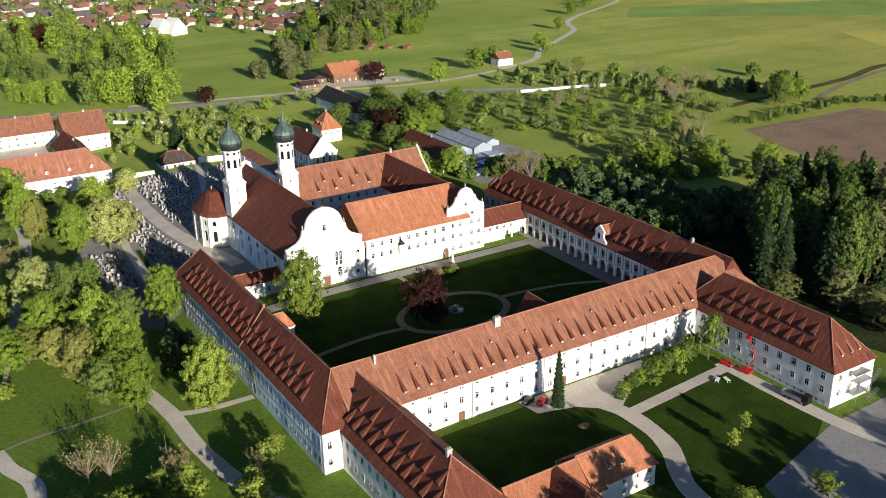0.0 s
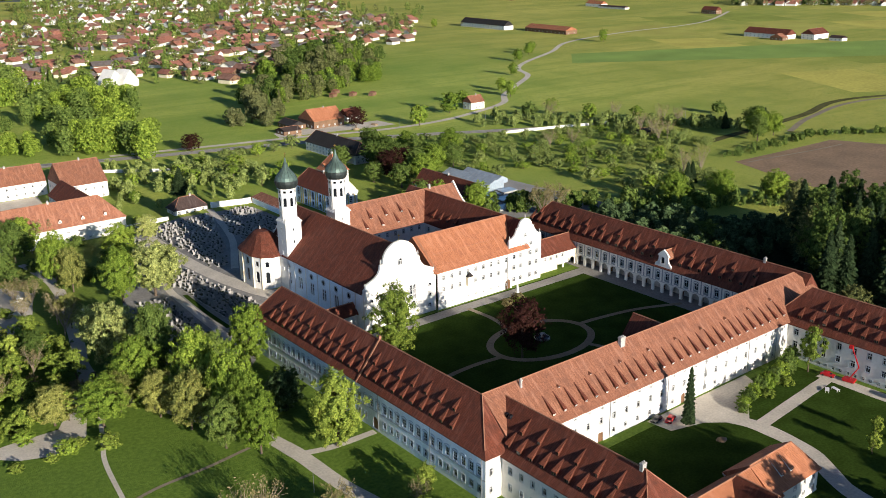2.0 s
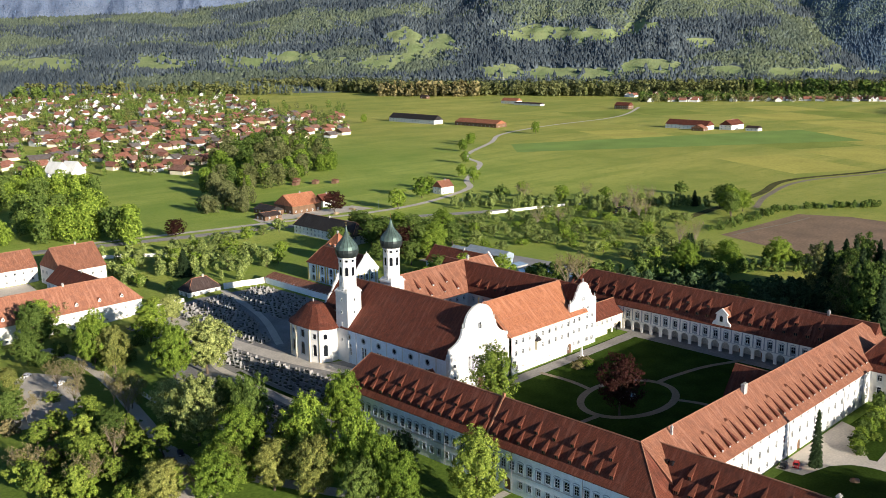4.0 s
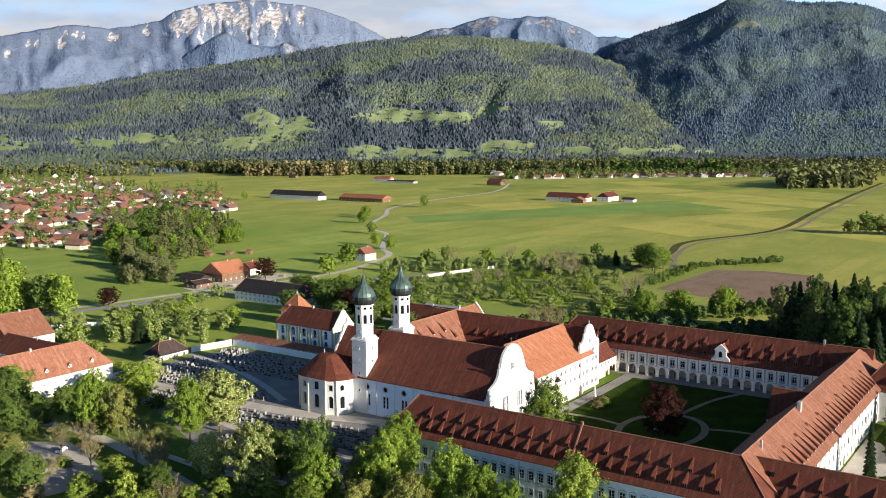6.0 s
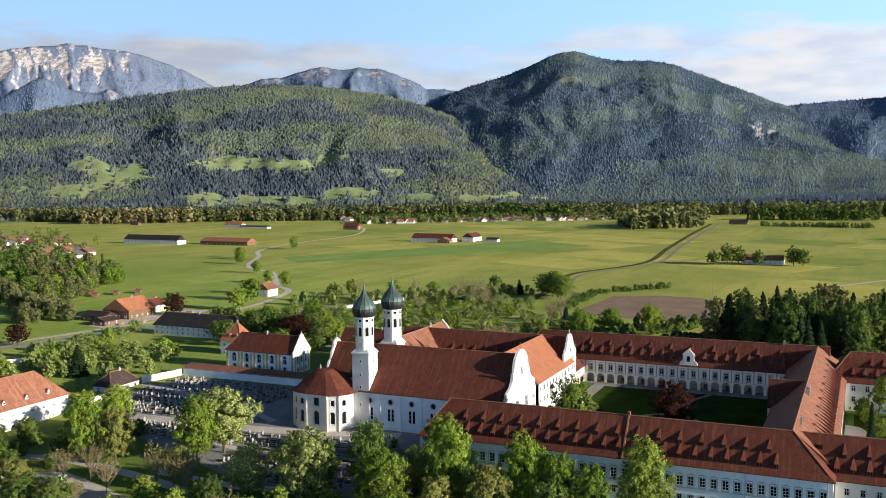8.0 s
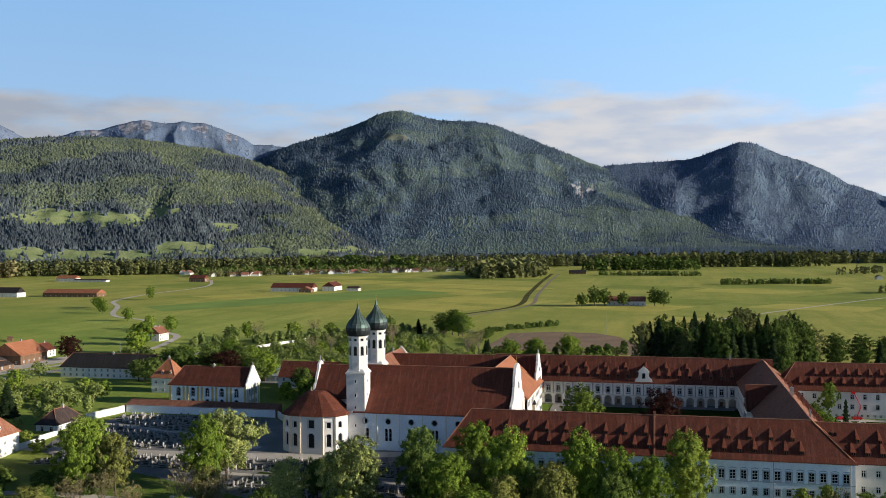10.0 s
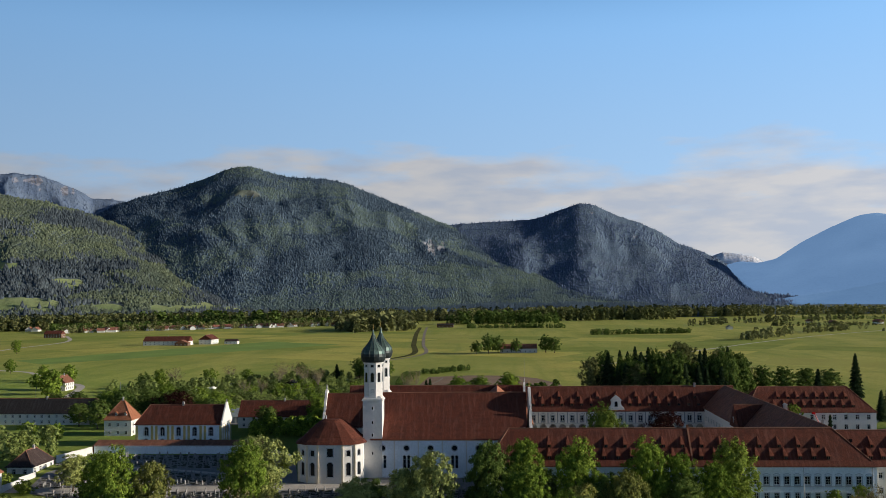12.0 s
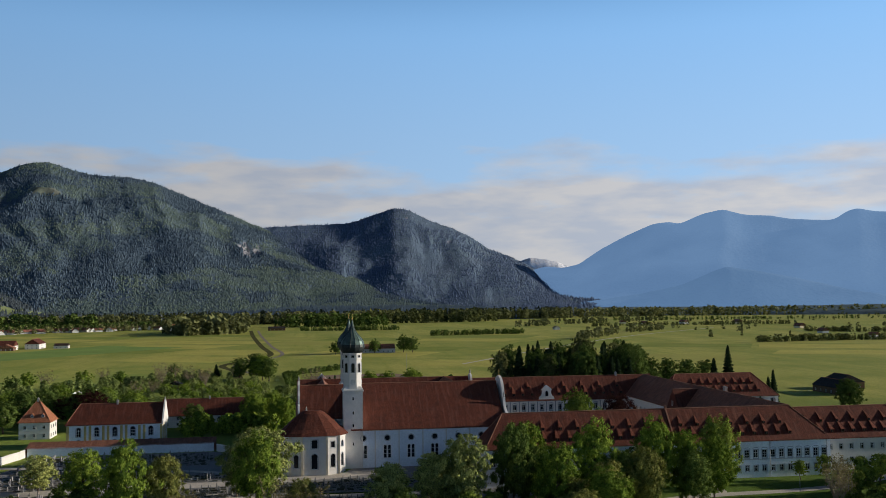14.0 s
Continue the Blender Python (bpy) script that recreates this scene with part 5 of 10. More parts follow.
def tower(parent, cx, cy):
    t = Shape()
    h = 3.45
    tw = part("tower", t_shape_lower(cx, cy, h), M_WHITE, parent, "white church tower with an octagonal belfry")
    oc = [(cx + r * math.cos(a), cy + r * math.sin(a)) for r, a in [(3.42, radians(22.5 + 45 * k)) for k in range(8)]]
    b = Shape()
    b.prism(oc, 27.9, 41.0)
    for z, r in ((28.2, 1.06), (33.2, 1.03), (38.6, 1.05), (40.5, 1.1)):
        b.prism([(cx + (x - cx) * r, cy + (y - cy) * r) for x, y in oc], z, z + 0.35)
    bel = part("belfry", b, M_WHITE, tw)
    f = 3.42 * math.cos(radians(22.5))
    for k in range(8):
        a = 45 * k
        nx, ny = math.sin(radians(a)), -math.cos(radians(a))
        for st, w, hh, z in (("arched", 1.15, 3.3, 33.9), ("plain", 1.0, 0.8, 39.2)) + ((("plain", 0.8, 1.0, 30.2),) if k % 2 == 0 else ()):
            fr, pn = window_meshes(st, w, hh)
            win = part("window", fr, None, tw, m=pose(cx + nx * (f + 0.05), cy + ny * (f + 0.05), z, 0, 0, a))
            part("pane", pn, None, win, m=pose(0, -0.23, 0))
    for k in (0, 2, 4, 6):
        a = 45 * k
        nx, ny = math.sin(radians(a)), -math.cos(radians(a))
        s = Shape()
        q = Matrix.Translation((cx + nx * (f + 0.12), cy + ny * (f + 0.12), 30.3)) @ Euler((radians(90), 0, radians(a))).to_matrix().to_4x4()
        s.lathe([(0.0, 0.0), (0.95, 0.0), (0.95, -0.1)], 0, 0, 20)
        part("clock_face", s, M_PALE, tw, m=q)
        for z in (8, 14.5, 19, 24):
            fr, pn = window_meshes("tiny", 0.5, 1.1)
            win = part("window", fr, None, tw, m=pose(cx + nx * (h + 0.03), cy + ny * (h + 0.03), z, 0, 0, a))
            part("pane", pn, None, win, m=pose(0, -0.22, 0))
    d = Shape()
    d.lathe([(3.75, 40.9), (3.95, 41.2), (4.3, 41.9), (4.5, 42.9), (4.42, 43.9)], cx, cy, 16, 1, radians(11.25))
    d.lathe([(4.42, 43.9), (4.05, 45.1), (3.3, 46.2), (2.4, 47.2), (1.6, 48.2), (1.0, 49.3), (0.6, 50.5), (0.3, 51.8), (0.14, 52.6)], cx, cy, 16, 0, radians(11.25))
    dome = part("onion_dome", d, [M_COPPER, M_COPPER_DARK], tw, "green patinated copper onion dome")
    r = Shape()
    for k in range(16):
        a = radians(11.25 + 22.5 * k)
        prof = [(4.53, 42.9), (4.45, 43.9), (4.08, 45.1), (3.33, 46.2), (2.43, 47.2), (1.63, 48.2), (1.03, 49.3), (0.62, 50.5)]
        for (r0, z0), (r1, z1) in zip(prof, prof[1:]):
            r.tube((cx + r0 * math.cos(a), cy + r0 * math.sin(a), z0), (cx + r1 * math.cos(a), cy + r1 * math.sin(a), z1), 0.06, 0.06, 4)
    part("standing_seam", r, M_COPPER_DARK, dome)
    cross(dome, cx, cy, 52.8, 1.9)


def t_shape_lower(cx, cy, h):
    s = Shape()
    s.box(cx - h, cx + h, cy - h, cy + h, -3, 27.2)
    for z, o in ((13.4, 0.12), (20.5, 0.0), (27.2, 0.35), (27.55, 0.18)):
        if o:
            s.box(cx - h - o, cx + h + o, cy - h - o, cy + h + o, z + 0.004, z + 0.345)
    s.prism([(cx - h, cy - h), (cx + h, cy - h), (cx + h, cy + h), (cx - h, cy + h)], 27.9, 28.9, 0, 0.82)
    return s


def church():
    t = thing("church", "white baroque church with two onion-domed towers and brown roof", "church")
    x0, x1, y0, y1, ev, rd = 116.5, 147.0, 296.0, 353.0, 13.8, 28.6
    L = y1 - y0
    bays = [L - (4.4 + 8.6 * k) for k in range(6)]
    for s, (a, b) in ((0, ((x0, y1), (x0, y0))), (1, ((x1, y0), (x1, y1)))):
        cs = [L - u for u in bays] if s == 0 else bays
        build_wall(t, a, b, -3.5, ev, [("twin", [u + o for u in cs for o in (-0.75, 0.75)], 1.1, 4.6, 3.2)], M_BLUE, depth=0.6)
    w = Shape()
    for u in bays:
        y = y0 + u
        for o in (-1.05, 1.05):
            pass
        w.lathe([(0, 0), (0.95, 0), (0.95, 0.12)], 0, 0, 16)
        break
    rose = w.mesh("round_window", M_GLASS)
    rim = Shape()
    rim.lathe([(0.9, -0.1), (0.9, 0.2), (1.25, 0.2), (1.25, -0.1)], 0, 0, 16)
    rim_me = rim.mesh("round_window_frame", M_TRIM)
    for u in bays:
        m = Matrix.Translation((x0 - 0.05, y0 + u, 10.4)) @ Euler((0, radians(-90), 0)).to_matrix().to_4x4()
        ring = part("round_window", rim_me, None, t, m=m)
        part("pane", rose, None, ring)
        p = Shape()
        p.box(x0 - 0.18, x0 - 0.005, y0 + u - 4.5, y0 + u - 4.0, -2.5, ev - 0.9)
        part("pilaster", p, M_WHITE, t)
    roof = hip_roof(t, x0, x1, y0 + 0.9, y1, ev, rd, "y", (None, None), material=M_TILE_OLD, over=0.7)
    f = mirrored([(15.9, -2.0), (15.9, 15.2), (15.3, 15.6), (15.0, 17.0), (13.5, 17.6), (11.2, 18.6), (9.6, 20.0), (8.8, 21.6), (8.6, 23.0), (7.6, 23.1)]
                 + [(7.5 * math.cos(radians(a)), 23.1 + 7.3 * math.sin(radians(a))) for a in range(12, 96, 12) if a < 90] + [(0.0, 30.5)])
    fac = baroque_gable(t, 131.9, 295.0, [(a, z) for a, z in f], 0.95, label="white curved gable front with tall paired windows")
    for a in (-15.2, 15.2, -8.2, 8.2):
        statue_finial(fac, 131.9 + a, 295.5, 15.6 if abs(a) > 10 else 23.1, 1.9)
    cross(fac, 131.9, 295.5, 30.9, 2.0)
    b = Shape()
    for z in (1.2, 15.0):
        b.box(116.2, 147.6, 294.8, 294.997, z, z + 0.4)
    for a in (-15.4, -10.5, 10.5, 15.0):
        b.box(131.9 + a - 0.4, 131.9 + a + 0.4, 294.85, 294.997, 1.6, 15.0)
    part("stucco_band", b, M_WHITE, fac)
    for cx in (127.3, 137.0):
        for o in (-0.8, 0.8):
            proud_window(fac, "arched", 1.15, 5.4, cx + o, 294.72, 7.2)
    for x, z, w, h in ((144.8, 10.2, 1.3, 1.3), (144.8, 6.2, 1.3, 1.3), (144.6, 2.2, 1.3, 1.5), (137.2, 3.4, 1.6, 3.0), (119.0, 10.0, 1.3, 1.3), (119.0, 5.6, 1.3, 1.3), (131.9, 21.5, 1.3, 2.4), (137.2, 7.8, 0.01, 0.01)):
        if w > 0.1:
            proud_window(fac, "arched", w, h, x, 294.72, z)
    d = Shape()
    d.box(130.3, 133.5, 294.6, 294.995, -0.2, 4.2, 0)
    d.box(130.8, 133.0, 294.5, 294.6, -0.2, 3.7, 1)
    part("portal", d, [M_STONE, M_DOOR], fac, "dark wooden church portal in a stone frame")
    tower(t, 119.7, 352.2)
    tower(t, 142.4, 352.2)
    # choir behind the towers
    build_wall(t, (123, 371.5), (123, 353), -3, 17.5, [("arched", (5, 11), 1.6, 4.5, 9)], M_WHITE)
    build_wall(t, (140.5, 353), (140.5, 371.5), -3, 17.5, [("arched", (5, 11), 1.6, 4.5, 9)], M_WHITE)
    hip_roof(t, 123, 140.5, 352, 371.0, 17.5, 28.4, "y", (None, None), material=M_TILE_OLD, name="choir_roof")
    e = baroque_gable(t, 131.8, 371.0, mirrored([(9.2, -3), (9.2, 18.2), (7.6, 19.0), (6.4, 21.5), (5.0, 22.2), (4.2, 25.0), (2.8, 26.6), (2.2, 28.8), (0.0, 30.0)]), 0.8, name="choir_gable")
    statue_finial(e, 131.8, 371.4, 30.0, 1.8)


def chapel():
    t = thing("chapel", "white oval chapel with brown roof beside the church", "chapel")
    cx, cy = 114.6, 366.8
    ring = [(cx - 7.0, cy - 5.0), (cx - 5.4, cy - 9.2), (cx - 1.5, cy - 11.6), (cx + 6.8, cy - 11.6), (cx + 7.0, cy + 7), (cx + 4.4, cy + 9.6), (cx + 0.4, cy + 11.8), (cx - 3.6, cy + 11.0), (cx - 6.2, cy + 7.6), (cx - 7.0, cy + 3.6)]
    walls = Shape()
    for i, a in enumerate(ring):
        b = ring[(i + 1) % len(ring)]
        L = math.hypot(b[0] - a[0], b[1] - a[1])
        rows = [("bare_arch", (L / 2,), 1.7, 4.6, 2.0), ("bare_arch" if i % 2 else "bare", (L / 2,), 1.5, 2.2, 8.7)] if L > 3.5 and i not in (3, 4) else []
        if L > 6.5 and i != 3 and i != 4:
            rows = [("bare_arch", (L * 0.5,), 2.2, 5.2, 1.6), ("bare", (L * 0.5,), 2.2, 3.0, 8.6)]
        build_wall(t, a, b, -3.5, 13.2, rows, M_WHITE)
    for k, (x, y) in enumerate(ring[:2] + ring[5:]):
        p = Shape()
        p.box(x - 0.35, x + 0.35, y - 0.35, y + 0.35, -3, 12.9)
        part("pilaster", p, M_CREAM, t)
    s = Shape()
    levels = [(1.09, 12.9), (1.0, 13.9), (0.86, 15.0), (0.66, 17.4), (0.46, 20.2), (0.30, 21.0)]
    n = len(ring)
    for k, z in levels:
        ky = k * 1.0
        s.v += [(cx + 1.0 * (1 - k) + (x - cx) * k, cy + (y - cy) * (ky if k > 0.5 else ky * 0.8), z) for x, y in ring]
    for a in range(len(levels) - 1):
        for i in range(n):
            j = (i + 1) % n
            s.f.append((a * n + i, a * n + j, (a + 1) * n + j, (a + 1) * n + i))
            s.m.append(0)
    s.f.append(tuple((len(levels) - 1) * n + i for i in range(n)))
    s.f.append(tuple(reversed(range(n))))
    s.m += [0, 0]
    roof = part("roof", s, M_TILE_OLD, t)
    statue_finial(roof, cx + 0.8, cy + 2, 20.9, 1.5)


def convent_square():
    t = thing("convent_range", "white convent range with orange roof between two curved gables", "convent building")
    x0, x1, y0, y1, ev, rd = 147.8, 185.0, 294.0, 321.0, 15.1, 25.5
    c = spaced(9, 1.0, 36)
    build_wall(t, (x0, y0), (x1, y0), -1, ev, [("plain", c, 1.2, 1.9, 11.2), ("plain", c, 1.2, 1.9, 6.8), ("tiny", c, 0.7, 0.8, 1.8)], M_WHITE, extra=[(34.0, 36.4, -1, 3.9, 1.2)])
    build_wall(t, (x1, y1), (x0, y1), -1, ev, [("plain", c, 1.2, 1.9, 11.0), ("plain", c, 1.2, 1.9, 6.8)], M_WHITE)
    d = Shape()
    d.box(x0 + 34.0, x0 + 36.4, y0 + 0.25, y0 + 0.33, -1, 3.9)
    part("door", d, M_DOOR, t, "arched brown wooden gate")
    s = Shape()
    s.box(x0 + 13.6, x0 + 16.0, y0 - 1.3, y0 - 0.004, 7.6, 10.2, 0)
    s.prism([(x0 + 13.4, y0 - 1.5), (x0 + 16.2, y0 - 1.5), (x0 + 16.2, y0 + 0.0), (x0 + 13.4, y0 + 0.0)], 10.2, 11.9, 1, 0.15)
    s.prism([(x0 + 13.8, y0 - 1.1), (x0 + 15.8, y0 - 1.1), (x0 + 15.8, y0 - 0.02), (x0 + 13.8, y0 - 0.02)], 6.6, 7.6, 0)
    part("oriel", s, [M_CREAM, M_TILE_DARK], t, "small cream oriel with a dark roof")
    hip_roof(t, x0 - 1.0, 194, y0, y1, ev, rd, "x", (None, None), material=M_TILE_NEW)
    f = Shape()
    for x in (148.0,):
        f.face([(x - 0.3, y0 - 0.6, ev - 0.2), (x + 0.3, y0 - 0.6, ev - 0.2), (x + 0.3, 307.5, rd + 0.4), (x - 0.3, 307.5, rd + 0.4)])
    f.box(150, 184, 299.9, 300.1, 19.55, 19.75)
    part("snow_guard", f, M_RIDGE, t)
    for x in (x0 + 0.2, 182.5):
        downpipe(t, x, y0 - 0.15, 0, ev - 0.4)

    t = thing("convent_range", "tall white convent range with a curved baroque gable front", "convent building")
    x0, x1, y0, y1 = 184.6, 205.0, 296.0, 372.0
    build_wall(t, (201.8, y0), (201.8, 352), -1, 15, [("plain", spaced(11, 0, 56), 1.2, 1.9, 11.0), ("plain", spaced(11, 0, 56), 1.2, 1.9, 6.8)], M_WHITE)
    build_wall(t, (x0, 350), (x0, 321), -1, 15, [("plain", spaced(5, 0, 29), 1.2, 1.9, 11.0), ("plain", spaced(5, 0, 29), 1.2, 1.9, 6.8)], M_WHITE)
    roof = hip_roof(t, x0, 202.0, y0 + 0.6, y1, 15.0, 25.4, "y", (None, None), material=M_TILE_OLD)
    inset, k = slope_at(x0, 202, 15, 25.4, 17)
    for i in range(5):
        dormer(roof, x0 + inset, 326 + i * 5, 17, -90, k, 1.4, 1.2, "shed", M_TILE_DORMER, M_TILE_OLD)
    g = mirrored([(8.7, -1.0), (8.7, 18.3), (8.5, 19.2), (7.2, 19.6), (5.8, 20.6), (4.9, 22.0), (4.6, 23.2), (3.7, 23.5)] + [(3.6 * math.cos(radians(a)), 23.5 + 3.2 * math.sin(radians(a))) for a in (20, 45, 70)] + [(0.0, 26.7)])
    fac = baroque_gable(t, 193.1, 295.2, g, 0.8, label="white curved gable front with rows of small windows")
    for z, xs in ((11.2, (-6, -2.6, 2.6, 6)), (6.8, (-6, -2.6, 2.6, 6)), (1.8, (-6, -2.6, 2.6, 6)), (15.2, (-3, 0, 3)), (19.2, (0,))):
        for a in xs:
            proud_window(fac, "plain", 1.2, 1.8 if z < 15 else 1.4, 193.1 + a, 294.95, z)
    for a in (-8.1, 8.1):
        statue_finial(fac, 193.1 + a, 295.6, 19.3, 1.6)
    statue_finial(fac, 193.1, 295.6, 26.7, 1.8)

    t = thing("convent_range", "convent range with an orange tiled roof behind the inner court", "convent building")
    x0, x1, y0, y1 = 146.0, 209.5, 350.0, 372.0
    build_wall(t, (x0, y0), (184.6, y0), -1, 15, [("plain", spaced(9, 0, 38), 1.2, 1.9, 11.6), ("plain", spaced(9, 0, 38), 1.2, 1.9, 7.0)], M_WHITE)
    build_wall(t, (x1, y1), (x0, y1), -2, 15, [("plain", spaced(14, 0, 63), 1.2, 1.9, 11.0), ("plain", spaced(14, 0, 63), 1.2, 1.9, 6.8)], M_WHITE)
    build_wall(t, (x1, y0), (x1, y1), -2, 15, [("plain", spaced(4, 0, 22), 1.2, 1.9, 11.0)], M_WHITE)
    roof = hip_roof(t, x0, x1, y0, y1, 15.0, 25.7, "x", (None, None), material=M_TILE)
    for z, n, o in ((16.6, 5, 0), (19.6, 3, 4)):
        inset, k = slope_at(y0, y1, 15, 25.7, z)
        for i in range(n):
            dormer(roof, 156 + o + i * 8, y0 + inset, z, 0, k, 1.2, 0.9, "shed", M_TILE_OLD, M_TILE)
    baroque_gable(t, 0, 0, [(0, 0), (0.01, 0), (0.01, 0.01)], 0.01, name="ridge_stop") if False else None
    e = Shape()
    for a, b in zip([(349.4, 15), (353, 18.6), (357, 22), (359, 24.6), (361, 26.8)], [(353, 18.6), (357, 22), (359, 24.6), (361, 26.8), (363, 24.6)]):
        e.face([(209.4, a[0], a[1]), (209.4, b[0], b[1]), (210.2, b[0], b[1]), (210.2, a[0], a[1])])
        e.face([(210.2, a[0], 14), (210.2, b[0], 14), (210.2, b[0], b[1]), (210.2, a[0], a[1])])
        e.face([(209.4, b[0], 14), (209.4, a[0], 14), (209.4, a[0], a[1]), (209.4, b[0], b[1])])
    part("end_gable", e, M_WHITE, t)
    chimney(roof, 196, 361, 24, 27.2, 1.0, 0.8)

    t = thing("link_building", "low white passage building with arched openings and a brown roof", "outbuilding")
    x0, x1, y0, y1 = 201.8, 224.9, 298.0, 309.0
    build_wall(t, (x0, y0), (x1, y0), -1, 7.6, [("plain", spaced(5, 0, 17), 1.1, 1.5, 4.8)], M_CREAM, extra=[(u - 1.5, u + 1.5, -1, 3.6, 1.5) for u in (14, 18, 21)])
    b = Shape()
    b.box(x0, x1, y0 + 3.5, y0 + 3.8, -1, 5)
    part("passage_wall", b, M_PALE, t)
    build_wall(t, (x1, y1), (x0, y1), -1, 7.6, [("plain", spaced(5, 0, 23), 1.1, 1.5, 4.8)], M_CREAM)
    hip_roof(t, x0, x1 + 2, y0, y1, 7.6, 12.4, "x", (None, None), material=M_TILE_OLD)

    t = thing("sacristy_annex", "small annex with a brown lean roof between wing and church", "outbuilding")
    build_wall(t, (97.2, 300), (116.4, 300), -2.5, 5.4, [("plain", (4, 9, 14), 1.1, 1.8, 1.2)], M_PALE)
    build_wall(t, (116.4, 306), (97.2, 306), -2.5, 5.4, [("plain", (4, 9, 14), 1.1, 1.8, 1.2)], M_PALE)
    hip_roof(t, 97.2, 116.3, 300, 306, 5.4, 8.6, "x", (None, None), material=M_TILE_OLD, over=0.4)
    t = thing("porch", "small white porch with an orange tiled roof against the wing", "porch")
    build_wall(t, (97.2, 256), (102, 256), -1, 8.0, [("plain", (2.4,), 1.0, 1.5, 4)], M_WHITE)
    build_wall(t, (102, 256), (102, 263), -1, 8.0, [("plain", (2, 5), 1.0, 1.5, 4)], M_WHITE)
    build_wall(t, (102, 263), (97.2, 263), -1, 8.0, [("plain", (2.4,), 1.0, 1.5, 4)], M_WHITE)
    hip_roof(t, 93, 102, 256, 263, 8.0, 11.5, "x", (None, 2), material=M_TILE_NEW, over=0.4)


long_wing()
front_wing()
stair_annex()
arcade_wing()
side_wing()
near_wing()
low_ranges()
church()
chapel()
convent_square()


# ---- buildings round the monastery ----
def library():
    t = thing("library_building", "white library with ochre pilasters, stepped triangular gable and brown roof", "library")
    x0, x1, y0, y1, ev, rd = 186.2, 201.0, 427.6, 466.0, 9.9, 17.4
    c = spaced(5, 1.2, 37.2)
    build_wall(t, (x0, y1), (x0, y0), -2, ev, [("arched_grey", c, 1.7, 3.7, 4.6), ("arched_grey", c, 1.5, 2.3, 0.9)], M_BLUE)
    build_wall(t, (x1, y0), (x1, y1), -2, ev, [("plain", c, 1.3, 2.6, 5.0)], M_WHITE)
    build_wall(t, (x0, y0), (x1, y0), -2, ev, [("arched", (4, 7.4, 10.8), 1.4, 3.0, 4.9), ("plain", (4, 7.4, 10.8), 1.3, 1.8, 1.0)], M_WHITE)
    build_wall(t, (x1, y1), (x0, y1), -2, ev, [("plain", (4, 10.8), 1.3, 1.8, 5.0)], M_WHITE)
    for u in [0.55] + [(a + b) / 2 + k for a, b in zip(c, c[1:]) for k in (-0.95, 0.95)] + [37.85]:
        p = Shape()
        p.box(x0 - 0.15, x0 - 0.005, y1 - u - 0.5, y1 - u + 0.5, 0.4, ev - 0.9)
        part("pilaster", p, M_OCHRE, t)
    for a in (1.8, 5.7, 9.1, 13.2):
        p = Shape()
        p.box(x0 + a - 0.35, x0 + a + 0.35, y0 - 0.15, y0 - 0.005, 0.4, ev - 0.9)
        part("pilaster", p, M_OCHRE, t)
    hip_roof(t, x0, x1, y0 + 0.5, y1, ev, rd, "y", (None, 4), material=M_TILE_OLD)
    g = mirrored([(7.9, 9.8), (7.8, 10.7), (6.9, 11.1), (6.2, 12.2), (2.2, 16.6), (1.4, 17.9), (0.6, 18.4), (0.0, 18.5)])
    baroque_gable(t, 193.6, 427.3, g, 0.6, name="gable")
    statue_finial(t, 193.6, 427.6, 18.5, 1.2)
    chimney(t, 193.6, 447, 16.6, 18.6)


def plain_house(name, label, x0, x1, y0, y1, z, ev, rd, along, hips, tile, wall=None, rows=2, spacing=4.0, category="house", win=(1.0, 1.4), dormers=0, chim=True):
    t = thing(name, label, category)
    for a, b in (((x0, y0), (x1, y0)), ((x1, y0), (x1, y1)), ((x1, y1), (x0, y1)), ((x0, y1), (x0, y0))):
        L = math.hypot(b[0] - a[0], b[1] - a[1])
        n = max(1, int(L / spacing))
        build_wall(t, a, b, z - 1, z + ev, [("plain", spaced(n, 0.5, L - 0.5), *win, z + 0.9 + r * (ev - 0.6) / rows) for r in range(rows)], wall or M_WHITE, cornice=False, plinth=False)
    roof = hip_roof(t, x0, x1, y0, y1, z + ev, z + rd, along, hips, material=tile)
    if dormers:
        a0, a1 = (y0, y1) if along == "x" else (x0, x1)
        inset, k = slope_at(a0, a1, z + ev, z + rd, z + ev + 1.6)
        for i in range(dormers):
            if along == "x":
                dormer(roof, x0 + (i + 0.7) * (x1 - x0 - 6) / dormers, y0 + inset, z + ev + 1.6, 0, k, 1.5, 1.0, "gable", tile, M_WHITE)
            else:
                dormer(roof, x0 + inset, y0 + (i + 0.7) * (y1 - y0 - 4) / dormers, z + ev + 1.6, -90, k, 1.2, 1.0, "gable", tile, M_WHITE)
    for side in ((0, 1) if hips[0] is None or hips[1] is None else ()):
        if hips[side] is None:
            s = Shape()
            if along == "x":
                x = (x0, x1)[side]
                q = [(x, y0, z + ev - 0.1), (x, y1, z + ev - 0.1), (x, (y0 + y1) / 2, z + rd - 0.3)]
                s.face(q if side else q[::-1])
            else:
                y = (y0, y1)[side]
                q = [(x0, y, z + ev - 0.1), (x1, y, z + ev - 0.1), ((x0 + x1) / 2, y, z + rd - 0.3)]
                s.face(q[::-1] if side else q)
            part("gable_wall", s, wall or M_WHITE, t)
    if chim:
        chimney(roof, (x0 + x1) / 2 + (2 if along == "x" else 0), (y0 + y1) / 2, z + rd - 1.2, z + rd + 1.0, 0.9, 0.7)
    return t


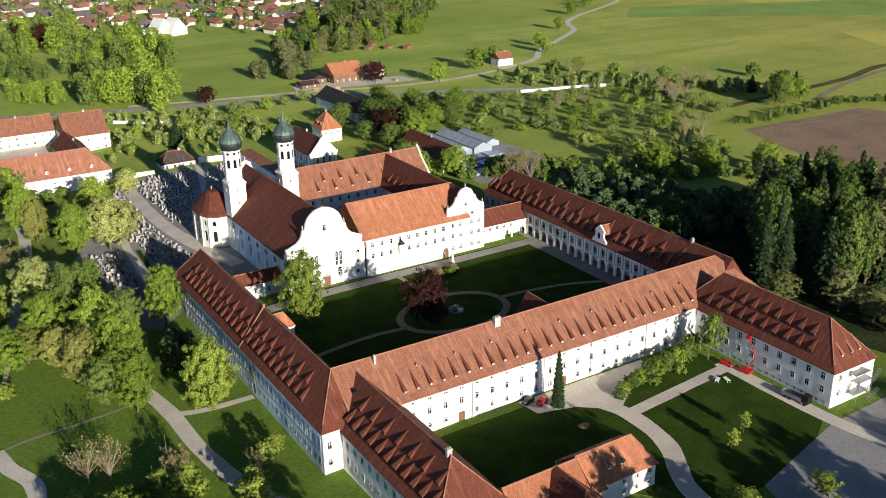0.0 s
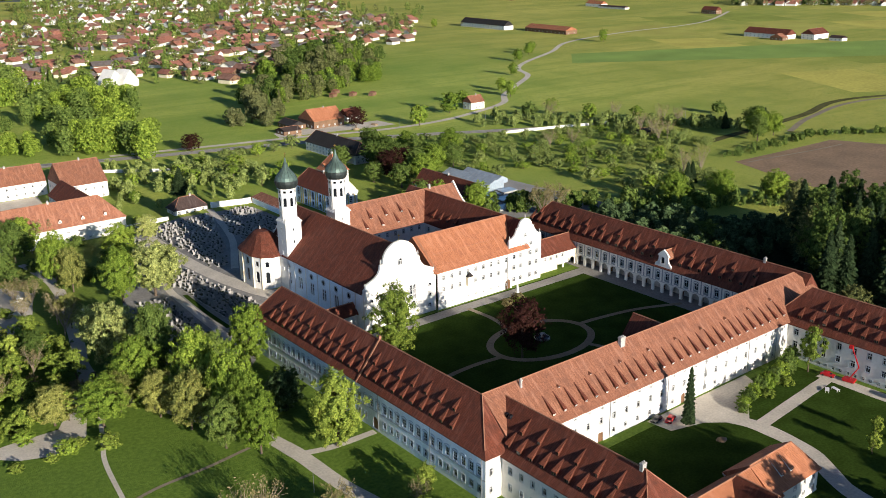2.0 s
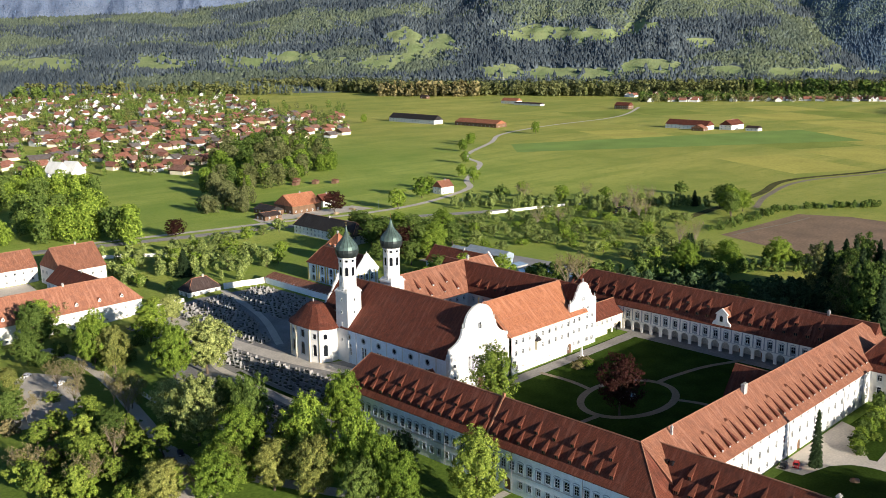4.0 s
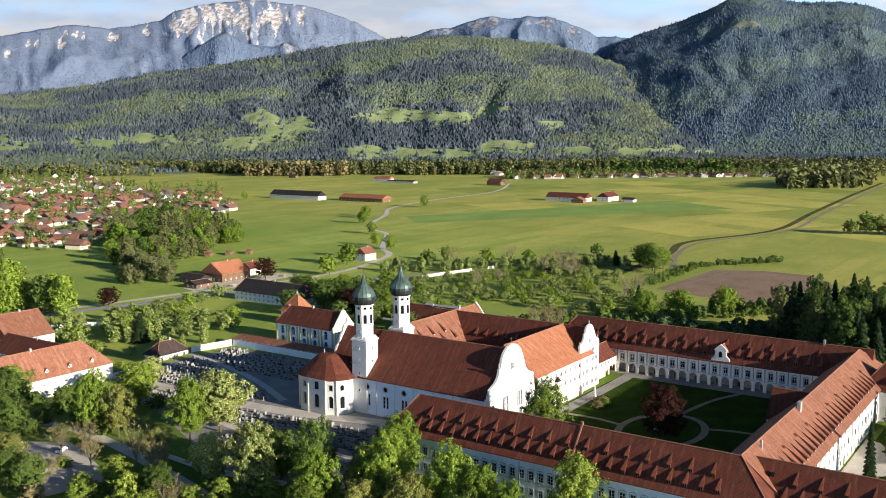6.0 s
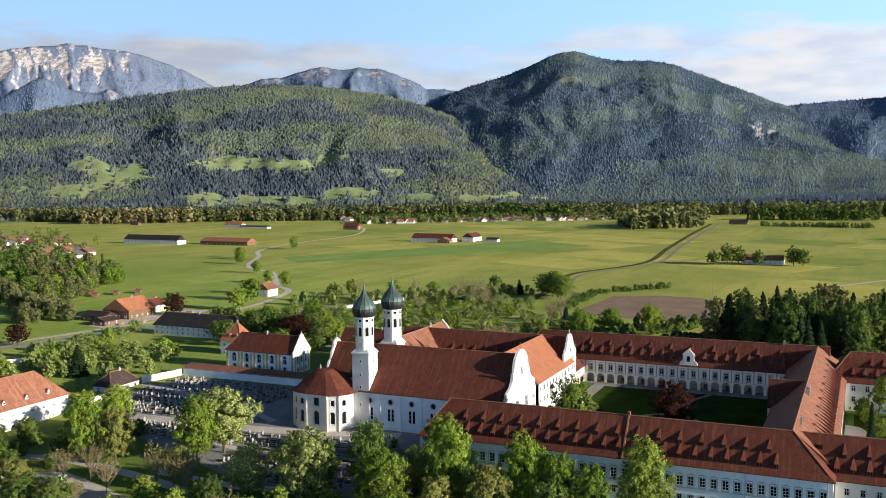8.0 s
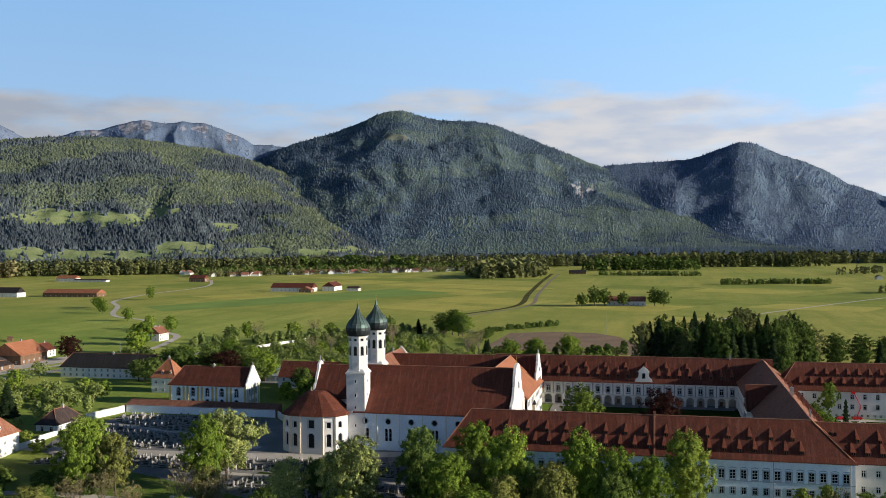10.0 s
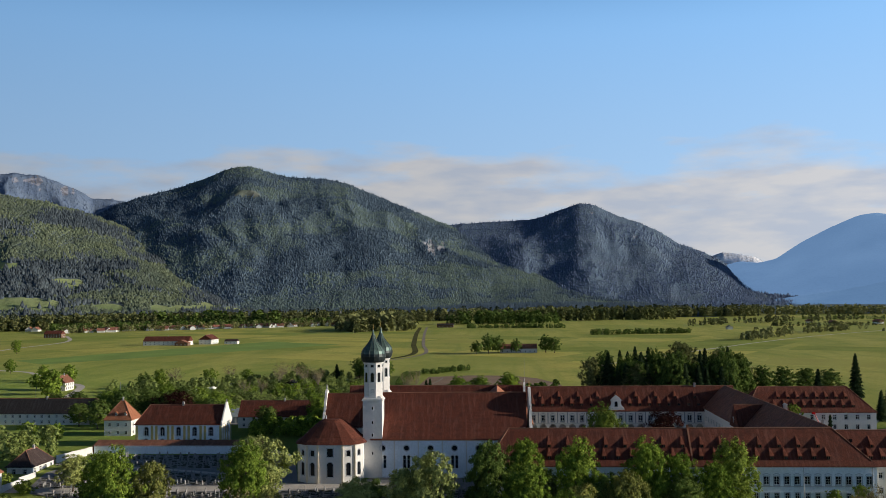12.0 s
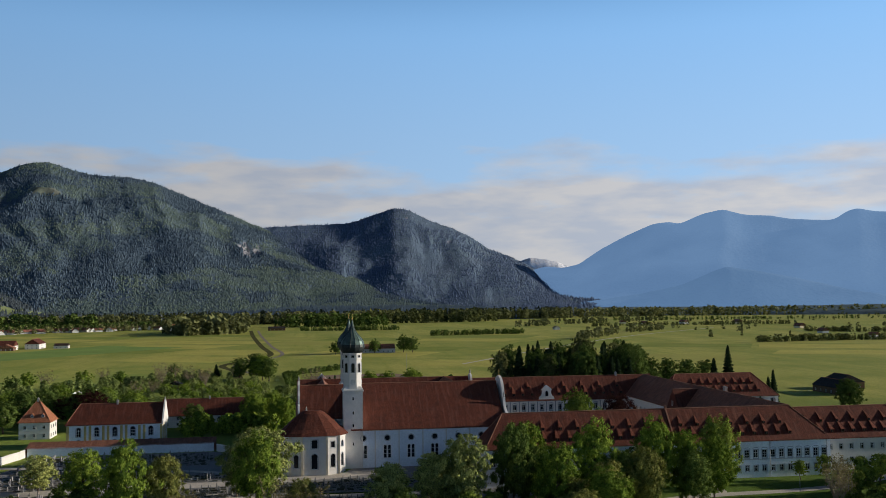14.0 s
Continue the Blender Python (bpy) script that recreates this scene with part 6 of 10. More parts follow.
library()
plain_house("cottage", "white cottage with a steep red pyramid roof", 217, 229.5, 480, 493, 0, 8.0, 16.5, "y", (6, 6), M_TILE_NEW, rows=2, spacing=3.6, dormers=2)
plain_house("long_house", "long white house with a dark hipped roof", 256, 268, 513, 572, 0, 6.2, 13.0, "y", (3, 4), M_TILE_DARK, rows=2, spacing=3.8)
plain_house("barn", "long white barn with an orange-brown hipped roof and small dormers", 30, 100.2, 480.2, 496.5, -3.4, 8.6, 18.8, "x", (9, 9.5), M_TILE, rows=2, spacing=5.0, category="barn", win=(1.1, 0.9), dormers=6)
plain_house("barn", "tall gabled farm building with a steep red roof", 92, 116, 548, 574, -2, 9.5, 20.0, "x", (None, None), M_TILE, rows=2, spacing=4.5, category="barn")
plain_house("barn", "white farm building with a red roof beside a yard", 50, 92, 578, 594, -2, 8.0, 16.0, "x", (6, None), M_TILE, rows=2, spacing=4.5, category="barn")
plain_house("farm_range", "connecting farm range with a dark brown tiled roof", 84, 99, 497.5, 547.5, -2, 6.8, 13.6, "y", (None, None), M_TILE_OLD, rows=2, spacing=5.0, category="farm building")
plain_house("cemetery_house", "small white mortuary house with a dark tiled hipped roof", 126, 144, 482.4, 492, -2.0, 4.2, 9.2, "x", (5, 5), M_TILE_BROWN, rows=1, spacing=4.0, win=(1.4, 2.0))
plain_house("annex_house", "white house with a brown roof among trees behind the church", 243, 256, 392, 436, 0, 6.0, 13.0, "y", (None, None), M_TILE_OLD, rows=2, spacing=4.5)
plain_house("lodge", "small white lodge with a red roof in the field", 432, 446, 612, 622, 0, 6.0, 10.5, "x", (None, None), M_TILE, rows=2, spacing=3.4)
plain_house("farm_barn", "old timber barn with an orange roof by the railway", 296, 322, 628, 650, 0, 6.0, 13.0, "x", (None, None), M_TILE_NEW, M_WOOD, rows=1, spacing=5.0, category="barn")
plain_house("cottage", "small white cottage with a brown roof beside the old barn", 330, 342, 636, 648, 0, 5.0, 9.0, "x", (None, None), M_TILE_OLD, rows=2, spacing=3.6)
plain_house("shed", "open timber shed with a pale roof in the barn yard", 268, 282, 622, 634, 0, 3.0, 5.0, "x", (None, None), M_TILE_BROWN, M_WOOD, rows=1, spacing=6.0, category="shed", chim=False)
plain_house("shed", "low grey timber shed by the barn", 282, 294, 636, 656, 0, 3.4, 6.0, "y", (None, None), M_TILE_DARK, M_WOOD, rows=1, spacing=5.0, category="shed", chim=False)
plain_house("farmhouse", "long white farmhouse with a dark roof far out on the plain", 898, 916, 1090, 1190, 0, 6.5, 13.0, "y", (None, None), M_TILE_DARK, rows=2, spacing=6.0, category="farmhouse")
plain_house("farm_hall", "long timber hall with a bright red roof on the plain", 914, 936, 980, 1062, 0, 5.5, 10.0, "y", (None, None), M_TILE_NEW, M_WOOD, rows=1, spacing=8.0, category="barn", chim=False)
plain_house("red_barn", "red-roofed barn with white walls out on the meadows", 1335, 1352, 1300, 1340, 0, 6.0, 11.0, "y", (None, None), M_TILE_NEW, rows=1, spacing=8.0, category="barn", chim=False)
plain_house("long_shed", "long low pale shed beside the red barn", 1318, 1330, 1226, 1292, 0, 3.5, 5.6, "y", (None, None), M_TILE_BROWN, rows=1, spacing=9.0, category="shed", chim=False)
plain_house("field_hut", "small wooden hut on the open meadow", 1356, 1366, 1576, 1596, 0, 4.5, 8.0, "y", (None, None), M_TILE_BROWN, M_WOOD, rows=1, spacing=8.0, category="hut", chim=False)
plain_house("farmhouse", "timber farmhouse with a brown roof beside the lane", 1336, 1352, 1040, 1070, 0, 7.0, 12.0, "y", (None, None), M_TILE_OLD, M_WOOD, rows=2, spacing=5.0, category="farmhouse")
plain_house("works_hall", "large hall with a red roof before the far wood", 1815, 1850, 545, 635, 0, 8.0, 13.0, "y", (None, None), M_TILE_NEW, rows=1, spacing=12.0, category="hall", chim=False)
plain_house("field_shed", "grey shed beside the farm track", 1722, 1740, 396, 430, 0, 5.0, 8.0, "y", (None, None), M_TILE_DARK, M_WOOD, rows=1, spacing=8.0, category="shed", chim=False)
plain_house("farm_barn", "small barn with a red roof beside the farmhouse", 1048, 1060, 728, 746, 0, 4.0, 8.0, "x", (None, None), M_TILE, M_WOOD, rows=1, spacing=6.0, category="barn", chim=False)
plain_house("farm_shed", "small pale shed beside the farmhouse", 1092, 1104, 672, 690, 0, 4.0, 6.5, "y", (None, None), M_TILE_BROWN, rows=1, spacing=6.0, category="shed", chim=False)
plain_house("farmhouse", "white farmhouse with a dark brown roof on the plain", 1064, 1084, 732, 796, 0, 6.0, 12.0, "y", (None, None), M_TILE_OLD, rows=2, spacing=6.0, category="farmhouse")
plain_house("farmhouse", "white farmhouse with a dark roof and annex on the plain", 1084, 1118, 706, 724, 0, 7.0, 13.0, "x", (None, None), M_TILE_OLD, rows=2, spacing=6.0, category="farmhouse")
plain_house("farmhouse", "red-roofed farmhouse between large trees", 850, 866, 262, 304, 0, 5.0, 9.5, "y", (None, None), M_TILE, rows=1, spacing=5.0, category="farmhouse")
plain_house("field_barn", "dark wooden field barn with a low roof", 334, 352, 14, 34, 0, 4.5, 9.0, "x", (None, None), M_TILE_DARK, M_WOOD, rows=1, spacing=6.0, category="barn", chim=False)
plain_house("field_barn", "dark wooden field barn with a low roof", 300, 330, 40, 52, 0, 4.5, 8.5, "x", (None, None), M_TILE_DARK, M_WOOD, rows=1, spacing=6.0, category="barn", chim=False)
plain_house("shed", "low garden shed with a pale roof under trees", 452, 464, 452, 460, 0, 3.0, 5.0, "x", (None, None), M_TILE_DARK, M_WOOD, rows=1, spacing=4.0, category="shed", chim=False)

# ---- mountains ----
EYE_AT = Vector((-190, 235, 0))
TABLE = np.random.default_rng(404).random((256, 256))


def value_noise(x, y):
    i, j = np.floor(x).astype(int), np.floor(y).astype(int)
    u, v = x - i, y - j
    u, v = u * u * (3 - 2 * u), v * v * (3 - 2 * v)
    a, b, c, d = TABLE[i % 256, j % 256], TABLE[(i + 1) % 256, j % 256], TABLE[i % 256, (j + 1) % 256], TABLE[(i + 1) % 256, (j + 1) % 256]
    return (a * (1 - u) + b * u) * (1 - v) + (c * (1 - u) + d * u) * v


def fractal(x, y, octaves=4, gain=0.5):
    """Layered noise between 0 and 1."""
    total, amount, norm = np.zeros_like(x), 1.0, 0.0
    for k in range(octaves):
        total = total + amount * value_noise(x * 2 ** k + 17.3 * k, y * 2 ** k + 5.1 * k)
        norm += amount
        amount *= gain
    return total / norm


def ovals(bearing, rise, spots, ragged, tear=2.4):
    """1 inside any of the ovals (bearing, rise, half width, half height in degrees), 0 outside, with a ragged edge."""
    out = np.zeros_like(bearing)
    for b, e, hw, hh in spots:
        d = np.sqrt(((bearing - b) / hw) ** 2 + ((rise - e) / hh) ** 2)
        out = np.maximum(out, np.clip(1.5 - d + (ragged - 0.5) * tear, 0, 1))
    return out


def mountain(name, label, eye, crest, r_foot, r_crest, material, seed, rough=0.14, power=1.2, back=60.0, step=0.16, jag=0.05, spur=420.0, woods=0, wood_h=11.0, wood_mat=None, open_land=(), rock=(), beech=0.5, low_beech=0.0):
    """A mountainside rising from r_foot to its skyline at r_crest; crest gives the skyline's bearings and height angles from a spot in the valley."""
    az = np.arange(crest[0][0], crest[-1][0] + step, step)
    el = np.interp(az, [c[0] for c in crest], [c[1] for c in crest])
    el = np.convolve(np.pad(el, 1, mode="edge"), (0.25, 0.5, 0.25), "valid")
    el = el + jag * 2 * (fractal(az * 2.2 + seed, np.full_like(az, seed * 3.7), 4, 0.6) - 0.5)
    n = int((r_crest - r_foot) / 22)
    rad = np.concatenate([np.linspace(r_foot, r_crest, n), r_crest + back * np.array((0.5, 1.0))])
    A, R = np.meshgrid(az, rad, indexing="ij")
    E = np.repeat(el[:, None], len(rad), 1)
    X, Y = eye[0] + R * np.sin(np.radians(A)), eye[1] + R * np.cos(np.radians(A))
    S = np.clip((R - r_foot) / (r_crest - r_foot), 0, 1)
    top = eye[2] + r_crest * np.tan(np.radians(E))
    # spurs and gullies run down the slope: narrow across it, long along it
    across = np.radians(A) * r_crest + 160 * (fractal(X / 500 + seed, Y / 500, 3) - 0.5)
    ridge = 1 - np.abs(2 * fractal(across / spur + seed * 1.7, R / (spur * 3.2) + seed, 4, 0.55) - 1)
    lumps = fractal(X / 210 + seed, Y / 210 + 3.3, 5, 0.55) - 0.5
    env = np.clip(S * 2.2, 0, 1) * np.clip((1 - S) * 3.5, 0, 1)
    Z = top * (S ** power + env * rough * ((ridge - 0.72) * 1.6 + lumps * 0.55))
    Z = np.minimum(Z, eye[2] + R * np.tan(np.radians(E)) - (1 - S) * 14)
    past = R > r_crest
    Z = np.where(past, top - (R - r_crest) * 0.6, Z)
    Z = np.where(S <= 0, -4.0, np.maximum(Z, -4.0))
    rise = np.degrees(np.arctan2(Z - eye[2], R))
    ragged = fractal(X / 130 + seed, Y / 130, 4)
    streaks = fractal(across / 24 + seed, R / 260, 5, 0.68)
    bare = ovals(A, rise, rock, streaks, 7.5)
    if rock:
        Z = Z - 12 * bare * (1 - np.abs(2 * streaks - 1)) * np.clip((1 - S) * 6, 0, 1)
    fields = ovals(A, rise, open_land, 0.55 * ragged + 0.45 * fractal(across / 60 + seed, R / 190, 4), 3.6)
    k = len(rad)
    verts = np.stack([X, Y, Z], 2).reshape(-1, 3)
    q = (np.arange(len(az) - 1)[:, None] * k + np.arange(k - 1)[None]).ravel()
    faces = np.stack([q, q + 1, q + k + 1, q + k], 1)
    me = bpy.data.meshes.new(name)
    me.from_pydata(verts.tolist(), [], faces.tolist())
    me.materials.append(material)
    me.polygons.foreach_set("use_smooth", [True] * len(faces))
    for key, values in (("bare_rock", bare), ("open_land", fields)):
        me.attributes.new(key, "FLOAT", "POINT").data.foreach_set("value", values.ravel().astype(np.float32))
    tagged(new(name, me), label, "mountain", kind="structure")
    if woods:
        clear = np.maximum(fields, bare).ravel()
        keep = (q % k < n - 1) & (verts[q, 2] > 3) & (clear[q] - np.random.default_rng(seed + 1).random(len(q)) ** 8 < 0.45)
        forest(verts[faces[keep]], woods, wood_h, seed, wood_mat, beech, low_beech)


def forest(quads, count, h, seed, material, beech, low_beech):
    """Tree crowns standing on a mountainside: spruces as narrow cones, broadleaves as low domes, in mixed stands."""
    rng = np.random.default_rng(seed)
    quad = quads[rng.integers(0, len(quads), count)]
    u, v = rng.random(count)[:, None], rng.random(count)[:, None]
    pos = (quad[:, 0] * (1 - u) + quad[:, 1] * u) * (1 - v) + (quad[:, 3] * (1 - u) + quad[:, 2] * u) * v
    stand = fractal(pos[:, 0] / 300 + seed, pos[:, 1] / 300 + pos[:, 2] / 240, 6, 0.62)
    stand = stand + low_beech * (0.45 - pos[:, 2] / pos[:, 2].max())
    dome = stand + rng.normal(scale=0.03, size=count) > 1 - beech
    hh = h * rng.uniform(0.6, 1.25, count) * np.where(dome, 0.8, 1.15) * (0.75 + 0.5 * fractal(pos[:, 0] / 90, pos[:, 1] / 90 + seed, 3))
    w = hh * np.where(dome, 0.66, 0.36)
    pos[:, 2] -= hh * np.where(dome, 0.3, 0.2)
    turn = rng.random(count) * 6.283
    V = np.zeros((count, 5, 3))
    for i in range(4):
        a = turn + i * math.pi / 2
        V[:, i] = pos + np.stack([np.cos(a) * w, np.sin(a) * w, np.zeros(count)], 1)
    V[:, 4] = pos + np.stack([np.zeros(count), np.zeros(count), hh], 1)
    F = ((np.arange(count) * 5)[:, None, None] + np.array([(0, 1, 4), (1, 2, 4), (2, 3, 4), (3, 0, 4)])[None]).reshape(-1, 3)
    me = bpy.data.meshes.new("forest")
    me.from_pydata(V.reshape(-1, 3).tolist(), [], F.tolist())
    for m in material:
        me.materials.append(m)
    me.polygons.foreach_set("material_index", np.repeat(dome.astype(int), 4).tolist())
    me.polygons.foreach_set("use_smooth", [True] * len(F))
    tagged(new("forest", me), "spruce and beech forest covering the mountainside", "forest", kind="stuff")


# air haze is mixed into these base colours, bluer and paler with distance
GREEN_HILL = mountain_mat("wooded_hill", (0.098, 0.122, 0.124), (0.126, 0.154, 0.122), (0.270, 0.315, 0.150))
DARK_RANGE = mountain_mat("wooded_mountain", (0.092, 0.130, 0.170), (0.110, 0.151, 0.167), (0.181, 0.192, 0.160), (0.345, 0.350, 0.375))
ROCK_RANGE = mountain_mat("hazy_limestone_mountain", (0.158, 0.200, 0.290), (0.176, 0.214, 0.292), None, (0.560, 0.525, 0.520))
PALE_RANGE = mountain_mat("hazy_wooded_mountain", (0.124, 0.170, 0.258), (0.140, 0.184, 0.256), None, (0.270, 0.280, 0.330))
# these two ranges give off their haze: the blue is emission
FAR_RANGE = mountain_mat("haze_glow_backdrop", (0.06, 0.08, 0.10), (0.065, 0.085, 0.105), glow=(0.134, 0.240, 0.420))
NEAR_SPUR = mountain_mat("haze_glow_spur", (0.05, 0.07, 0.09), (0.055, 0.075, 0.095), glow=(0.112, 0.208, 0.368))
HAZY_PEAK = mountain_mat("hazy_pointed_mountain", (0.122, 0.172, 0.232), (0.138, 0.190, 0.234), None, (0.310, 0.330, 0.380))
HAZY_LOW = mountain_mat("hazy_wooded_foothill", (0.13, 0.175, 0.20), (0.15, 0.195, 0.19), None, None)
SNOW_PEAK = mountain_mat("distant_snow_peak", (0.55, 0.63, 0.77), (0.80, 0.82, 0.88), None, None)
# crowns carry the same haze tint: slight on the hill, strongest far off
W_GREEN = (crown_mat("hill_spruce_crowns", (0.116, 0.142, 0.156), (0.080, 0.102, 0.120)), crown_mat("hill_beech_crowns", (0.170, 0.205, 0.126), (0.132, 0.164, 0.120)))
W_PALE = (crown_mat("haze_tinted_spruce_crowns", (0.146, 0.194, 0.290), (0.124, 0.170, 0.264)), crown_mat("haze_tinted_beech_crowns", (0.164, 0.212, 0.290), (0.142, 0.190, 0.274)))
W_BLUE = (crown_mat("haze_blue_spruce_crowns", (0.098, 0.140, 0.182), (0.076, 0.112, 0.154)), crown_mat("haze_blue_beech_crowns", (0.148, 0.199, 0.164), (0.119, 0.164, 0.158)))

AT_7, AT_8, AT_10, AT_12, AT_14 = (-168, 154, 98), (-187, 189, 90), (-203, 228, 79), (-225, 324, 63), (-226, 360, 60)
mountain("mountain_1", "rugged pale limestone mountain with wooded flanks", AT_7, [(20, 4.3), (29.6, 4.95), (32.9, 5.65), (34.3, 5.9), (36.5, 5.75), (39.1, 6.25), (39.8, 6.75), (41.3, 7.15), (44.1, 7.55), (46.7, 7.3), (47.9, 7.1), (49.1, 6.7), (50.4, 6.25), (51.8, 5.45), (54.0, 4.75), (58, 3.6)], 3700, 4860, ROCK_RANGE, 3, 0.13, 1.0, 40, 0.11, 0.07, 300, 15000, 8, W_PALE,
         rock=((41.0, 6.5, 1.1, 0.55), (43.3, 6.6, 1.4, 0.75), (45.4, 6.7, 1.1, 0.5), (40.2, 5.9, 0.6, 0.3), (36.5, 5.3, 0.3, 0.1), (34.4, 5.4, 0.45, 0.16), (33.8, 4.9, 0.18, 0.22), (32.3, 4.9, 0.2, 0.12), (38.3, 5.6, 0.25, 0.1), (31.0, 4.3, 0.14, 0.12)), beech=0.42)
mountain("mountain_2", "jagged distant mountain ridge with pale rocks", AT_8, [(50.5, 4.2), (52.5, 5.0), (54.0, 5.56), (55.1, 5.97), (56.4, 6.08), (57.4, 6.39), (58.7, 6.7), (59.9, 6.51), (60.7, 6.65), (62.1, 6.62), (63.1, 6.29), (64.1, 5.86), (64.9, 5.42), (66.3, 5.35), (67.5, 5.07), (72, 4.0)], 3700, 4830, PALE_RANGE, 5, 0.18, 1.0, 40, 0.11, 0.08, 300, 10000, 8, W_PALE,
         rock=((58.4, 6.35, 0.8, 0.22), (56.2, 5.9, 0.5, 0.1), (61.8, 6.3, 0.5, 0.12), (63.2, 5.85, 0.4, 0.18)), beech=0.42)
mountain("mountain_3", "broad dark forested mountain with a small crag", AT_10, [(59.6, 1.2), (62.6, 3.0), (65.7, 4.6), (66.9, 5.29), (68.4, 5.77), (70.0, 6.22), (71.4, 6.73), (72.4, 7.17), (73.2, 7.51), (74.3, 7.62), (75.4, 7.25), (76.5, 7.01), (78.5, 6.94), (79.9, 6.72), (80.9, 6.3), (82.6, 5.61), (84.8, 4.69), (86.0, 4.2), (89.3, 2.9), (94.2, 1.2), (98.8, -0.3), (102, -0.7)], 2850, 4700, DARK_RANGE, 7, 0.12, 1.08, 60, 0.16, 0.05, 520, 70000, 10, W_BLUE,
         rock=((84.9, 3.0, 0.42, 0.26), (85.4, 2.85, 0.2, 0.15)), open_land=((74.0, 6.0, 0.9, 0.22),), beech=0.5, low_beech=0.22)
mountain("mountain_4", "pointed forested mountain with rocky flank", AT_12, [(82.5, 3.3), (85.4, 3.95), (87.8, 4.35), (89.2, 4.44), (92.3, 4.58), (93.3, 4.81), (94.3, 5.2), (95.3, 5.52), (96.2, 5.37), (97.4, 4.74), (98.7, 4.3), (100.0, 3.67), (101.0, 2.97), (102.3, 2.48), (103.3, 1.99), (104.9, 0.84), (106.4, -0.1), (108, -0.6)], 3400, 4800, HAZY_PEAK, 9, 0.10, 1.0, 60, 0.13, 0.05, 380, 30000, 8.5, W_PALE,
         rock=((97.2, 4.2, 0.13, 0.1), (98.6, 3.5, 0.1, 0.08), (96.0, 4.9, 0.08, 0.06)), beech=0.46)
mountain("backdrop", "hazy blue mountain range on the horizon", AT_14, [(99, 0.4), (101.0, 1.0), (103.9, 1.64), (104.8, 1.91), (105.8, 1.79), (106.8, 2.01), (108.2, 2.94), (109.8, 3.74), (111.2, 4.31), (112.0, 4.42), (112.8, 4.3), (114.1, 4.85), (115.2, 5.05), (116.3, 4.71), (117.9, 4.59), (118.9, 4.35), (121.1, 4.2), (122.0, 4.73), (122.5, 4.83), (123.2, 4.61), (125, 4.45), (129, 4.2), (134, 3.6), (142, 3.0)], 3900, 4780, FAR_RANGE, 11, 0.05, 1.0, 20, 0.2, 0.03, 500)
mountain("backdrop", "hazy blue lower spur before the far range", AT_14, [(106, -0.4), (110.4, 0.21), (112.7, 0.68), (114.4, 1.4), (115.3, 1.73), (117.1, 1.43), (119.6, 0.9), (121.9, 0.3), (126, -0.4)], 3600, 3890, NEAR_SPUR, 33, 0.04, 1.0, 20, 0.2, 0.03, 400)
mountain("mountain_6", "small snowy peak far behind the gap", AT_14, [(102, 1.4), (102.9, 2.17), (103.9, 2.46), (104.9, 2.31), (105.6, 2.13), (107, 1.5)], 4700, 4860, SNOW_PEAK, 13, 0.05, 1.0, 20, 0.1, 0.06, 200)
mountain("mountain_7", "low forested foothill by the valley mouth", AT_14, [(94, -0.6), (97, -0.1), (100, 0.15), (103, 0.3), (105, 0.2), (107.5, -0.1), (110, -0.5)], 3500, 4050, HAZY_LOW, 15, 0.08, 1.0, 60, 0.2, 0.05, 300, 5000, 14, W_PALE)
mountain("hill_1", "rounded green hill with woods and sloping meadows", AT_7, [(8, 1.2), (20, 1.7), (31.3, 2.15), (35.3, 2.65), (38.5, 3.31), (41.2, 3.66), (44.3, 4.18), (47.5, 4.7), (50.1, 5.14), (52.7, 5.39), (55.4, 5.56), (57.4, 5.49), (59.4, 5.28), (61.8, 4.97), (63.5, 4.52), (65.1, 4.0), (66.8, 3.32), (67.8, 2.8), (69.5, 1.79), (71.5, 0.77), (74.1, -0.2), (80, -0.8)], 2380, 4150, GREEN_HILL, 17, 0.12, 1.3, 150, 0.16, 0.05, 460, 84000, 13.5, W_GREEN,
         open_land=((55.0, 0.75, 3.4, 0.42), (58.6, 1.1, 0.9, 0.34), (44.6, 0.75, 1.2, 0.5), (46.2, 0.1, 2.0, 0.55), (44.0, -0.45, 1.4, 0.35), (36.2, -0.55, 3.4, 0.42), (31.0, -0.5, 2.6, 0.4), (67.6, -1.3, 3.0, 0.26), (71.2, -1.35, 1.2, 0.2), (64.0, -1.2, 1.2, 0.24), (59.8, -1.0, 1.3, 0.3), (54.2, -1.35, 2.6, 0.36), (50.8, -1.25, 1.2, 0.34), (62.0, 0.1, 0.6, 0.35), (76.5, -1.35, 1.6, 0.3), (24.0, -0.5, 2.8, 0.4)), beech=0.49)
mountain("hill_3", "flat forest belt along the valley edge", AT_12, [(76, -0.9), (80, -0.7), (84, -0.55), (90, -0.5), (98, -0.6), (101, -0.8), (104, -1.1)], 2750, 3300, DARK_RANGE, 23, 0.05, 0.4, 100, 0.2, 0.05, 300, 9000, 14, W_BLUE, beech=0.35)
mountain("hill_4", "hazy low hills across the valley mouth", AT_12, [(98, -1.1), (102, -0.75), (108, -0.62), (116, -0.65), (124, -0.55), (134, -0.6), (142, -0.9)], 3150, 3450, HAZY_LOW, 29, 0.0, 0.5, 60, 0.2, 0.03)
mountain("mountain_8", "dark wooded spur before the limestone mountain", AT_7, [(37.0, 1.8), (39.1, 3.5), (40.3, 4.3), (42.2, 5.5), (42.8, 5.65), (44.0, 5.05), (45.5, 4.85), (46.1, 5.2), (46.6, 4.9), (48.4, 4.5), (52, 3.4)], 3700, 4400, PALE_RANGE, 27, 0.14, 1.0, 60, 0.14, 0.04, 260, 7000, 8, W_PALE, rock=((46.1, 4.85, 0.3, 0.4),), beech=0.42)
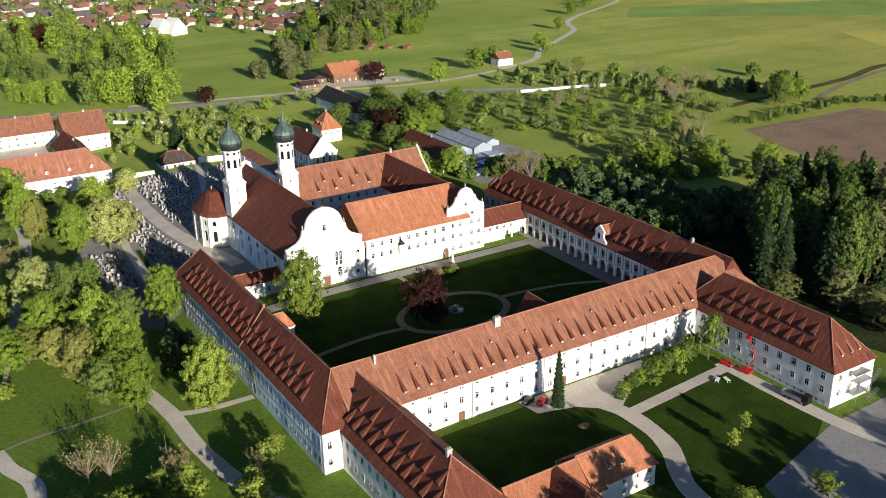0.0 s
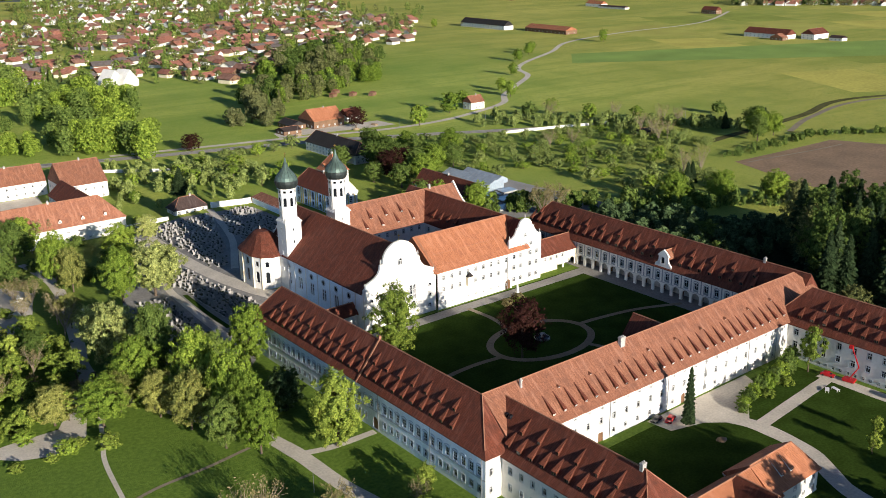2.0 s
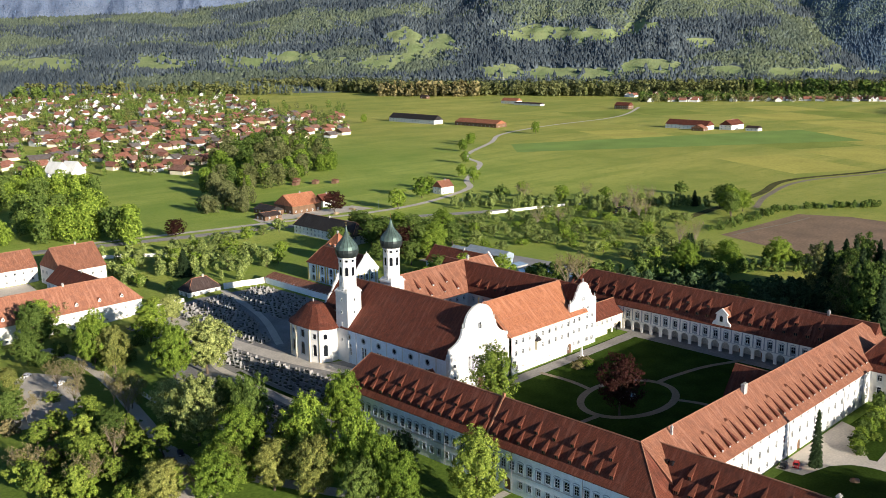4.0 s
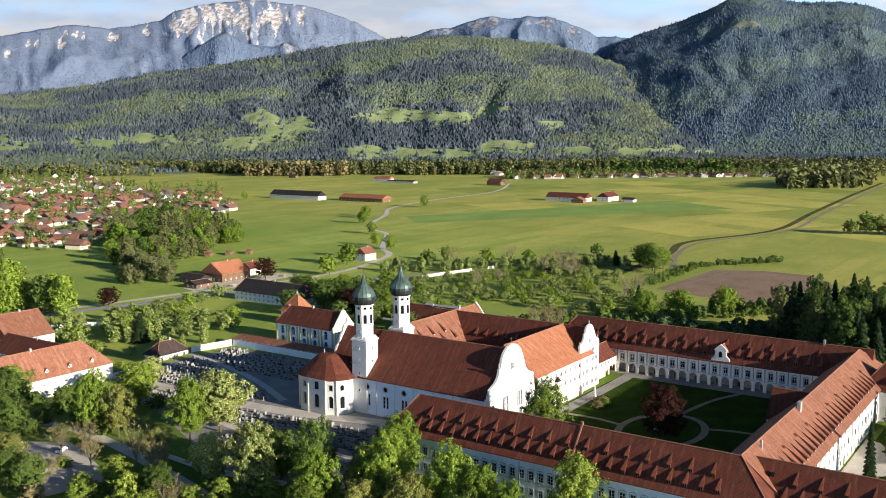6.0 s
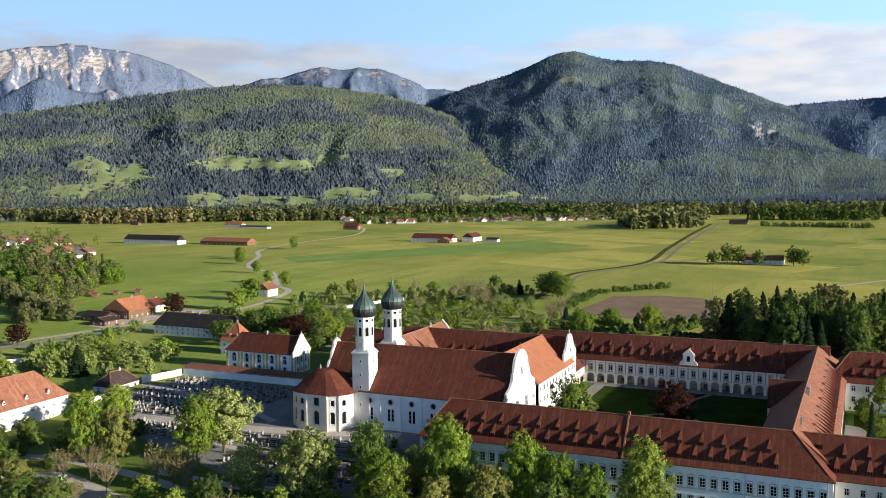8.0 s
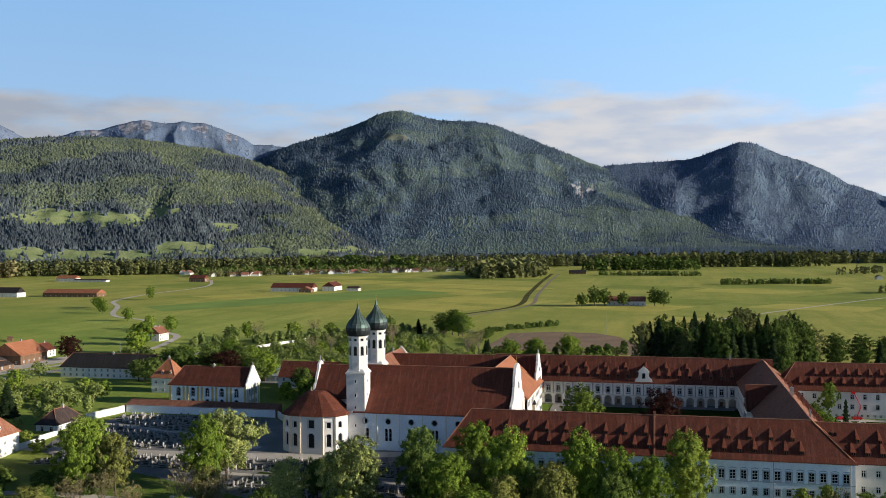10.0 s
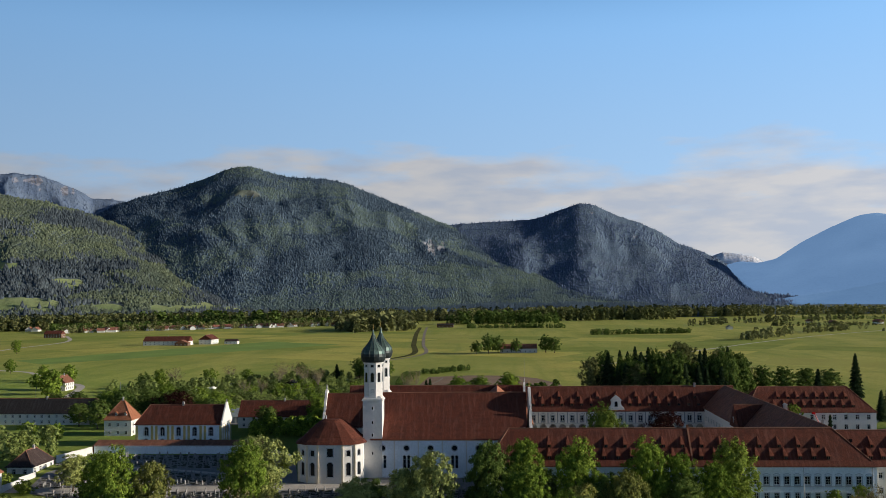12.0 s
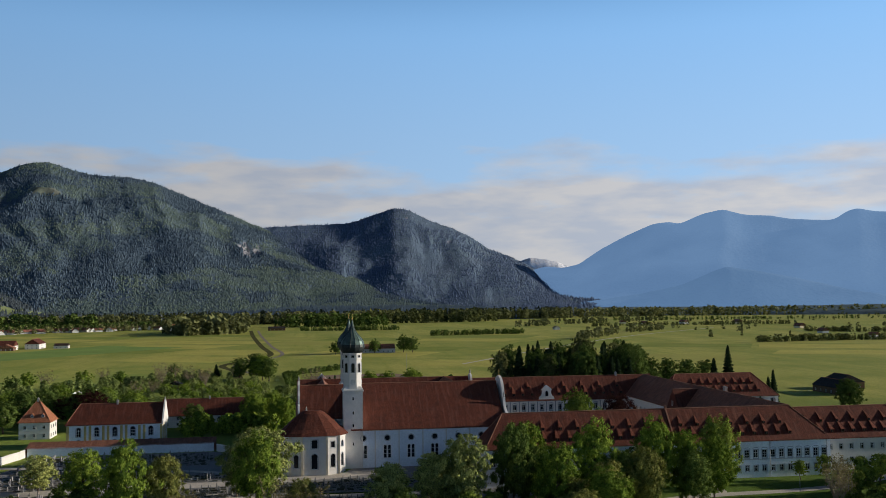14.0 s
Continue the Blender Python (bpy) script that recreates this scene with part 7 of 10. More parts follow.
# woods on the far side of the valley close the horizon behind the camera
mountain("hill_2", "low wooded hills closing the valley", (-190, 235, 84), [(142, 1.2), (175, 0.8), (210, 1.0), (260, 1.4), (310, 1.1), (350, 1.0), (368, 1.2)], 3000, 3600, GREEN_HILL, 19, 0.1, 1.0, 60, 1.0)

# ---- trees ----
def leaf_cloud(rng, lobes, n, size, flat=0.0, droop=0.0):
    """n small leaf clumps on the outsides of the lobes (x, y, z, radius, squash); returns vertices and faces."""
    lob = np.array(lobes)
    wgt = lob[:, 3] ** 2
    pick = rng.choice(len(lob), n, p=wgt / wgt.sum())
    d = rng.normal(size=(n, 3))
    d /= np.linalg.norm(d, axis=1)[:, None]
    d[:, 2] = np.where(d[:, 2] < -0.55, -d[:, 2], d[:, 2])
    r = lob[pick, 3] * (0.4 + 0.55 * rng.random(n) ** 0.6 + 0.22 * rng.random(n) ** 4)
    c = lob[pick, :3] + d * r[:, None] * np.stack([np.ones(n), np.ones(n), lob[pick, 4]], 1)
    nrm = d + rng.normal(scale=0.55, size=(n, 3))
    nrm[:, 2] *= 1 - flat
    nrm /= np.linalg.norm(nrm, axis=1)[:, None]
    u = np.cross(nrm, rng.normal(size=(n, 3)))
    u /= np.linalg.norm(u, axis=1)[:, None]
    v = np.cross(nrm, u)
    s = size * (0.75 + 1.0 * rng.random(n))
    su, sv = (u * (s * 0.5)[:, None]), (v * (s * (0.5 + droop))[:, None])
    bend = nrm * (s * 0.18)[:, None]
    verts = np.stack([c - su - sv * 0.8 - bend, c + su * 1.1 - sv * 0.5, c - su * 0.2 + sv * 1.1 - bend], 1).reshape(-1, 3)
    faces = np.arange(n * 3).reshape(-1, 3)
    return verts, faces


def cloud_mesh(name, verts, faces, material):
    me = bpy.data.meshes.new(name)
    me.from_pydata(verts.tolist(), [], faces.tolist())
    me.materials.append(material)
    return me


def trunk_mesh(rng, h, r, limbs, reach, fork=0.35):
    s = Shape()
    p, k = Vector((0, 0, -1.0)), 6
    prev = r * 1.25
    pts = [p]
    for i in range(1, k + 1):
        q = Vector((rng.normal() * 0.25, rng.normal() * 0.25, -1.0 + (h + 1) * i / k))
        nr = r * (1 - 0.8 * i / k)
        s.tube(p, q, prev, nr, 7)
        p, prev = q, nr
        pts.append(q)
    for i in range(limbs):
        f = fork + (0.95 - fork) * i / limbs
        base = Vector((0, 0, h * f))
        a = rng.random() * 6.283
        out = reach * (0.55 + 0.5 * rng.random()) * (1.15 - f * 0.6)
        mid = base + Vector((math.cos(a) * out * 0.5, math.sin(a) * out * 0.5, out * 0.35))
        tip = base + Vector((math.cos(a) * out, math.sin(a) * out, out * 0.9))
        s.tube(base, mid, r * 0.38, r * 0.22, 5)
        s.tube(mid, tip, r * 0.22, r * 0.06, 5)
    return s.mesh("trunk", M_BARK)


def broadleaf(seed, h, w, n, leaf, material, crown_from=0.25, lobes=16, tall=False):
    """Trunk and crown meshes of a broadleaf tree h high and w wide: leaf sprays along an uneven outline, closer inside."""
    rng = np.random.default_rng(seed)
    zc, zh = h * (1 + crown_from) / 2, h * (1 - crown_from) / 2
    count = lobes * 4
    C, D, Rr = [], [], []
    for i in range(count):
        b = -0.88 + 1.86 * (i + rng.random()) / count
        a = i * 2.39996 + rng.normal() * 0.25
        ring = math.sqrt(max(0.03, 1 - b * b))
        d = Vector((math.cos(a) * ring, math.sin(a) * ring, b))
        bump = 1 + 0.42 * noise.noise(d * 1.5 + Vector((seed, 0, 0))) + 0.5 * noise.noise(d * 3.4 + Vector((0, seed, 0)))
        deep = rng.uniform(0.72, 1.0) if i % 4 else rng.uniform(0.2, 0.65)
        wide = w / 2 * bump * deep * (1.0 if not tall else 1.08 - 0.22 * b) * (0.9 if b < -0.4 else 1.0)
        C.append((d.x * wide, d.y * wide, zc + b * zh * min(1.06, bump) * (0.7 + 0.3 * deep)))
        D.append(tuple(d))
        Rr.append(w * rng.uniform(0.05, 0.105) * (1.5 if i % 4 == 0 else 1.0) * (24 / max(24, lobes)) ** 0.25)
    C, D, Rr = np.array(C), np.array(D), np.array(Rr)
    pick = rng.choice(count, n, p=Rr ** 1.6 / (Rr ** 1.6).sum())
    off = rng.normal(size=(n, 3)) * (Rr[pick] * 0.5)[:, None] * np.array((1, 1, 0.62 if not tall else 1.0))
    c = C[pick] + off
    nrm = D[pick] * 0.85 + off / (Rr[pick] * 1.5)[:, None] + np.array((0, 0, 0.25)) + rng.normal(scale=0.42, size=(n, 3))
    nrm /= np.linalg.norm(nrm, axis=1)[:, None]
    u = np.cross(nrm, rng.normal(size=(n, 3)))
    u /= np.linalg.norm(u, axis=1)[:, None]
    v = np.cross(nrm, u)
    size = (leaf * (0.65 + 0.9 * rng.random(n)))[:, None]
    bend = nrm * size * 0.16
    verts = np.stack([c - u * size * 0.5 - v * size * 0.42 - bend, c + u * size * 0.55 - v * size * 0.28, c - u * size * 0.1 + v * size * 0.58 - bend], 1).reshape(-1, 3)
    return trunk_mesh(rng, h * 0.8, 0.022 * h + 0.06, 9, w * 0.42), cloud_mesh("crown", verts, np.arange(n * 3).reshape(-1, 3), material)


def bare_tree(seed, h, w, material, n=700):
    """A tree still budding: visible limbs and twigs with few leaves."""
    rng = np.random.default_rng(seed)
    s = Shape()
    s.tube((0, 0, -1), (0, 0, h * 0.3), 0.22, 0.16, 7)
    tips = []
    for i in range(16):
        a = rng.random() * 6.283
        b = Vector((0, 0, h * rng.uniform(0.12, 0.35)))
        lean = rng.uniform(0.15, 0.5)
        m = b + Vector((math.cos(a) * w * lean * 0.5, math.sin(a) * w * lean * 0.5, h * 0.3))
        e = m + Vector((math.cos(a) * w * lean * 0.5, math.sin(a) * w * lean * 0.5, h * rng.uniform(0.2, 0.42)))
        s.tube(b, m, 0.12, 0.08, 5)
        s.tube(m, e, 0.08, 0.02, 5)
        for j in range(7):
            c = m.lerp(e, rng.random())
            t = c + Vector(rng.normal(scale=w * 0.09, size=3)) + Vector((0, 0, h * 0.09))
            s.tube(c, t, 0.035, 0.01, 3)
            tips.append((*t, w * 0.07, 1.0))
        tips.append((*e, w * 0.09, 1.0))
    v, f = leaf_cloud(rng, tips, n, 0.22, droop=0.4)
    return s.mesh("trunk", mat("pale_bark_%d" % seed, (0.26, 0.21, 0.15), 0.95, vary=0.3)), cloud_mesh("crown", v, f, material)


def conifer(seed, h, w, n, leaf, material, slim=False):
    """A spruce: whorls of drooping boughs narrowing to a spire."""
    rng = np.random.default_rng(seed)
    z = h * (0.06 + 0.94 * rng.random(n) ** 1.25)
    lim = (w / 2) * (1 - z / h) ** (0.75 if not slim else 0.6) + 0.12
    whorl = 0.72 + 0.28 * np.sin(z * 6.283 / (h / 13) + rng.normal(scale=0.4, size=n))
    arm = np.floor(rng.random(n) * 9) / 9 * 6.283 + np.floor(z / (h / 13)) * 1.1
    a = arm + rng.normal(scale=0.22, size=n)
    r = lim * whorl * (0.35 + 0.65 * rng.random(n) ** 0.5)
    c = np.stack([np.cos(a) * r, np.sin(a) * r, z - r * 0.25], 1)
    out = np.stack([np.cos(a), np.sin(a), -0.35 + rng.normal(scale=0.2, size=n)], 1)
    side = np.stack([-np.sin(a), np.cos(a), rng.normal(scale=0.35, size=n)], 1)
    s = leaf * (0.6 + 0.7 * rng.random(n)) * (0.55 + 0.6 * (1 - z / h))
    su, sv = out * (s * 0.75)[:, None], side * (s * 0.42)[:, None]
    verts = np.stack([c - su, c - sv, c + su, c + sv], 1).reshape(-1, 3)
    t = Shape()
    t.tube((0, 0, -1), (0, 0, h * 0.97), 0.012 * h + 0.05, 0.03, 7)
    return t.mesh("trunk", M_BARK), cloud_mesh("crown", verts, np.arange(n * 4).reshape(-1, 4), material)


def plant(kind, name, label, category, spots, group=""):
    """Trees of one kind: spots are (x, y, height scale, width scale)."""
    trunk, crown = kind
    for i, (x, y, sh, sw) in enumerate(spots):
        t = thing(name, label, category, group)
        t.matrix_basis = Matrix.LocRotScale((x, y, ground_z(x, y)), Euler((0, 0, x * 1.7 + y * 0.9)), (sw, sw, sh))
        part("trunk", trunk, None, t)
        part("crown", crown, None, t)


OAK = [broadleaf(11 + k, 18, 16, 21000, 0.38, m, 0.1, 72) for k, m in enumerate((L_SPRING, L_DEEP, L_SPRING, L_BUD))]
CHESTNUT = [broadleaf(31 + k, 18, 15, 20000, 0.38, L_BLOSSOM, 0.1, 72) for k in range(2)]
POPLAR = broadleaf(41, 22, 13, 20000, 0.38, L_YELLOW, 0.05, 80, True)
LINDEN = broadleaf(43, 24, 14, 17000, 0.42, L_YELLOW, 0.08, 80, True)
BEECH = broadleaf(45, 20, 18, 13000, 0.42, L_COPPER, 0.12, 70)
YEW = broadleaf(47, 11, 9, 9000, 0.36, L_YEW, -0.1, 40)
YOUNG = broadleaf(49, 8.5, 6.2, 3200, 0.34, L_YELLOW, 0.2, 18)
BUSH = [broadleaf(51 + k, 4.5, 5.5, 3200, 0.32, m, -0.25, 22) for k, m in enumerate((L_SPRING, L_YELLOW, L_TWIG))]
THORN = broadleaf(57, 5.5, 6.5, 4200, 0.34, L_DEEP, -0.25, 26)
BARE = [bare_tree(61 + k, 11, 12, L_TWIG, 450 + 900 * k) for k in range(2)]
SPIRE = conifer(71, 18, 3.9, 4600, 0.6, L_CONIFER, True)
SPRUCE = conifer(73, 30, 14, 3400, 1.7, L_CONIFER)
TALL = broadleaf(75, 26, 16, 10500, 0.55, L_OLIVE, 0.12, 60)
DARK = broadleaf(77, 24, 16, 10500, 0.55, L_DEEP, 0.1, 60)
ORCHARD = [broadleaf(81 + k, 7.6, 9.6, 1700, 0.46, m, 0.15, 12) for k, m in enumerate((L_ORCHARD, L_SPRING, L_ORCHARD))]
FIELD = [broadleaf(91 + k, 14, 12, 1800, 0.85, m, 0.1, 18) for k, m in enumerate((L_SPRING, L_DEEP))]

plant(POPLAR, "chestnut_tree", "tall chestnut in white blossom beside the long wing", "tree", [(67.5, 237, 1.06, 1.02)])
plant(LINDEN, "linden_tree", "tall yellow-green linden before the church front", "tree", [(111.5, 270.5, 1.1, 1.05)])
plant(BEECH, "copper_beech", "dark copper beech with purple leaves in the shaded courtyard", "tree", [(143.5, 243.5, 1.05, 0.82)])
plant(BEECH, "copper_beech", "dark red copper beech among green trees", "tree", [(196, 617, 0.62, 0.75), (322, 612, 0.8, 0.85), (252, 470, 0.9, 0.95), (270, 484, 0.7, 0.8), (150, 930, 1.1, 1.1)])
plant(CHESTNUT[0], "chestnut_tree", "broad chestnut covered in pale blossom in the park", "tree", [(75, 383, 1.25, 1.28), (37, 326, 1.32, 0.98), (84, 391, 0.95, 0.75)])
plant(CHESTNUT[1], "chestnut_tree", "broad chestnut covered in pale blossom in the park", "tree", [(39, 347, 0.9, 0.85), (101, 455, 0.7, 0.75), (44, 334, 1.0, 0.75)])
plant(OAK[0], "park_tree", "tall green deciduous tree in the park", "tree", [(62, 384, 1.28, 0.88), (48, 285, 1.42, 0.88), (50, 265, 1.42, 0.86), (48, 419, 1.32, 0.85), (21, 290, 0.9, 0.9)])
plant(OAK[1], "park_tree", "dense green deciduous tree in the park", "tree", [(46, 310, 1.42, 0.82), (44, 466, 1.1, 0.9), (53, 331, 0.9, 0.75)])
plant(OAK[2], "park_tree", "tall green deciduous tree in the park", "tree", [(73, 299.5, 1.2, 0.82), (50, 255.5, 1.16, 0.72), (49, 247, 1.05, 0.7), (35, 300, 1.15, 0.9), (81, 437, 0.95, 0.85), (50, 474, 1.0, 0.85)])
plant(OAK[3], "park_tree", "yellow-brown budding deciduous tree in the park", "tree", [(51, 409, 1.05, 0.72), (49, 295, 0.95, 0.7), (10, 300, 0.7, 0.8), (36, 285, 0.85, 0.75), (28, 296, 0.7, 0.7), (38, 371, 0.75, 0.6), (10, 408, 0.72, 0.75), (40, 272, 1.0, 0.8)])
plant(YEW, "yew_tree", "dark evergreen yew by the long wing", "tree", [(66, 266, 1.25, 1.0), (71, 269, 1.0, 0.85), (100, 330, 0.35, 0.3)])
plant(YOUNG, "young_tree", "slender young yellow-green tree", "tree", [(6, 320, 1.1, 1.2), (25, 327, 1.3, 1.2), (14, 300, 1.2, 1.1), (68.5, 199, 1.1, 0.9), (74, 205, 0.8, 0.8), (173, 139, 0.8, 0.6), (182, 143, 0.8, 0.5), (60.5, 184, 1.2, 1.4), (43, 203, 1.0, 0.9), (46, 198, 1.1, 1.0), (50, 203, 0.9, 0.8), (62, 190, 1.1, 1.2), (177, 114, 0.7, 1.1), (205, 177, 1.9, 1.1), (224, 187, 1.3, 1.1), (154, 120, 0.8, 1.6)])
plant(BARE[0], "budding_tree", "half-bare budding tree with brown twigs", "tree", [(29, 219, 1.0, 1.05), (34, 217, 1.05, 0.9), (35, 378, 1.15, 0.95), (34, 366, 1.05, 1.0), (66, 196, 0.8, 0.6), (15, 338, 0.9, 0.9), (380, 470, 1.0, 1.1), (392, 462, 1.0, 1.1), (446, 434, 1.2, 1.2), (455, 446, 1.3, 1.2), (466, 466, 1.1, 1.2), (460, 438, 1.0, 1.0), (494, 470, 1.3, 1.2), (500, 462, 1.2, 1.1), (450, 540, 1.2, 1.3), (488, 509, 1.1, 1.1), (392, 360, 1.4, 1.0), (384, 366, 1.3, 1.0)])
plant(BARE[1], "budding_tree", "budding tree with thin yellowish leaves", "tree", [(48, 206, 0.9, 0.7), (36, 372, 1.0, 0.9), (20, 300, 0.8, 0.8), (262, 356, 1.4, 1.2), (268, 352, 1.4, 1.2)])
plant(SPIRE, "cypress", "slim dark cypress on the forecourt lawn", "tree", [(148.5, 180.3, 1.0, 1.0)])
plant(BUSH[0], "shrub", "green rounded garden shrub", "shrub", [(170, 177, 0.7, 0.9), (178, 179, 0.9, 0.9), (186, 179.5, 1.1, 1.0), (195, 181, 1.2, 1.0), (206, 184, 1.4, 0.9), (176, 280, 0.5, 0.8), (8, 282, 0.9, 1.2), (0, 296, 0.9, 1.2)])
plant(BUSH[1], "shrub", "yellow-green rounded garden shrub", "shrub", [(181, 176.2, 0.5, 0.8), (192, 177, 0.6, 0.8), (12, 366, 1.1, 1.3), (-4, 330, 1.0, 1.4), (18, 278, 0.9, 1.2), (37, 199, 1.2, 1.3), (29, 206, 1.0, 1.2), (51, 201, 0.9, 1.1), (33, 204, 1.3, 1.4), (25, 210, 1.0, 1.2), (39, 207, 0.8, 1.0), (30, 198, 1.4, 1.5), (100, 472, 1.0, 1.2), (108, 484, 1.1, 1.2)])
plant(BUSH[2], "shrub", "brownish half-bare budding shrub", "shrub", [(171, 281, 0.6, 1.0), (178, 282.5, 0.6, 1.1), (2, 350, 1.0, 1.2), (22, 318, 0.9, 1.1), (0, 380, 1.1, 1.3)])

plant(THORN, "shrub", "dark green garden shrub in the forecourt border", "shrub", [(174, 178.3, 0.7, 0.8), (182, 179.6, 0.9, 0.8), (190.5, 180.2, 1.0, 0.85), (199, 181.6, 1.2, 0.9), (203, 182.4, 1.4, 0.8), (167, 175, 0.5, 0.6)])
plant(THORN, "shrub", "dark green shrub in the shade under the park trees", "shrub", [(69, 484, 1.1, 1.1), (66, 466, 1.2, 1.2), (54, 436, 1.1, 1.3), (47, 449, 1.0, 1.2), (90, 446, 0.9, 1.0), (83, 428, 1.0, 1.1), (62, 420, 1.0, 1.1), (50, 417, 0.8, 1.0), (36, 441, 1.1, 1.2), (40, 426, 0.9, 1.1), (59, 455, 1.0, 1.2), (74, 474, 0.9, 1.1), (60, 476, 1.0, 1.2), (53, 428, 1.2, 1.0), (75, 437, 1.1, 1.1)])
# thicket between the car park and the gravel lot, and bushes along the park road
def scatter(rng, ring, n, lo, hi, gap):
    """Spots inside a ring, at least gap apart, with random scales between lo and hi."""
    out, tries = [], 0
    while len(out) < n and tries < 4000:
        tries += 1
        x, y = rng.uniform(min(p[0] for p in ring), max(p[0] for p in ring)), rng.uniform(min(p[1] for p in ring), max(p[1] for p in ring))
        c = False
        for (xa, ya), (xb, yb) in zip(ring, ring[1:] + ring[:1]):
            if (ya > y) != (yb > y) and x < (xb - xa) * (y - ya) / (yb - ya) + xa:
                c = not c
        if c and all((x - p[0]) ** 2 + (y - p[1]) ** 2 > gap ** 2 for p in out):
            out.append((x, y, rng.uniform(lo, hi), rng.uniform(lo, hi)))
    return out


rnd = random.Random(15)
THICKET = [(8, 374), (26, 372), (26, 352), (22, 330), (9, 302), (-12, 302), (-14, 330), (-6, 360)]
plant(BUSH[0], "shrub", "green rounded shrub in the park thicket", "shrub", scatter(rnd, THICKET, 14, 0.9, 1.6, 6))
plant(BUSH[1], "shrub", "yellow-green rounded shrub in the park thicket", "shrub", scatter(rnd, THICKET, 10, 0.8, 1.4, 7))
plant(BUSH[2], "shrub", "brownish half-bare shrub in the park thicket", "shrub", scatter(rnd, THICKET, 6, 0.8, 1.3, 9))
plant(YOUNG, "young_tree", "slender young tree in the park thicket", "tree", scatter(rnd, THICKET, 11, 0.9, 1.5, 7) + [(36, 318, 1.0, 1.3), (30, 312, 0.8, 1.2)])
plant(BARE[1], "budding_tree", "budding tree with thin yellowish leaves", "tree", [(-2, 321, 1.0, 1.0), (-10, 340, 0.9, 0.9), (8, 386, 0.8, 0.8)])
plant(OAK[1], "park_tree", "dense green tree by the car park", "tree", [(2, 396, 0.7, 0.7), (18, 345, 0.75, 0.55), (33, 446, 0.75, 0.7), (20, 452, 0.8, 0.8), (6, 440, 0.8, 0.8), (44, 278, 0.95, 0.75), (43, 256, 0.9, 0.72), (58, 345, 0.7, 0.6), (60, 300, 0.9, 0.7), (50, 478, 0.8, 0.8), (3, 386, 0.7, 0.7)])
plant(BARE[1], "budding_tree", "budding tree with thin yellowish leaves by the park road", "tree", [(28.6, 409, 0.9, 0.8), (33, 402, 1.0, 0.7), (26, 389, 0.85, 0.7), (60, 484, 1.1, 1.0), (54, 476, 1.2, 1.0)])
plant(BUSH[1], "shrub", "yellow-green rounded shrub by the car park", "shrub", [(16, 366, 1.0, 1.2), (14, 376, 1.1, 1.3), (29, 356, 1.0, 1.2), (5, 398, 1.0, 1.2), (22, 398, 0.8, 1.0), (14, 414, 0.9, 1.2), (-2, 304, 1.1, 1.2), (3, 306, 1.3, 1.2), (8, 307, 1.4, 1.1), (13, 312, 1.6, 1.2), (-7, 302, 1.0, 1.2), (17, 320, 1.5, 1.1), (30, 306, 1.0, 1.0), (34, 296, 1.1, 1.1), (3, 280, 0.5, 0.7), (-6, 281, 0.5, 0.8), (12, 284, 0.5, 0.7)])
# park trees south of the gate house, which shade its roof and the drive
plant(OAK[1], "park_tree", "dense green deciduous tree south of the gate house", "tree", [(116, 98, 1.2, 0.9), (131, 96, 1.35, 0.9), (147, 92, 1.3, 0.8), (168, 74, 1.0, 1.0), (186, 70, 1.1, 1.0), (212, 64, 1.0, 1.0), (232, 88, 0.9, 0.9), (40, 150, 1.1, 1.1), (64, 148, 1.0, 1.0), (22, 168, 1.0, 1.1)])
# woods beside the arcaded wing: a tall stand of spruce and beech
rnd = random.Random(5)
spots = {"s": [], "t": [], "d": []}
while sum(len(v) for v in spots.values()) < 62:
    x, y = rnd.uniform(250, 345), rnd.uniform(150, 266)
    if not 187 - (x - 262) * 0.31 < y < 264 - (x - 262) * 0.155 or x - y < 60:
        continue
    kind = "s" if rnd.random() < 0.42 else rnd.choice("tdd")
    spots[kind].append((x, y, rnd.uniform(0.75, 1.12) if kind == "s" else rnd.uniform(1.0, 1.45), rnd.uniform(0.75, 1.05)))
plant(SPRUCE, "spruce", "tall dark spruce in the wood behind the arcade", "tree", spots["s"] + [(262, 206, 0.95, 0.8), (267, 201, 0.9, 0.8), (275, 210, 0.95, 0.85), (283, 219, 0.9, 0.85), (292, 227, 0.95, 0.8), (301, 237, 0.9, 0.85), (372, 88, 0.9, 0.8), (318, 238, 1.1, 0.8), (330, 232, 1.05, 0.8), (342, 226, 1.12, 0.85), (274, 143, 0.85, 0.8), (266, 115, 0.5, 0.5), (272, 109, 0.62, 0.5), (270, 113, 0.5, 0.45), (146, 521, 0.5, 0.8), (517, 433, 0.4, 0.6), (366, 349, 0.45, 0.5), (374, 352, 0.4, 0.5), (544, 419, 0.45, 0.6)], "woodland trees")
plant(TALL, "woodland_tree", "tall yellow-green woodland tree", "tree", spots["t"] + [(338, 178, 1.25, 0.95), (346, 164, 1.0, 0.9), (252, 190, 0.55, 0.7), (268, 178, 0.6, 0.7), (270, 166, 0.5, 0.65), (266, 156, 0.45, 0.6)], "woodland trees")
plant(DARK, "woodland_tree", "tall dark green woodland tree", "tree", spots["d"] + [(352, 150, 0.9, 0.9), (360, 135, 0.85, 1.0), (366, 120, 0.8, 1.0), (372, 104, 0.75, 0.9), (282, 275, 0.55, 0.8)], "woodland trees")
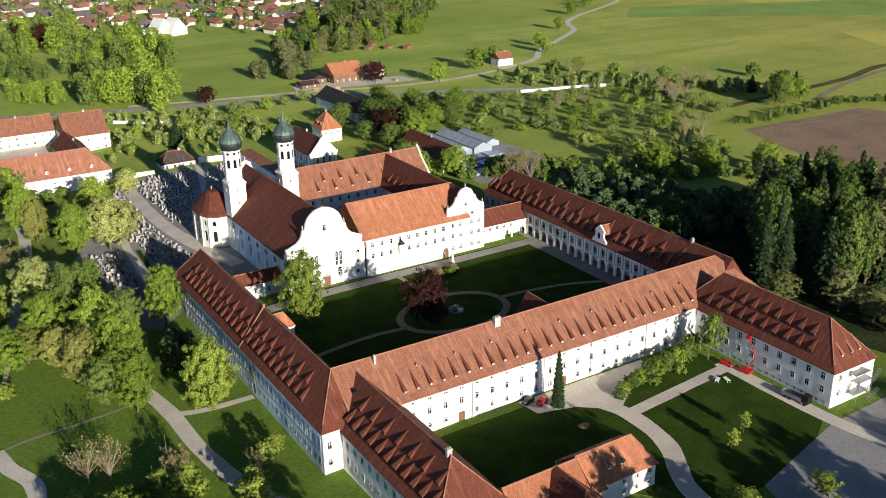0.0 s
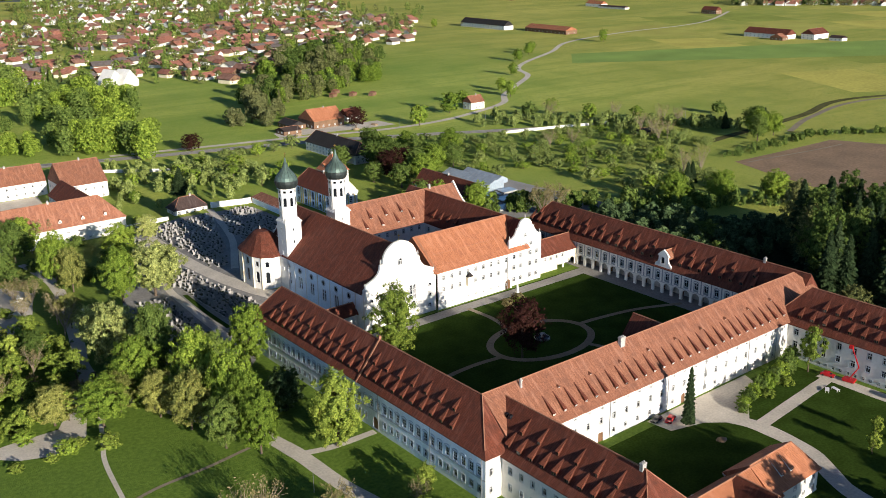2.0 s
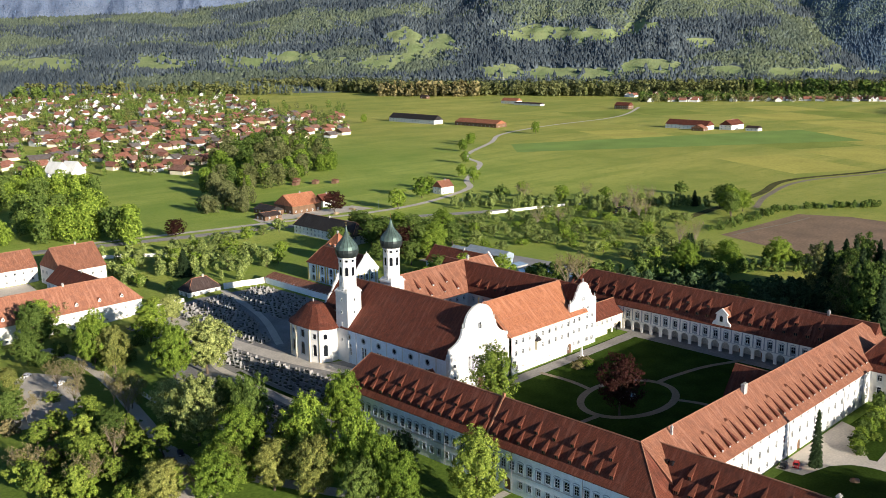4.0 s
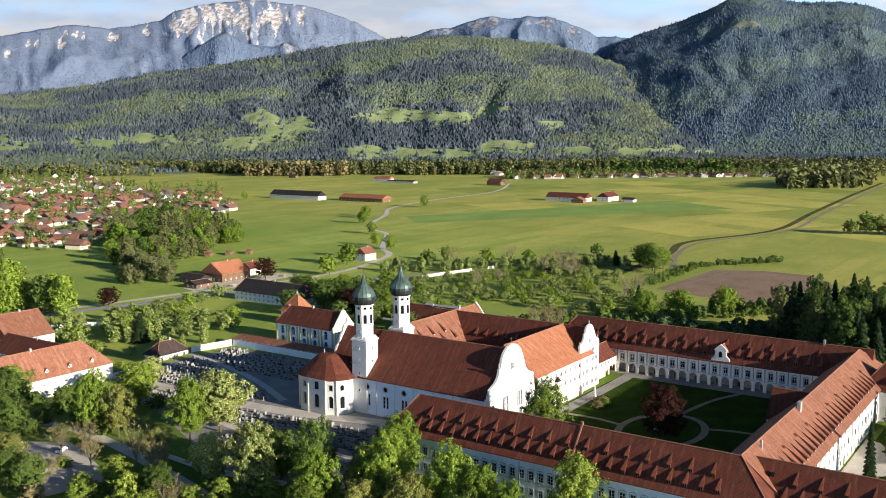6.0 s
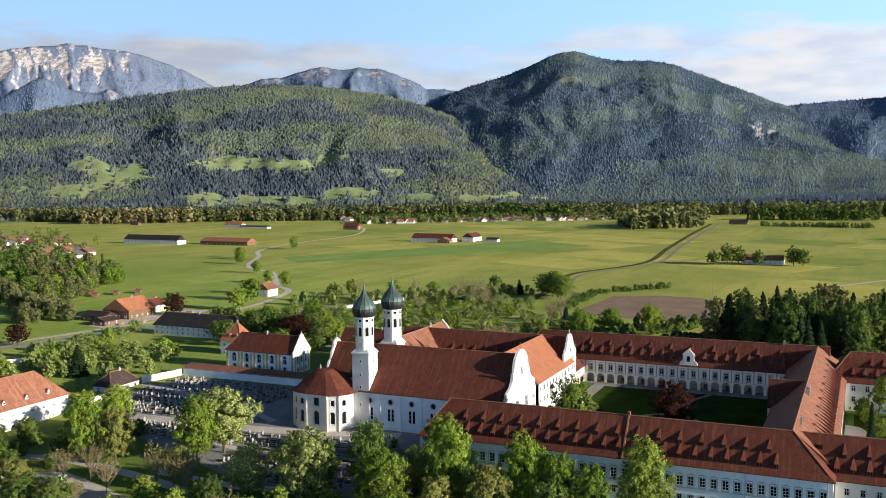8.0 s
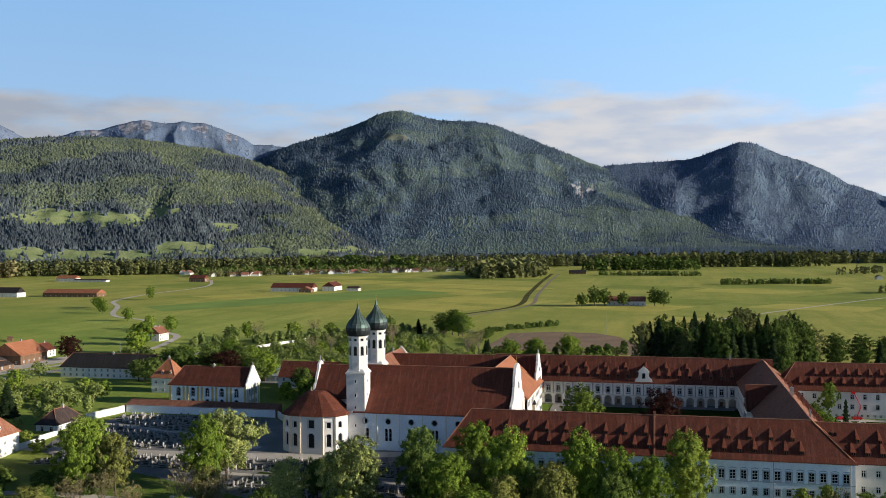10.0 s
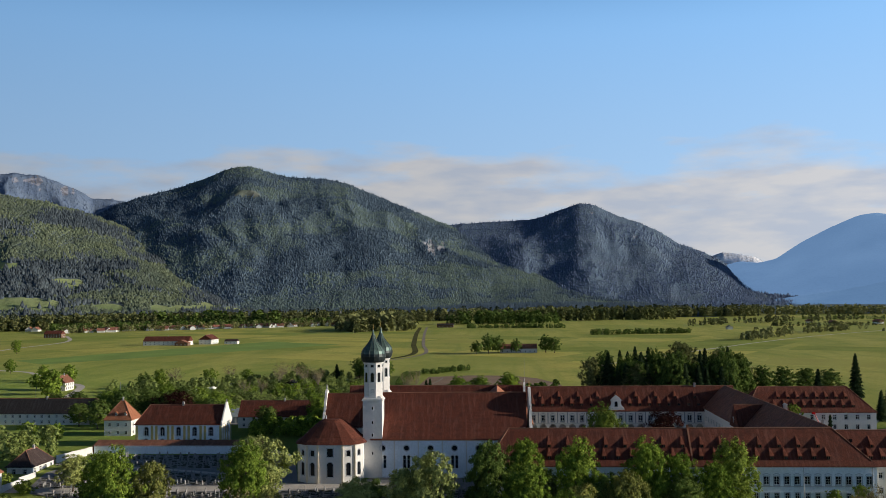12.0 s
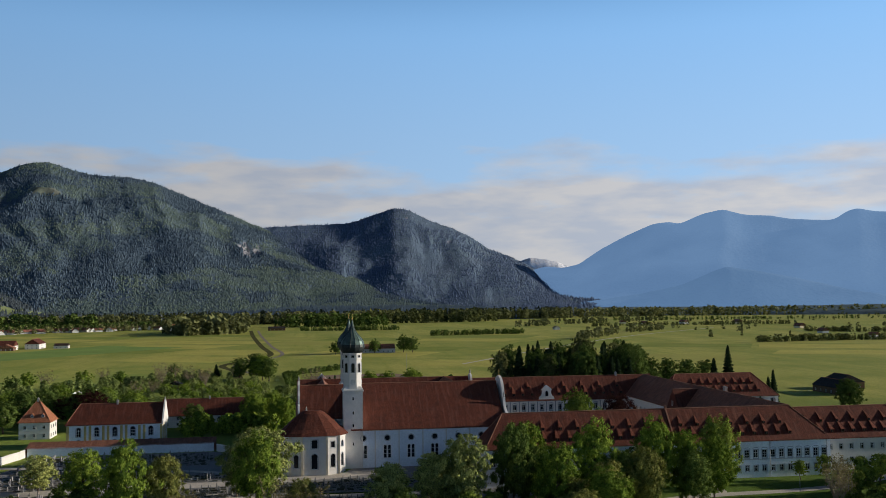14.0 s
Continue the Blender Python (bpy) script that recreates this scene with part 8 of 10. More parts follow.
# trees between arcade and orchard, and round the library
plant(DARK, "garden_tree", "dense dark green tree in the abbey garden", "tree", [(240, 506, 0.62, 0.8), (245, 450, 0.6, 0.8), (258, 478, 0.7, 0.9), (236, 420, 0.5, 0.7), (276, 492, 0.6, 0.8), (497, 393, 0.75, 0.8), (512, 404, 0.85, 0.95), (524, 416, 0.7, 0.85), (286, 538, 0.6, 0.8), (292, 552, 0.55, 0.7), (250, 520, 0.5, 0.7), (262, 503, 0.7, 0.85), (276, 508, 0.68, 0.85), (268, 468, 0.7, 0.85), (284, 478, 0.72, 0.9), (294, 500, 0.68, 0.85), (298, 470, 0.62, 0.8), (240, 470, 0.5, 0.7)])
plant(OAK[0], "garden_tree", "green deciduous tree in the abbey garden", "tree", [(226, 392, 1.0, 0.8), (220, 378, 0.9, 0.7), (244, 384, 0.9, 0.9), (262, 452, 0.9, 1.0), (283, 470, 0.9, 1.0), (300, 520, 0.8, 0.9), (320, 500, 0.9, 0.9), (505, 398, 1.1, 1.0), (520, 396, 0.9, 0.8), (282, 520, 0.8, 0.8), (330, 330, 1.0, 0.9), (352, 318, 0.9, 0.9), (375, 300, 0.9, 0.9)])
rnd = random.Random(9)
rows = [[], [], []]
for i in range(13):
    for j in range(18):
        x, y = 282 + j * 10.5 + i * 2 + rnd.uniform(-3, 3), 548 - i * 15.5 - j * 4.5 + rnd.uniform(-4, 4)
        if rnd.random() < 0.84 and x < 490 and y > 330 and not (x < 330 and y < 430) and not (x > 395 and y < 392):
            rows[rnd.randrange(3)].append((x, y, rnd.uniform(0.55, 1.1), rnd.uniform(0.6, 1.1)))
for i in range(5):
    for j in range(8):
        x, y = 160 + j * 13 + rnd.uniform(-3, 3), 500 + i * 17 + j * 2 + rnd.uniform(-3, 3)
        if not (212 < x < 272 and y < 572) and rnd.random() < 0.85:
            rows[rnd.randrange(3)].append((x, y, rnd.uniform(0.8, 1.25), rnd.uniform(0.85, 1.3)))
for k in range(3):
    plant(ORCHARD[k], "orchard_tree", "low spreading fruit tree in the orchard", "tree", rows[k], "orchard trees")
# trees along the lane and round the far farms
plant(FIELD[0], "field_tree", "single green tree beside the country lane", "tree", [(362, 588, 1.1, 1.2), (466, 556, 0.9, 0.9), (131, 553, 0.6, 0.7), (149, 540, 0.5, 0.7), (186, 537, 0.5, 0.7), (120, 520, 0.5, 0.6), (215, 529, 0.5, 0.7), (410, 612, 1.2, 1.3), (446, 640, 0.8, 0.9), (500, 640, 1.0, 0.9), (515, 668, 0.9, 0.8), (590, 735, 0.9, 0.8), (668, 812, 1.0, 0.9), (720, 850, 1.0, 1.0), (740, 866, 0.9, 0.9), (880, 880, 1.2, 1.0), (470, 520, 0.9, 1.0), (500, 500, 0.7, 0.8), (850, 1195, 1.0, 0.9)])
plant(FIELD[1], "field_tree", "large dark green tree beside a farmhouse", "tree", [(838, 316, 1.5, 1.5), (846, 306, 1.3, 1.3), (842, 286, 1.1, 1.1), (850, 252, 1.4, 1.4), (845, 243, 1.2, 1.3), (446, 560, 0.8, 1.0), (560, 470, 0.7, 0.9), (830, 330, 1.0, 1.1)])


# ---- far woods, hedges and conifers as stuff ----
def wood_patch(name, label, ring, n, h, seed, material=None, conifers=0.35, per=26, size=0.13):
    """A wood: n rough crowns of leaf clumps inside a ring, each a few big clumps round a stem."""
    rng = np.random.default_rng(seed)
    xs, ys = [p[0] for p in ring], [p[1] for p in ring]

    def inside(x, y):
        c = False
        for (x0, y0), (x1, y1) in zip(ring, ring[1:] + ring[:1]):
            if (y0 > y) != (y1 > y) and x < (x1 - x0) * (y - y0) / (y1 - y0) + x0:
                c = not c
        return c

    V, F, base = [], [], 0
    made = 0
    while made < n:
        x, y = rng.uniform(min(xs), max(xs)), rng.uniform(min(ys), max(ys))
        if not inside(x, y):
            continue
        made += 1
        hh = h * rng.uniform(0.55, 1.25)
        w = hh * (rng.uniform(0.6, 0.95) if rng.random() > conifers else 0.32)
        conif = w < hh * 0.4
        z = rng.random(per) ** (1.2 if conif else 0.8)
        prof = (1 - z) if conif else np.sqrt(np.clip(1 - (z * 1.7 - 0.8) ** 2, 0.08, 1))
        a = rng.random(per) * 6.283
        r = w / 2 * prof * (0.55 + 0.45 * rng.random(per)) * (0.85 + 0.25 * np.cos(3 * a + z * 7 + x))
        c = np.stack([x + np.cos(a) * r, y + np.sin(a) * r, ground_z(x, y) + hh * (0.06 + 0.92 * z)], 1)
        nrm = np.stack([np.cos(a), np.sin(a), 0.35 + z], 1) + rng.normal(scale=0.7, size=(per, 3))
        nrm /= np.linalg.norm(nrm, axis=1)[:, None]
        u = np.cross(nrm, rng.normal(size=(per, 3)))
        u /= np.linalg.norm(u, axis=1)[:, None]
        v = np.cross(nrm, u)
        s = (hh * size * (0.7 + 0.7 * rng.random(per)))[:, None]
        V.append(np.stack([c - u * s * 1.2 - v * s, c + u * s * 1.3 - v * s * 0.7, c - u * s * 0.1 + v * s * 1.4], 1).reshape(-1, 3))
        F.append(np.arange(per * 3).reshape(-1, 3) + base)
        base += per * 3
    ob = new(name, cloud_mesh(name, np.concatenate(V), np.concatenate(F), material or L_FAR))
    return tagged(ob, label, "trees", kind="stuff")


wood_patch("tree_clump", "dense spring wood at the village edge", [(300, 735), (341, 740), (468, 794), (576, 937), (590, 1050), (514, 1045), (404, 908), (308, 770)], 60, 18, 1, L_SPRING, 0.05, 800, 0.029)
wood_patch("tree_clump", "dark green trees and spruces at the village edge", [(300, 735), (341, 740), (468, 794), (576, 937), (590, 1050), (514, 1045), (404, 908), (308, 770)], 60, 19, 31, L_DEEP, 0.3, 800, 0.029)
wood_patch("tree_clump", "pale budding trees at the village edge", [(300, 735), (341, 740), (468, 794), (576, 937), (590, 1050), (514, 1045), (404, 908), (308, 770)], 30, 19, 32, L_FAR, 0.0, 700, 0.029)
wood_patch("tree_clump", "brownish budding trees at the village edge", [(290, 700), (400, 760), (470, 800), (560, 930), (500, 960), (380, 820)], 30, 18, 18, L_OLIVE, 0.0, 700, 0.028)
STAND_A = [(128, 686), (127, 634), (161, 606), (188, 637), (190, 667), (187, 742), (156, 765)]
STAND_B = [(100, 930), (134, 889), (174, 877), (238, 886), (244, 930), (200, 960), (159, 1030), (110, 1020)]
STAND_D = [(140, 790), (182, 860), (222, 905), (236, 880), (232, 800), (222, 735), (196, 745), (192, 800), (160, 770)]
STAND_E = [(70, 800), (100, 760), (125, 770), (120, 830), (84, 850)]
STAND_C = [(60, 720), (79, 697), (116, 665), (130, 668), (119, 715), (83, 740)]
wood_patch("tree_clump", "tall spring-green trees beyond the barn", STAND_A, 16, 21, 2, L_SPRING, 0.0, 1500, 0.022)
wood_patch("tree_clump", "dark green trees beyond the barn", STAND_A, 14, 20, 21, L_DEEP, 0.1, 1300, 0.023)
wood_patch("tree_clump", "green trees at the meadow's far edge", STAND_B, 22, 20, 33, L_SPRING, 0.1, 900, 0.027)
wood_patch("tree_clump", "dark green trees at the meadow's far edge", STAND_B, 24, 21, 22, L_DEEP, 0.3, 900, 0.027)
wood_patch("tree_clump", "green trees beside the meadow below the village", STAND_D, 22, 19, 41, L_SPRING, 0.0, 1000, 0.026)
wood_patch("tree_clump", "dark green trees beside the meadow below the village", STAND_D, 24, 19, 42, L_DEEP, 0.15, 1000, 0.026)
wood_patch("tree_clump", "green trees at the edge of the paddock", STAND_E, 18, 16, 43, L_DEEP, 0.1, 800, 0.03)
wood_patch("tree_clump", "row of low green trees along the lane", STAND_C, 22, 11, 23, L_SPRING, 0.0, 700, 0.032)
plant(BEECH, "copper_beech", "dark red copper beech at the meadow's edge", "tree", [(138, 975, 1.0, 1.0)])
wood_patch("tree_clump", "trees along the railway by the old barn", [(248, 660), (276, 648), (341, 743), (320, 770), (300, 740), (262, 700)], 34, 13, 3, L_FAR, 0.1, 420, 0.036)


def belt(az0, r0, az1, r1, depth):
    """A ring along the valley edge between two bearings."""
    near = [(EYE_AT.x + (r0 + (r1 - r0) * k / 6) * math.sin(radians(az0 + (az1 - az0) * k / 6)), EYE_AT.y + (r0 + (r1 - r0) * k / 6) * math.cos(radians(az0 + (az1 - az0) * k / 6))) for k in range(7)]
    back = [(EYE_AT.x + (r0 + depth + (r1 - r0) * k / 6) * math.sin(radians(az0 + (az1 - az0) * k / 6)), EYE_AT.y + (r0 + depth + (r1 - r0) * k / 6) * math.cos(radians(az0 + (az1 - az0) * k / 6))) for k in range(7)]
    return near + back[::-1]


for k, (az0, r0, az1, r1) in enumerate(((8, 2900, 38, 2620), (37, 2560, 47, 2220), (46, 2180, 62, 2130), (61, 2190, 82, 2300), (80, 2320, 104, 2750))):
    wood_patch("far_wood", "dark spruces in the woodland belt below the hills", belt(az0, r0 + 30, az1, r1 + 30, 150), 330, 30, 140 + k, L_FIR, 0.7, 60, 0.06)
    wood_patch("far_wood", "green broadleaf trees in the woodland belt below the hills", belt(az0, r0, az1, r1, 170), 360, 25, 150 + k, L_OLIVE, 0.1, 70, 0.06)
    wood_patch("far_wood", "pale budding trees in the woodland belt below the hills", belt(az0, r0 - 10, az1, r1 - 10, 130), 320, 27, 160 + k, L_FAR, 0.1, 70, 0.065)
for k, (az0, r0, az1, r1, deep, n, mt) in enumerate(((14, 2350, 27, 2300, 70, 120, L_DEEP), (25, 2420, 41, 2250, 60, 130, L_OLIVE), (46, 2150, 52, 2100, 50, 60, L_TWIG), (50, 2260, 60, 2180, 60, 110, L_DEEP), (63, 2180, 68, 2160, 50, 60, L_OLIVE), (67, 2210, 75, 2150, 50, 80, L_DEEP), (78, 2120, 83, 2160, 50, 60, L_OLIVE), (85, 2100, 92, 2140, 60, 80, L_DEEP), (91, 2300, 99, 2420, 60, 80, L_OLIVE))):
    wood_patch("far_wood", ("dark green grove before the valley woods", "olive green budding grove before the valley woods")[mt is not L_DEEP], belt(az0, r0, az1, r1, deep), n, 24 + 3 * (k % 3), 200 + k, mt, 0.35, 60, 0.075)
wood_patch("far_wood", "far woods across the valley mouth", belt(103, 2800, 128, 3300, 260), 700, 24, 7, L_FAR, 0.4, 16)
wood_patch("far_wood", "dark woodland beside the farm track", [(1480, 560), (1560, 470), (1760, 480), (1750, 580), (1600, 620)], 220, 26, 6, L_FAR, 0.4, 26)
for k, (az0, r0, az1, r1) in enumerate(((93, 1500, 99, 1560), (104, 1900, 116, 2020), (86, 1850, 92, 1820), (112, 1200, 120, 1300), (106, 2400, 122, 2550), (116, 1600, 126, 1520))):
    wood_patch("hedge", "bushy hedge row across the plain", belt(az0, r0, az1, r1, 9 + 4 * (k % 3)), 150, 8, 100 + k, (L_DEEP, L_OLIVE)[k % 2], 0.05, 44, 0.085)
wood_patch("hedge", "bushy hedge rows across the plain", [(1700, -60), (1900, -200), (2100, -520), (2080, -560), (1850, -240), (1680, -90)], 90, 13, 8, L_FAR, 0.1, 22)
wood_patch("hedge", "bushy hedge rows across the plain", [(1100, -20), (1300, -130), (1500, -330), (1480, -350), (1280, -160), (1090, -45)], 70, 12, 9, L_FAR, 0.1, 26)
wood_patch("hedge", "bushy hedge beside the ploughed field", [(436, 378), (545, 383), (612, 336), (604, 328), (540, 374), (440, 370)], 110, 4, 10, L_DEEP, 0.0, 130, 0.075)
wood_patch("hedge", "scrub along the orchard edge", [(240, 380), (300, 330), (400, 268), (420, 262), (412, 285), (330, 345), (262, 392)], 150, 7, 11, L_DEEP, 0.1, 260, 0.06)
wood_patch("hedge", "garden trees behind the convent", [(212, 380), (240, 374), (250, 390), (230, 425), (206, 420)], 30, 8, 12, L_SPRING, 0.0, 260, 0.06)
wood_patch("hedge", "scrub and trees beside the lane", [(380, 560), (470, 470), (520, 420), (535, 428), (490, 500), (420, 580)], 110, 7, 13, L_ORCHARD, 0.1, 200, 0.065)
wood_patch("hedge", "dark trees and scrub behind the arcaded wing", [(250, 222), (262, 214), (276, 250), (280, 300), (268, 332), (252, 330), (256, 280)], 60, 7, 16, L_DEEP, 0.15, 300, 0.055)
wood_patch("hedge", "low dark yews and thorns in the shade of the tall wood", [(256, 334), (285, 338), (300, 316), (316, 286), (334, 262), (300, 250), (270, 254), (256, 290)], 150, 9, 44, L_YEW, 0.2, 320, 0.055)
wood_patch("hedge", "garden trees and fruit bushes behind the mortuary", [(102, 498), (125, 494), (180, 482), (206, 500), (206, 560), (180, 590), (125, 606), (118, 560)], 75, 7, 19, L_ORCHARD, 0.03, 300, 0.05)
wood_patch("village_trees", "garden trees between village houses", [(90, 1100), (120, 980), (240, 970), (375, 858), (560, 1030), (715, 1070), (1060, 1480), (1000, 1680), (1400, 2900), (1000, 2900), (400, 2000), (160, 1500)], 980, 14.5, 14, L_DEEP, 0.2, 110, 0.055)
wood_patch("village_trees", "brownish budding garden trees between village houses", [(90, 1100), (120, 980), (240, 970), (375, 858), (560, 1030), (715, 1070), (1060, 1480), (1000, 1680), (1400, 2900), (1000, 2900), (400, 2000), (160, 1500)], 560, 13, 34, L_OLIVE, 0.1, 110, 0.058)
wood_patch("hill_conifers", "dark conifers scattered on the plain", [(900, -300), (1500, -800), (2400, -1700), (2600, -1500), (1900, -500), (1200, -100)], 60, 10, 15, L_FAR, 0.1, 26)


# ---- village ----
def village_house(kind):
    """Meshes of a broad gabled house: plastered lower storey, boarded gable, wide eaves, balcony, windows."""
    w, d, ev, rd = kind
    s = Shape()
    s.box(-w / 2, w / 2, -d / 2, d / 2, -0.5, ev * 0.62)
    s.box(-w / 2 - 0.03, w / 2 + 0.03, -d / 2 - 0.03, d / 2 + 0.03, ev * 0.62, ev, 1)
    for sy in (-1, 1):
        s.face([(-w / 2, sy * (d / 2 + 0.03), ev), (w / 2, sy * (d / 2 + 0.03), ev), (0, sy * (d / 2 + 0.03), rd - 0.1)][::-sy], 1)
    r = Shape()
    k = (rd - ev) / (w / 2)
    o = 1.4
    for sx in (-1, 1):
        q = [(sx * (w / 2 + o), -d / 2 - o, ev - o * k), (sx * (w / 2 + o), d / 2 + o, ev - o * k), (0, d / 2 + o, rd), (0, -d / 2 - o, rd)]
        r.face(q[::sx])
        r.face([(x, y, z - 0.25) for x, y, z in q][::-sx])
        r.face([q[0], q[3], (q[3][0], q[3][1], q[3][2] - 0.25), (q[0][0], q[0][1], q[0][2] - 0.25)][::sx])
        r.face([q[1], q[0], (q[0][0], q[0][1], q[0][2] - 0.25), (q[1][0], q[1][1], q[1][2] - 0.25)][::sx])
    g, b = Shape(), Shape()
    g.box(-0.6, 0.6, -0.06, 0.0, 0, 1.3)
    b.box(-w * 0.42, w * 0.42, -1.1, 0.0, 0.0, 0.15)
    b.box(-w * 0.42, w * 0.42, -1.1, -1.02, 0.15, 1.0)
    return s, r, g.mesh("window", M_GLASS), b.mesh("balcony", M_WOOD)


M_VILLAGE = [tile_mat("village_tiles_red", (0.37, 0.150, 0.105)), tile_mat("village_tiles_brown", (0.27, 0.140, 0.108)), tile_mat("village_tiles_grey", (0.17, 0.15, 0.145))]
KINDS = []
for i, k in enumerate(((11, 14, 5.2, 8.2), (13, 17, 5.6, 9.0), (10, 12, 4.6, 7.4), (14, 22, 5.6, 9.0))):
    s, r, g, b = village_house(k)
    walls = [s.mesh("wall", [M_WHITE, M_WHITE]), s.mesh("wall", [M_CREAM, M_WOOD]), s.mesh("wall", [M_PALE, M_WOOD])]
    roofs = [r.mesh("roof", m) for m in M_VILLAGE]
    KINDS.append((k, walls, roofs, g, b))


def village(spots, seed):
    rng = random.Random(seed)
    tones = ("white village house with a red tiled roof", "white village house with a brown tiled roof", "white village house with a grey tiled roof")
    wood = ("timber-clad village house with a red tiled roof", "timber-clad village house with a brown tiled roof", "timber-clad village house with a grey tiled roof")
    for x, y in spots:
        k, walls, roofs, g, b = KINDS[rng.choice((0, 0, 1, 1, 2, 3))]
        c, clad = rng.choice((0, 0, 0, 1, 1, 2)), rng.choice((0, 1, 1, 2, 2))
        t = thing("house", (wood if clad else tones)[c], "house", "village houses", at=(x, y, 0), turn=rng.choice((20, 110, 110, 95)) + rng.uniform(-18, 18))
        part("wall", walls[clad], None, t)
        part("roof", roofs[c], None, t)
        if y < 1080:
            for u in (-0.27, 0.27):
                for z in (1.0, 3.6):
                    part("window", g, None, t, m=pose(u * k[0], -k[1] / 2 - 0.03, z))
            if clad:
                part("balcony", b, None, t, m=pose(0, -k[1] / 2 - 0.03, k[2] * 0.56))


def far_houses(name, label, spots, seed, material):
    """Houses too far off to tell apart: plastered boxes under gabled roofs."""
    rng = random.Random(seed)
    s = Shape()
    for x, y in spots:
        w, d, ev, rd = rng.choice(((11, 14, 4.0, 8.4), (13, 18, 4.4, 9.2), (12, 26, 4.0, 8.4)))
        m = pose(x, y, 0, 0, 0, rng.choice((20, 110, 150)) + rng.uniform(-18, 18))
        P = [m @ Vector(q) for q in ((-w / 2, -d / 2, 0), (w / 2, -d / 2, 0), (w / 2, d / 2, 0), (-w / 2, d / 2, 0), (-w / 2, -d / 2, ev), (w / 2, -d / 2, ev), (w / 2, d / 2, ev), (-w / 2, d / 2, ev), (0, -d / 2, rd), (0, d / 2, rd))]
        for q in ((0, 1, 5, 8, 4), (1, 2, 6, 5), (2, 3, 7, 9, 6), (3, 0, 4, 7)):
            s.face([P[i] for i in q], 0)
        o = 0.8
        R = [m @ Vector(q) for q in ((-w / 2 - o, -d / 2 - o, ev - o * 0.6), (-w / 2 - o, d / 2 + o, ev - o * 0.6), (0, d / 2 + o, rd + 0.15), (0, -d / 2 - o, rd + 0.15), (w / 2 + o, d / 2 + o, ev - o * 0.6), (w / 2 + o, -d / 2 - o, ev - o * 0.6))]
        s.face([R[0], R[3], R[2], R[1]], 1)
        s.face([R[3], R[5], R[4], R[2]], 1)
    tagged(new(name, s.mesh(name, [M_PALE, material])), label, "houses", kind="stuff")


rnd = random.Random(88)
for k in range(3):
    far_houses("far_houses", ("white houses with red roofs at the far end of the village", "white houses with brown roofs at the far end of the village", "white houses with grey roofs at the far end of the village")[k],
               [(190 + (y - 1480) * 0.42 + rnd.uniform(0, 720), y) for y in [1490 + 1500 * rnd.random() ** 1.5 for _ in range((130, 110, 45)[k])]], 60 + k, M_VILLAGE[k])
far_houses("far_houses", "row of houses with red roofs before the far wood", [(EYE_AT.x + r * math.sin(radians(a)), EYE_AT.y + r * math.cos(radians(a))) for a, r in [(a, 1985 + (a - 65) * 12 + rnd.uniform(-30, 60)) for a in [rnd.uniform(62.5, 79) for _ in range(95)]]], 70, M_VILLAGE[0])
far_houses("far_houses", "white houses at the mouth of the valley", [(EYE_AT.x + r * math.sin(radians(a)), EYE_AT.y + r * math.cos(radians(a))) for a, r in [(rnd.uniform(99, 106), 3350 + rnd.uniform(-60, 90)) for _ in range(34)]], 71, M_VILLAGE[1])
wood_patch("village_trees", "garden trees between the far houses", belt(62, 1950, 80, 2160, 110), 420, 15, 17, L_DEEP, 0.2, 60, 0.07)
wood_patch("village_trees", "pale budding garden trees before the far houses", belt(62, 1925, 80, 2120, 60), 240, 13, 37, L_FAR, 0.1, 60, 0.07)
far_houses("far_houses", "hamlet of red-roofed houses below the hill", [(1640 + rnd.uniform(0, 300), 1180 + rnd.uniform(-40, 90)) for _ in range(26)], 72, M_VILLAGE[0])

rnd = random.Random(21)
sites = []
ROWS_V = [((100, 1090), (120, 1000), (225, 985), (375, 862), (480, 960), (710, 1066), (930, 1330), (830, 1480), (180, 1480))]
ring = ROWS_V[0]
tries = 0
while len(sites) < 285 and tries < 14000:
    tries += 1
    x, y = rnd.uniform(90, 940), rnd.uniform(860, 1480)
    c = False
    for (xa, ya), (xb, yb) in zip(ring, ring[1:] + ring[:1]):
        if (ya > y) != (yb > y) and x < (xb - xa) * (y - ya) / (yb - ya) + xa:
            c = not c
    # the wood beside the village stays free of houses
    if c and not (380 < x < 640 and 780 < y < 1060 and y < 1.25 * x + 330) and all((x - a) ** 2 + (y - b) ** 2 > 18.5 ** 2 for a, b in sites):
        sites.append((x, y))
tries = 0
while len(sites) < 305 and tries < 4000:
    tries += 1
    y = rnd.uniform(1700, 2900)
    x = 560 + (y - 1700) * 0.32 + rnd.uniform(0, 420)
    if all((x - a) ** 2 + (y - b) ** 2 > 24 ** 2 for a, b in sites):
        sites.append((x, y))
for k in range(8):
    sites.append((1000 + rnd.uniform(0, 900), -40 - rnd.uniform(0, 600)))
village(sites, 4)

